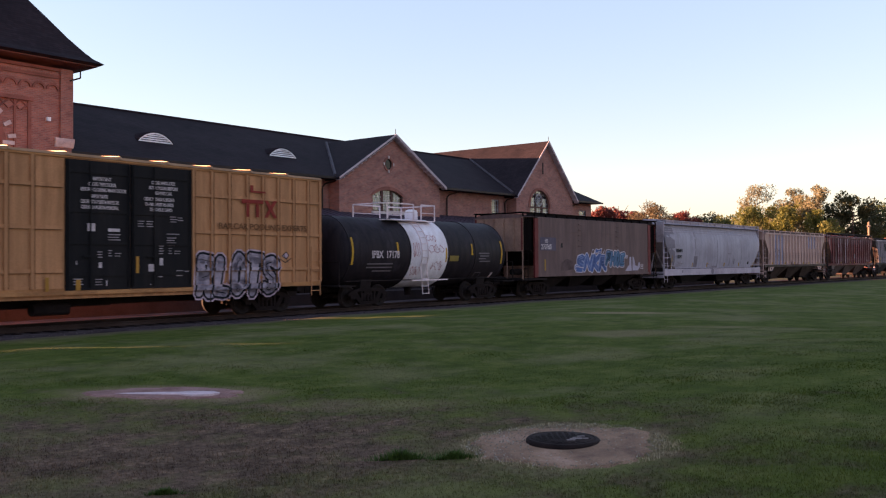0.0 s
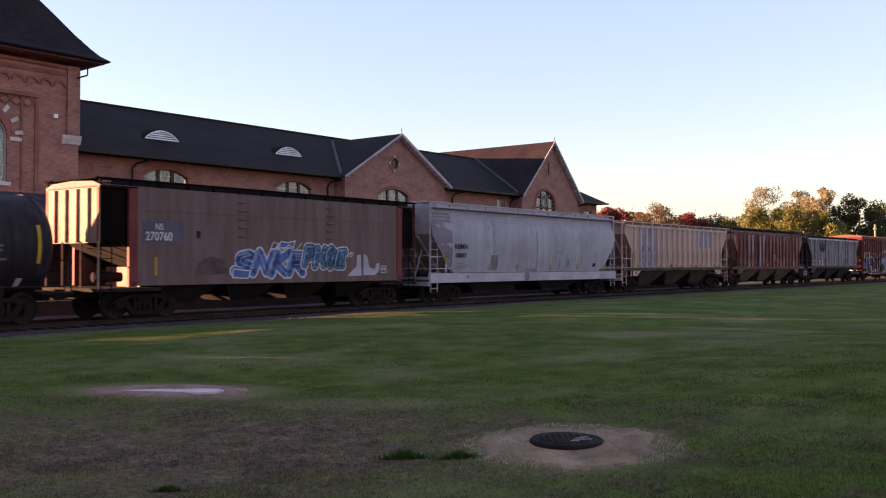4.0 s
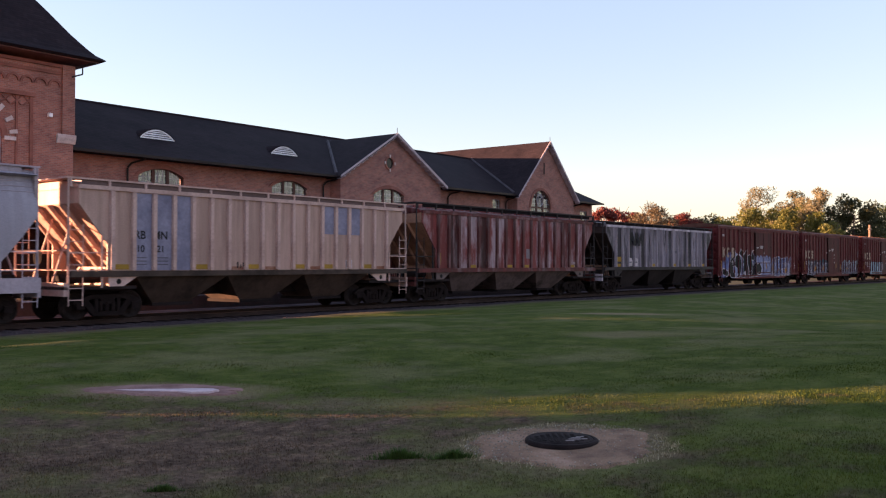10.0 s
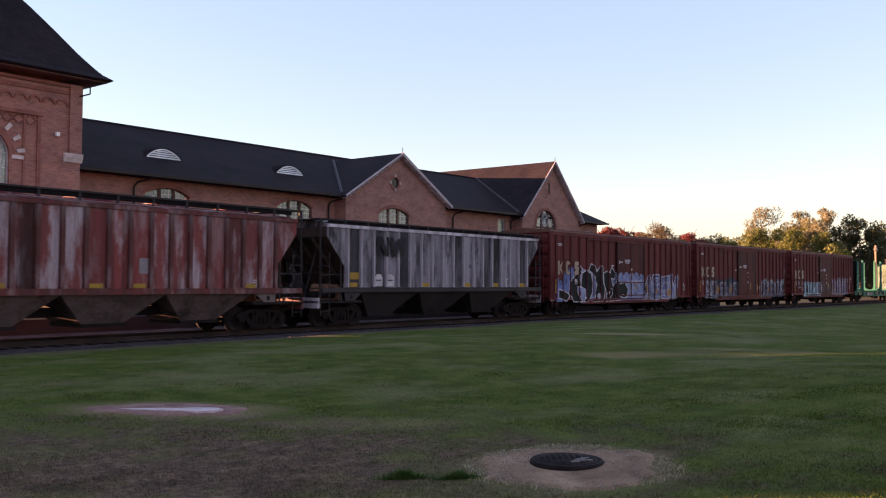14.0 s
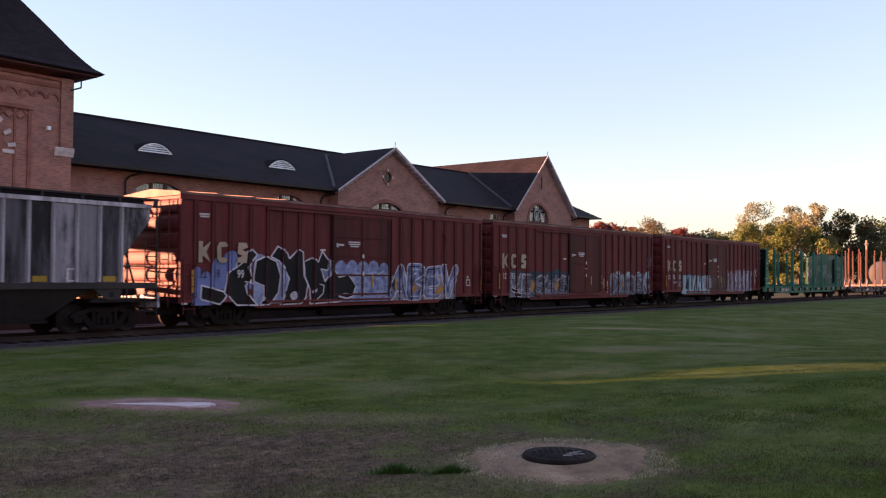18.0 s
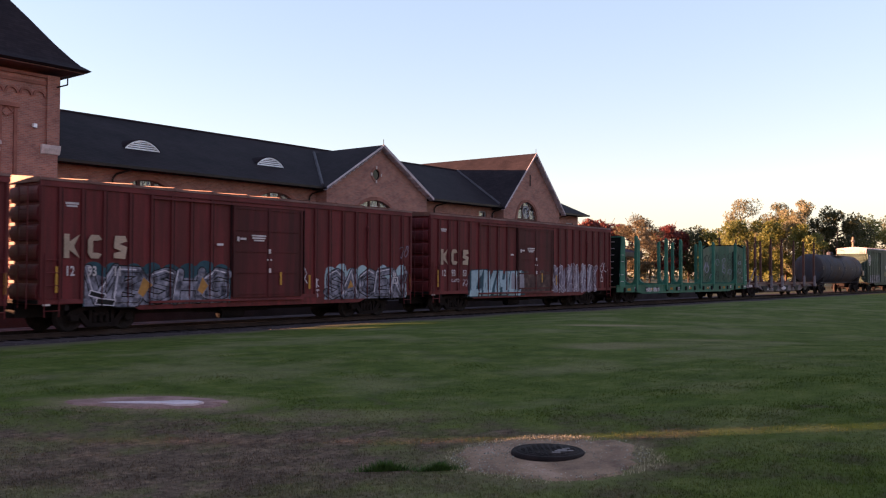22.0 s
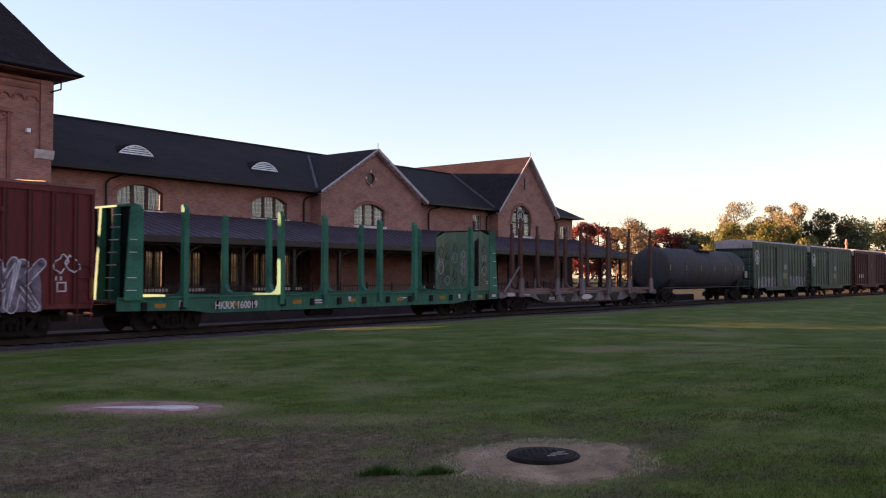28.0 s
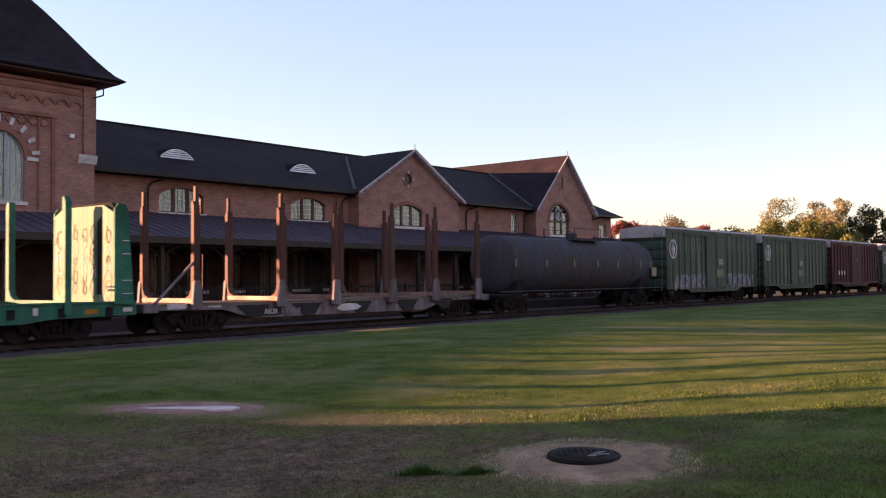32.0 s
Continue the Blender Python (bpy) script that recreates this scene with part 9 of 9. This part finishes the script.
    for i, x in enumerate((1.82, 5.27, 7.84, 10.9, 13.55, 16.45)):
        f = u_frame("stake_frame", car, x, (rusty, orangep), zd, 4.15, 1.45, 0.13, 0.24)
        for s in (-1, 1):
            part("stake_tip", box(mk(), x - 0.06, x + 0.06, s * 1.42 - 0.05, s * 1.42 + 0.05, 4.13, 4.62), rusty, f)
            part("stake_base", prism(mk(), [(x - 0.20, zd - 0.2), (x + 0.20, zd - 0.2), (x + 0.135, zd + 0.62), (x + 0.10, zd + 0.70), (x - 0.10, zd + 0.70), (x - 0.135, zd + 0.62)], 'y', s * 1.47 - 0.055, s * 1.47 + 0.055), greyp, f)
    part("diagonal_brace", rod(mk(), (0.35, -1.42, zd), (1.85, -1.42, 2.35), 0.045), greyp, car)
    part("end_sill", box(mk(), 0.0, 0.5, -1.4, 1.4, 0.72, zd), greyp, car)
    part("end_sill", box(mk(), L - 0.5, L, -1.4, 1.4, 0.72, zd), greyp, car)
    part("plate", box(mk(), 4.6, 5.4, -1.296, -1.292, 0.50, 0.74), surface("stencil_black", (0.025, 0.025, 0.028)), car)
    lettered("number", "AEOX", 0.24, white, car, 4.65, -1.30, 0.54, 0.9)
    lettered("number", "710115", 0.24, surface("stencil_grey_light", (0.4, 0.4, 0.42)), car, 5.6, -1.30, 0.54, 0.9)
    bm = mk()
    prism(bm, [(8.0, 0.62), (8.2, 0.75), (8.6, 0.8), (9.0, 0.78), (9.3, 0.66), (9.1, 0.56), (8.5, 0.52), (8.2, 0.54)], 'y', -1.302, -1.297)
    part("emblem", bm, white, car, "white oval emblem")
    plates(car, [(0.9, 0.8, 0.7, 0.16), (2.4, 0.82, 0.5, 0.05)], white, -1.25)
    trucks(car, L, 2.1)


def make_train():
    make_yellow_boxcar(4.67)
    # two cars ahead, out of view, added so the train's shade goes on
    make_yellow_boxcar(-14.9, False)
    make_yellow_boxcar(-34.4, False)
    make_tank_cars()
    make_brown_hopper()
    make_hoppers()
    make_red_boxcar(114.51, 16.2, "brick-red ribbed boxcar with black and blue graffiti along its side", ("12", "9", "99"), 1, 0)
    make_red_boxcar(131.6, 16.2, "brick-red ribbed boxcar with grey-white graffiti by its doors", ("12", "93", "11"), 2, 1)
    make_red_boxcar(149.1, 16.2, "brick-red ribbed boxcar with pale cyan block graffiti", ("12", "93", "53"), 3, 2)
    make_flat_cars()
    green = weathered("boxcar_green", (0.115, 0.185, 0.118), (0.22, 0.285, 0.20), 0.42, 0.65, True, (0.06, 0.06, 0.05), 0.6)
    make_green_boxcar(221.1, 13.3, "faded green boxcar with a round white emblem and grey graffiti", green, 71)
    make_green_boxcar(235.8, 13.2, "faded green boxcar with a round white emblem", green, 75, True, True, False)
    maroon = weathered("boxcar_maroon", (0.115, 0.030, 0.036), (0.09, 0.026, 0.031), 0.45, 0.65, True, (0.04, 0.022, 0.02), 0.45)
    make_green_boxcar(250.4, 13.0, "dark maroon boxcar with a pale roof", maroon, 81, False, True, False)
    make_green_boxcar(265.0, 13.3, "faded green boxcar at the tail of view", green, 91, True, True, False)


# ---- motion of the train ----
def rolled(t):
    """How far the train has rolled to the west by then."""
    u = t / 32
    return 32 * sum(c * u ** (i + 1) for i, c in enumerate(ROLL))


def car_pose(start, length, t):
    xa = start + 2.1 - rolled(t)
    xb = start + length - 2.1 - rolled(t)
    ya, yb = track_y(xa), track_y(xb)
    turn = math.atan2(yb - ya, xb - xa)
    return pose(xa - 2.1 * math.cos(turn), ya - 2.1 * math.sin(turn), RAIL_Z, 0, 0, math.degrees(turn))


def motions():
    for car, start, length in CARS:
        walk(car, [(t, car_pose(start, length, t)) for t in range(0, 33, 2)])
    for w, dx in WHEELSETS:
        rows = []
        for k in range(0, 321):
            t = k * 0.1
            rows.append((t, pose(dx, 0, 0.418, 0, -math.degrees(rolled(t) / 0.418), 0)))
        walk(w, rows)


make_ground()
make_manhole()
make_tufts()
make_track()
make_station()
make_trees()
make_train()
make_grass()
motions()
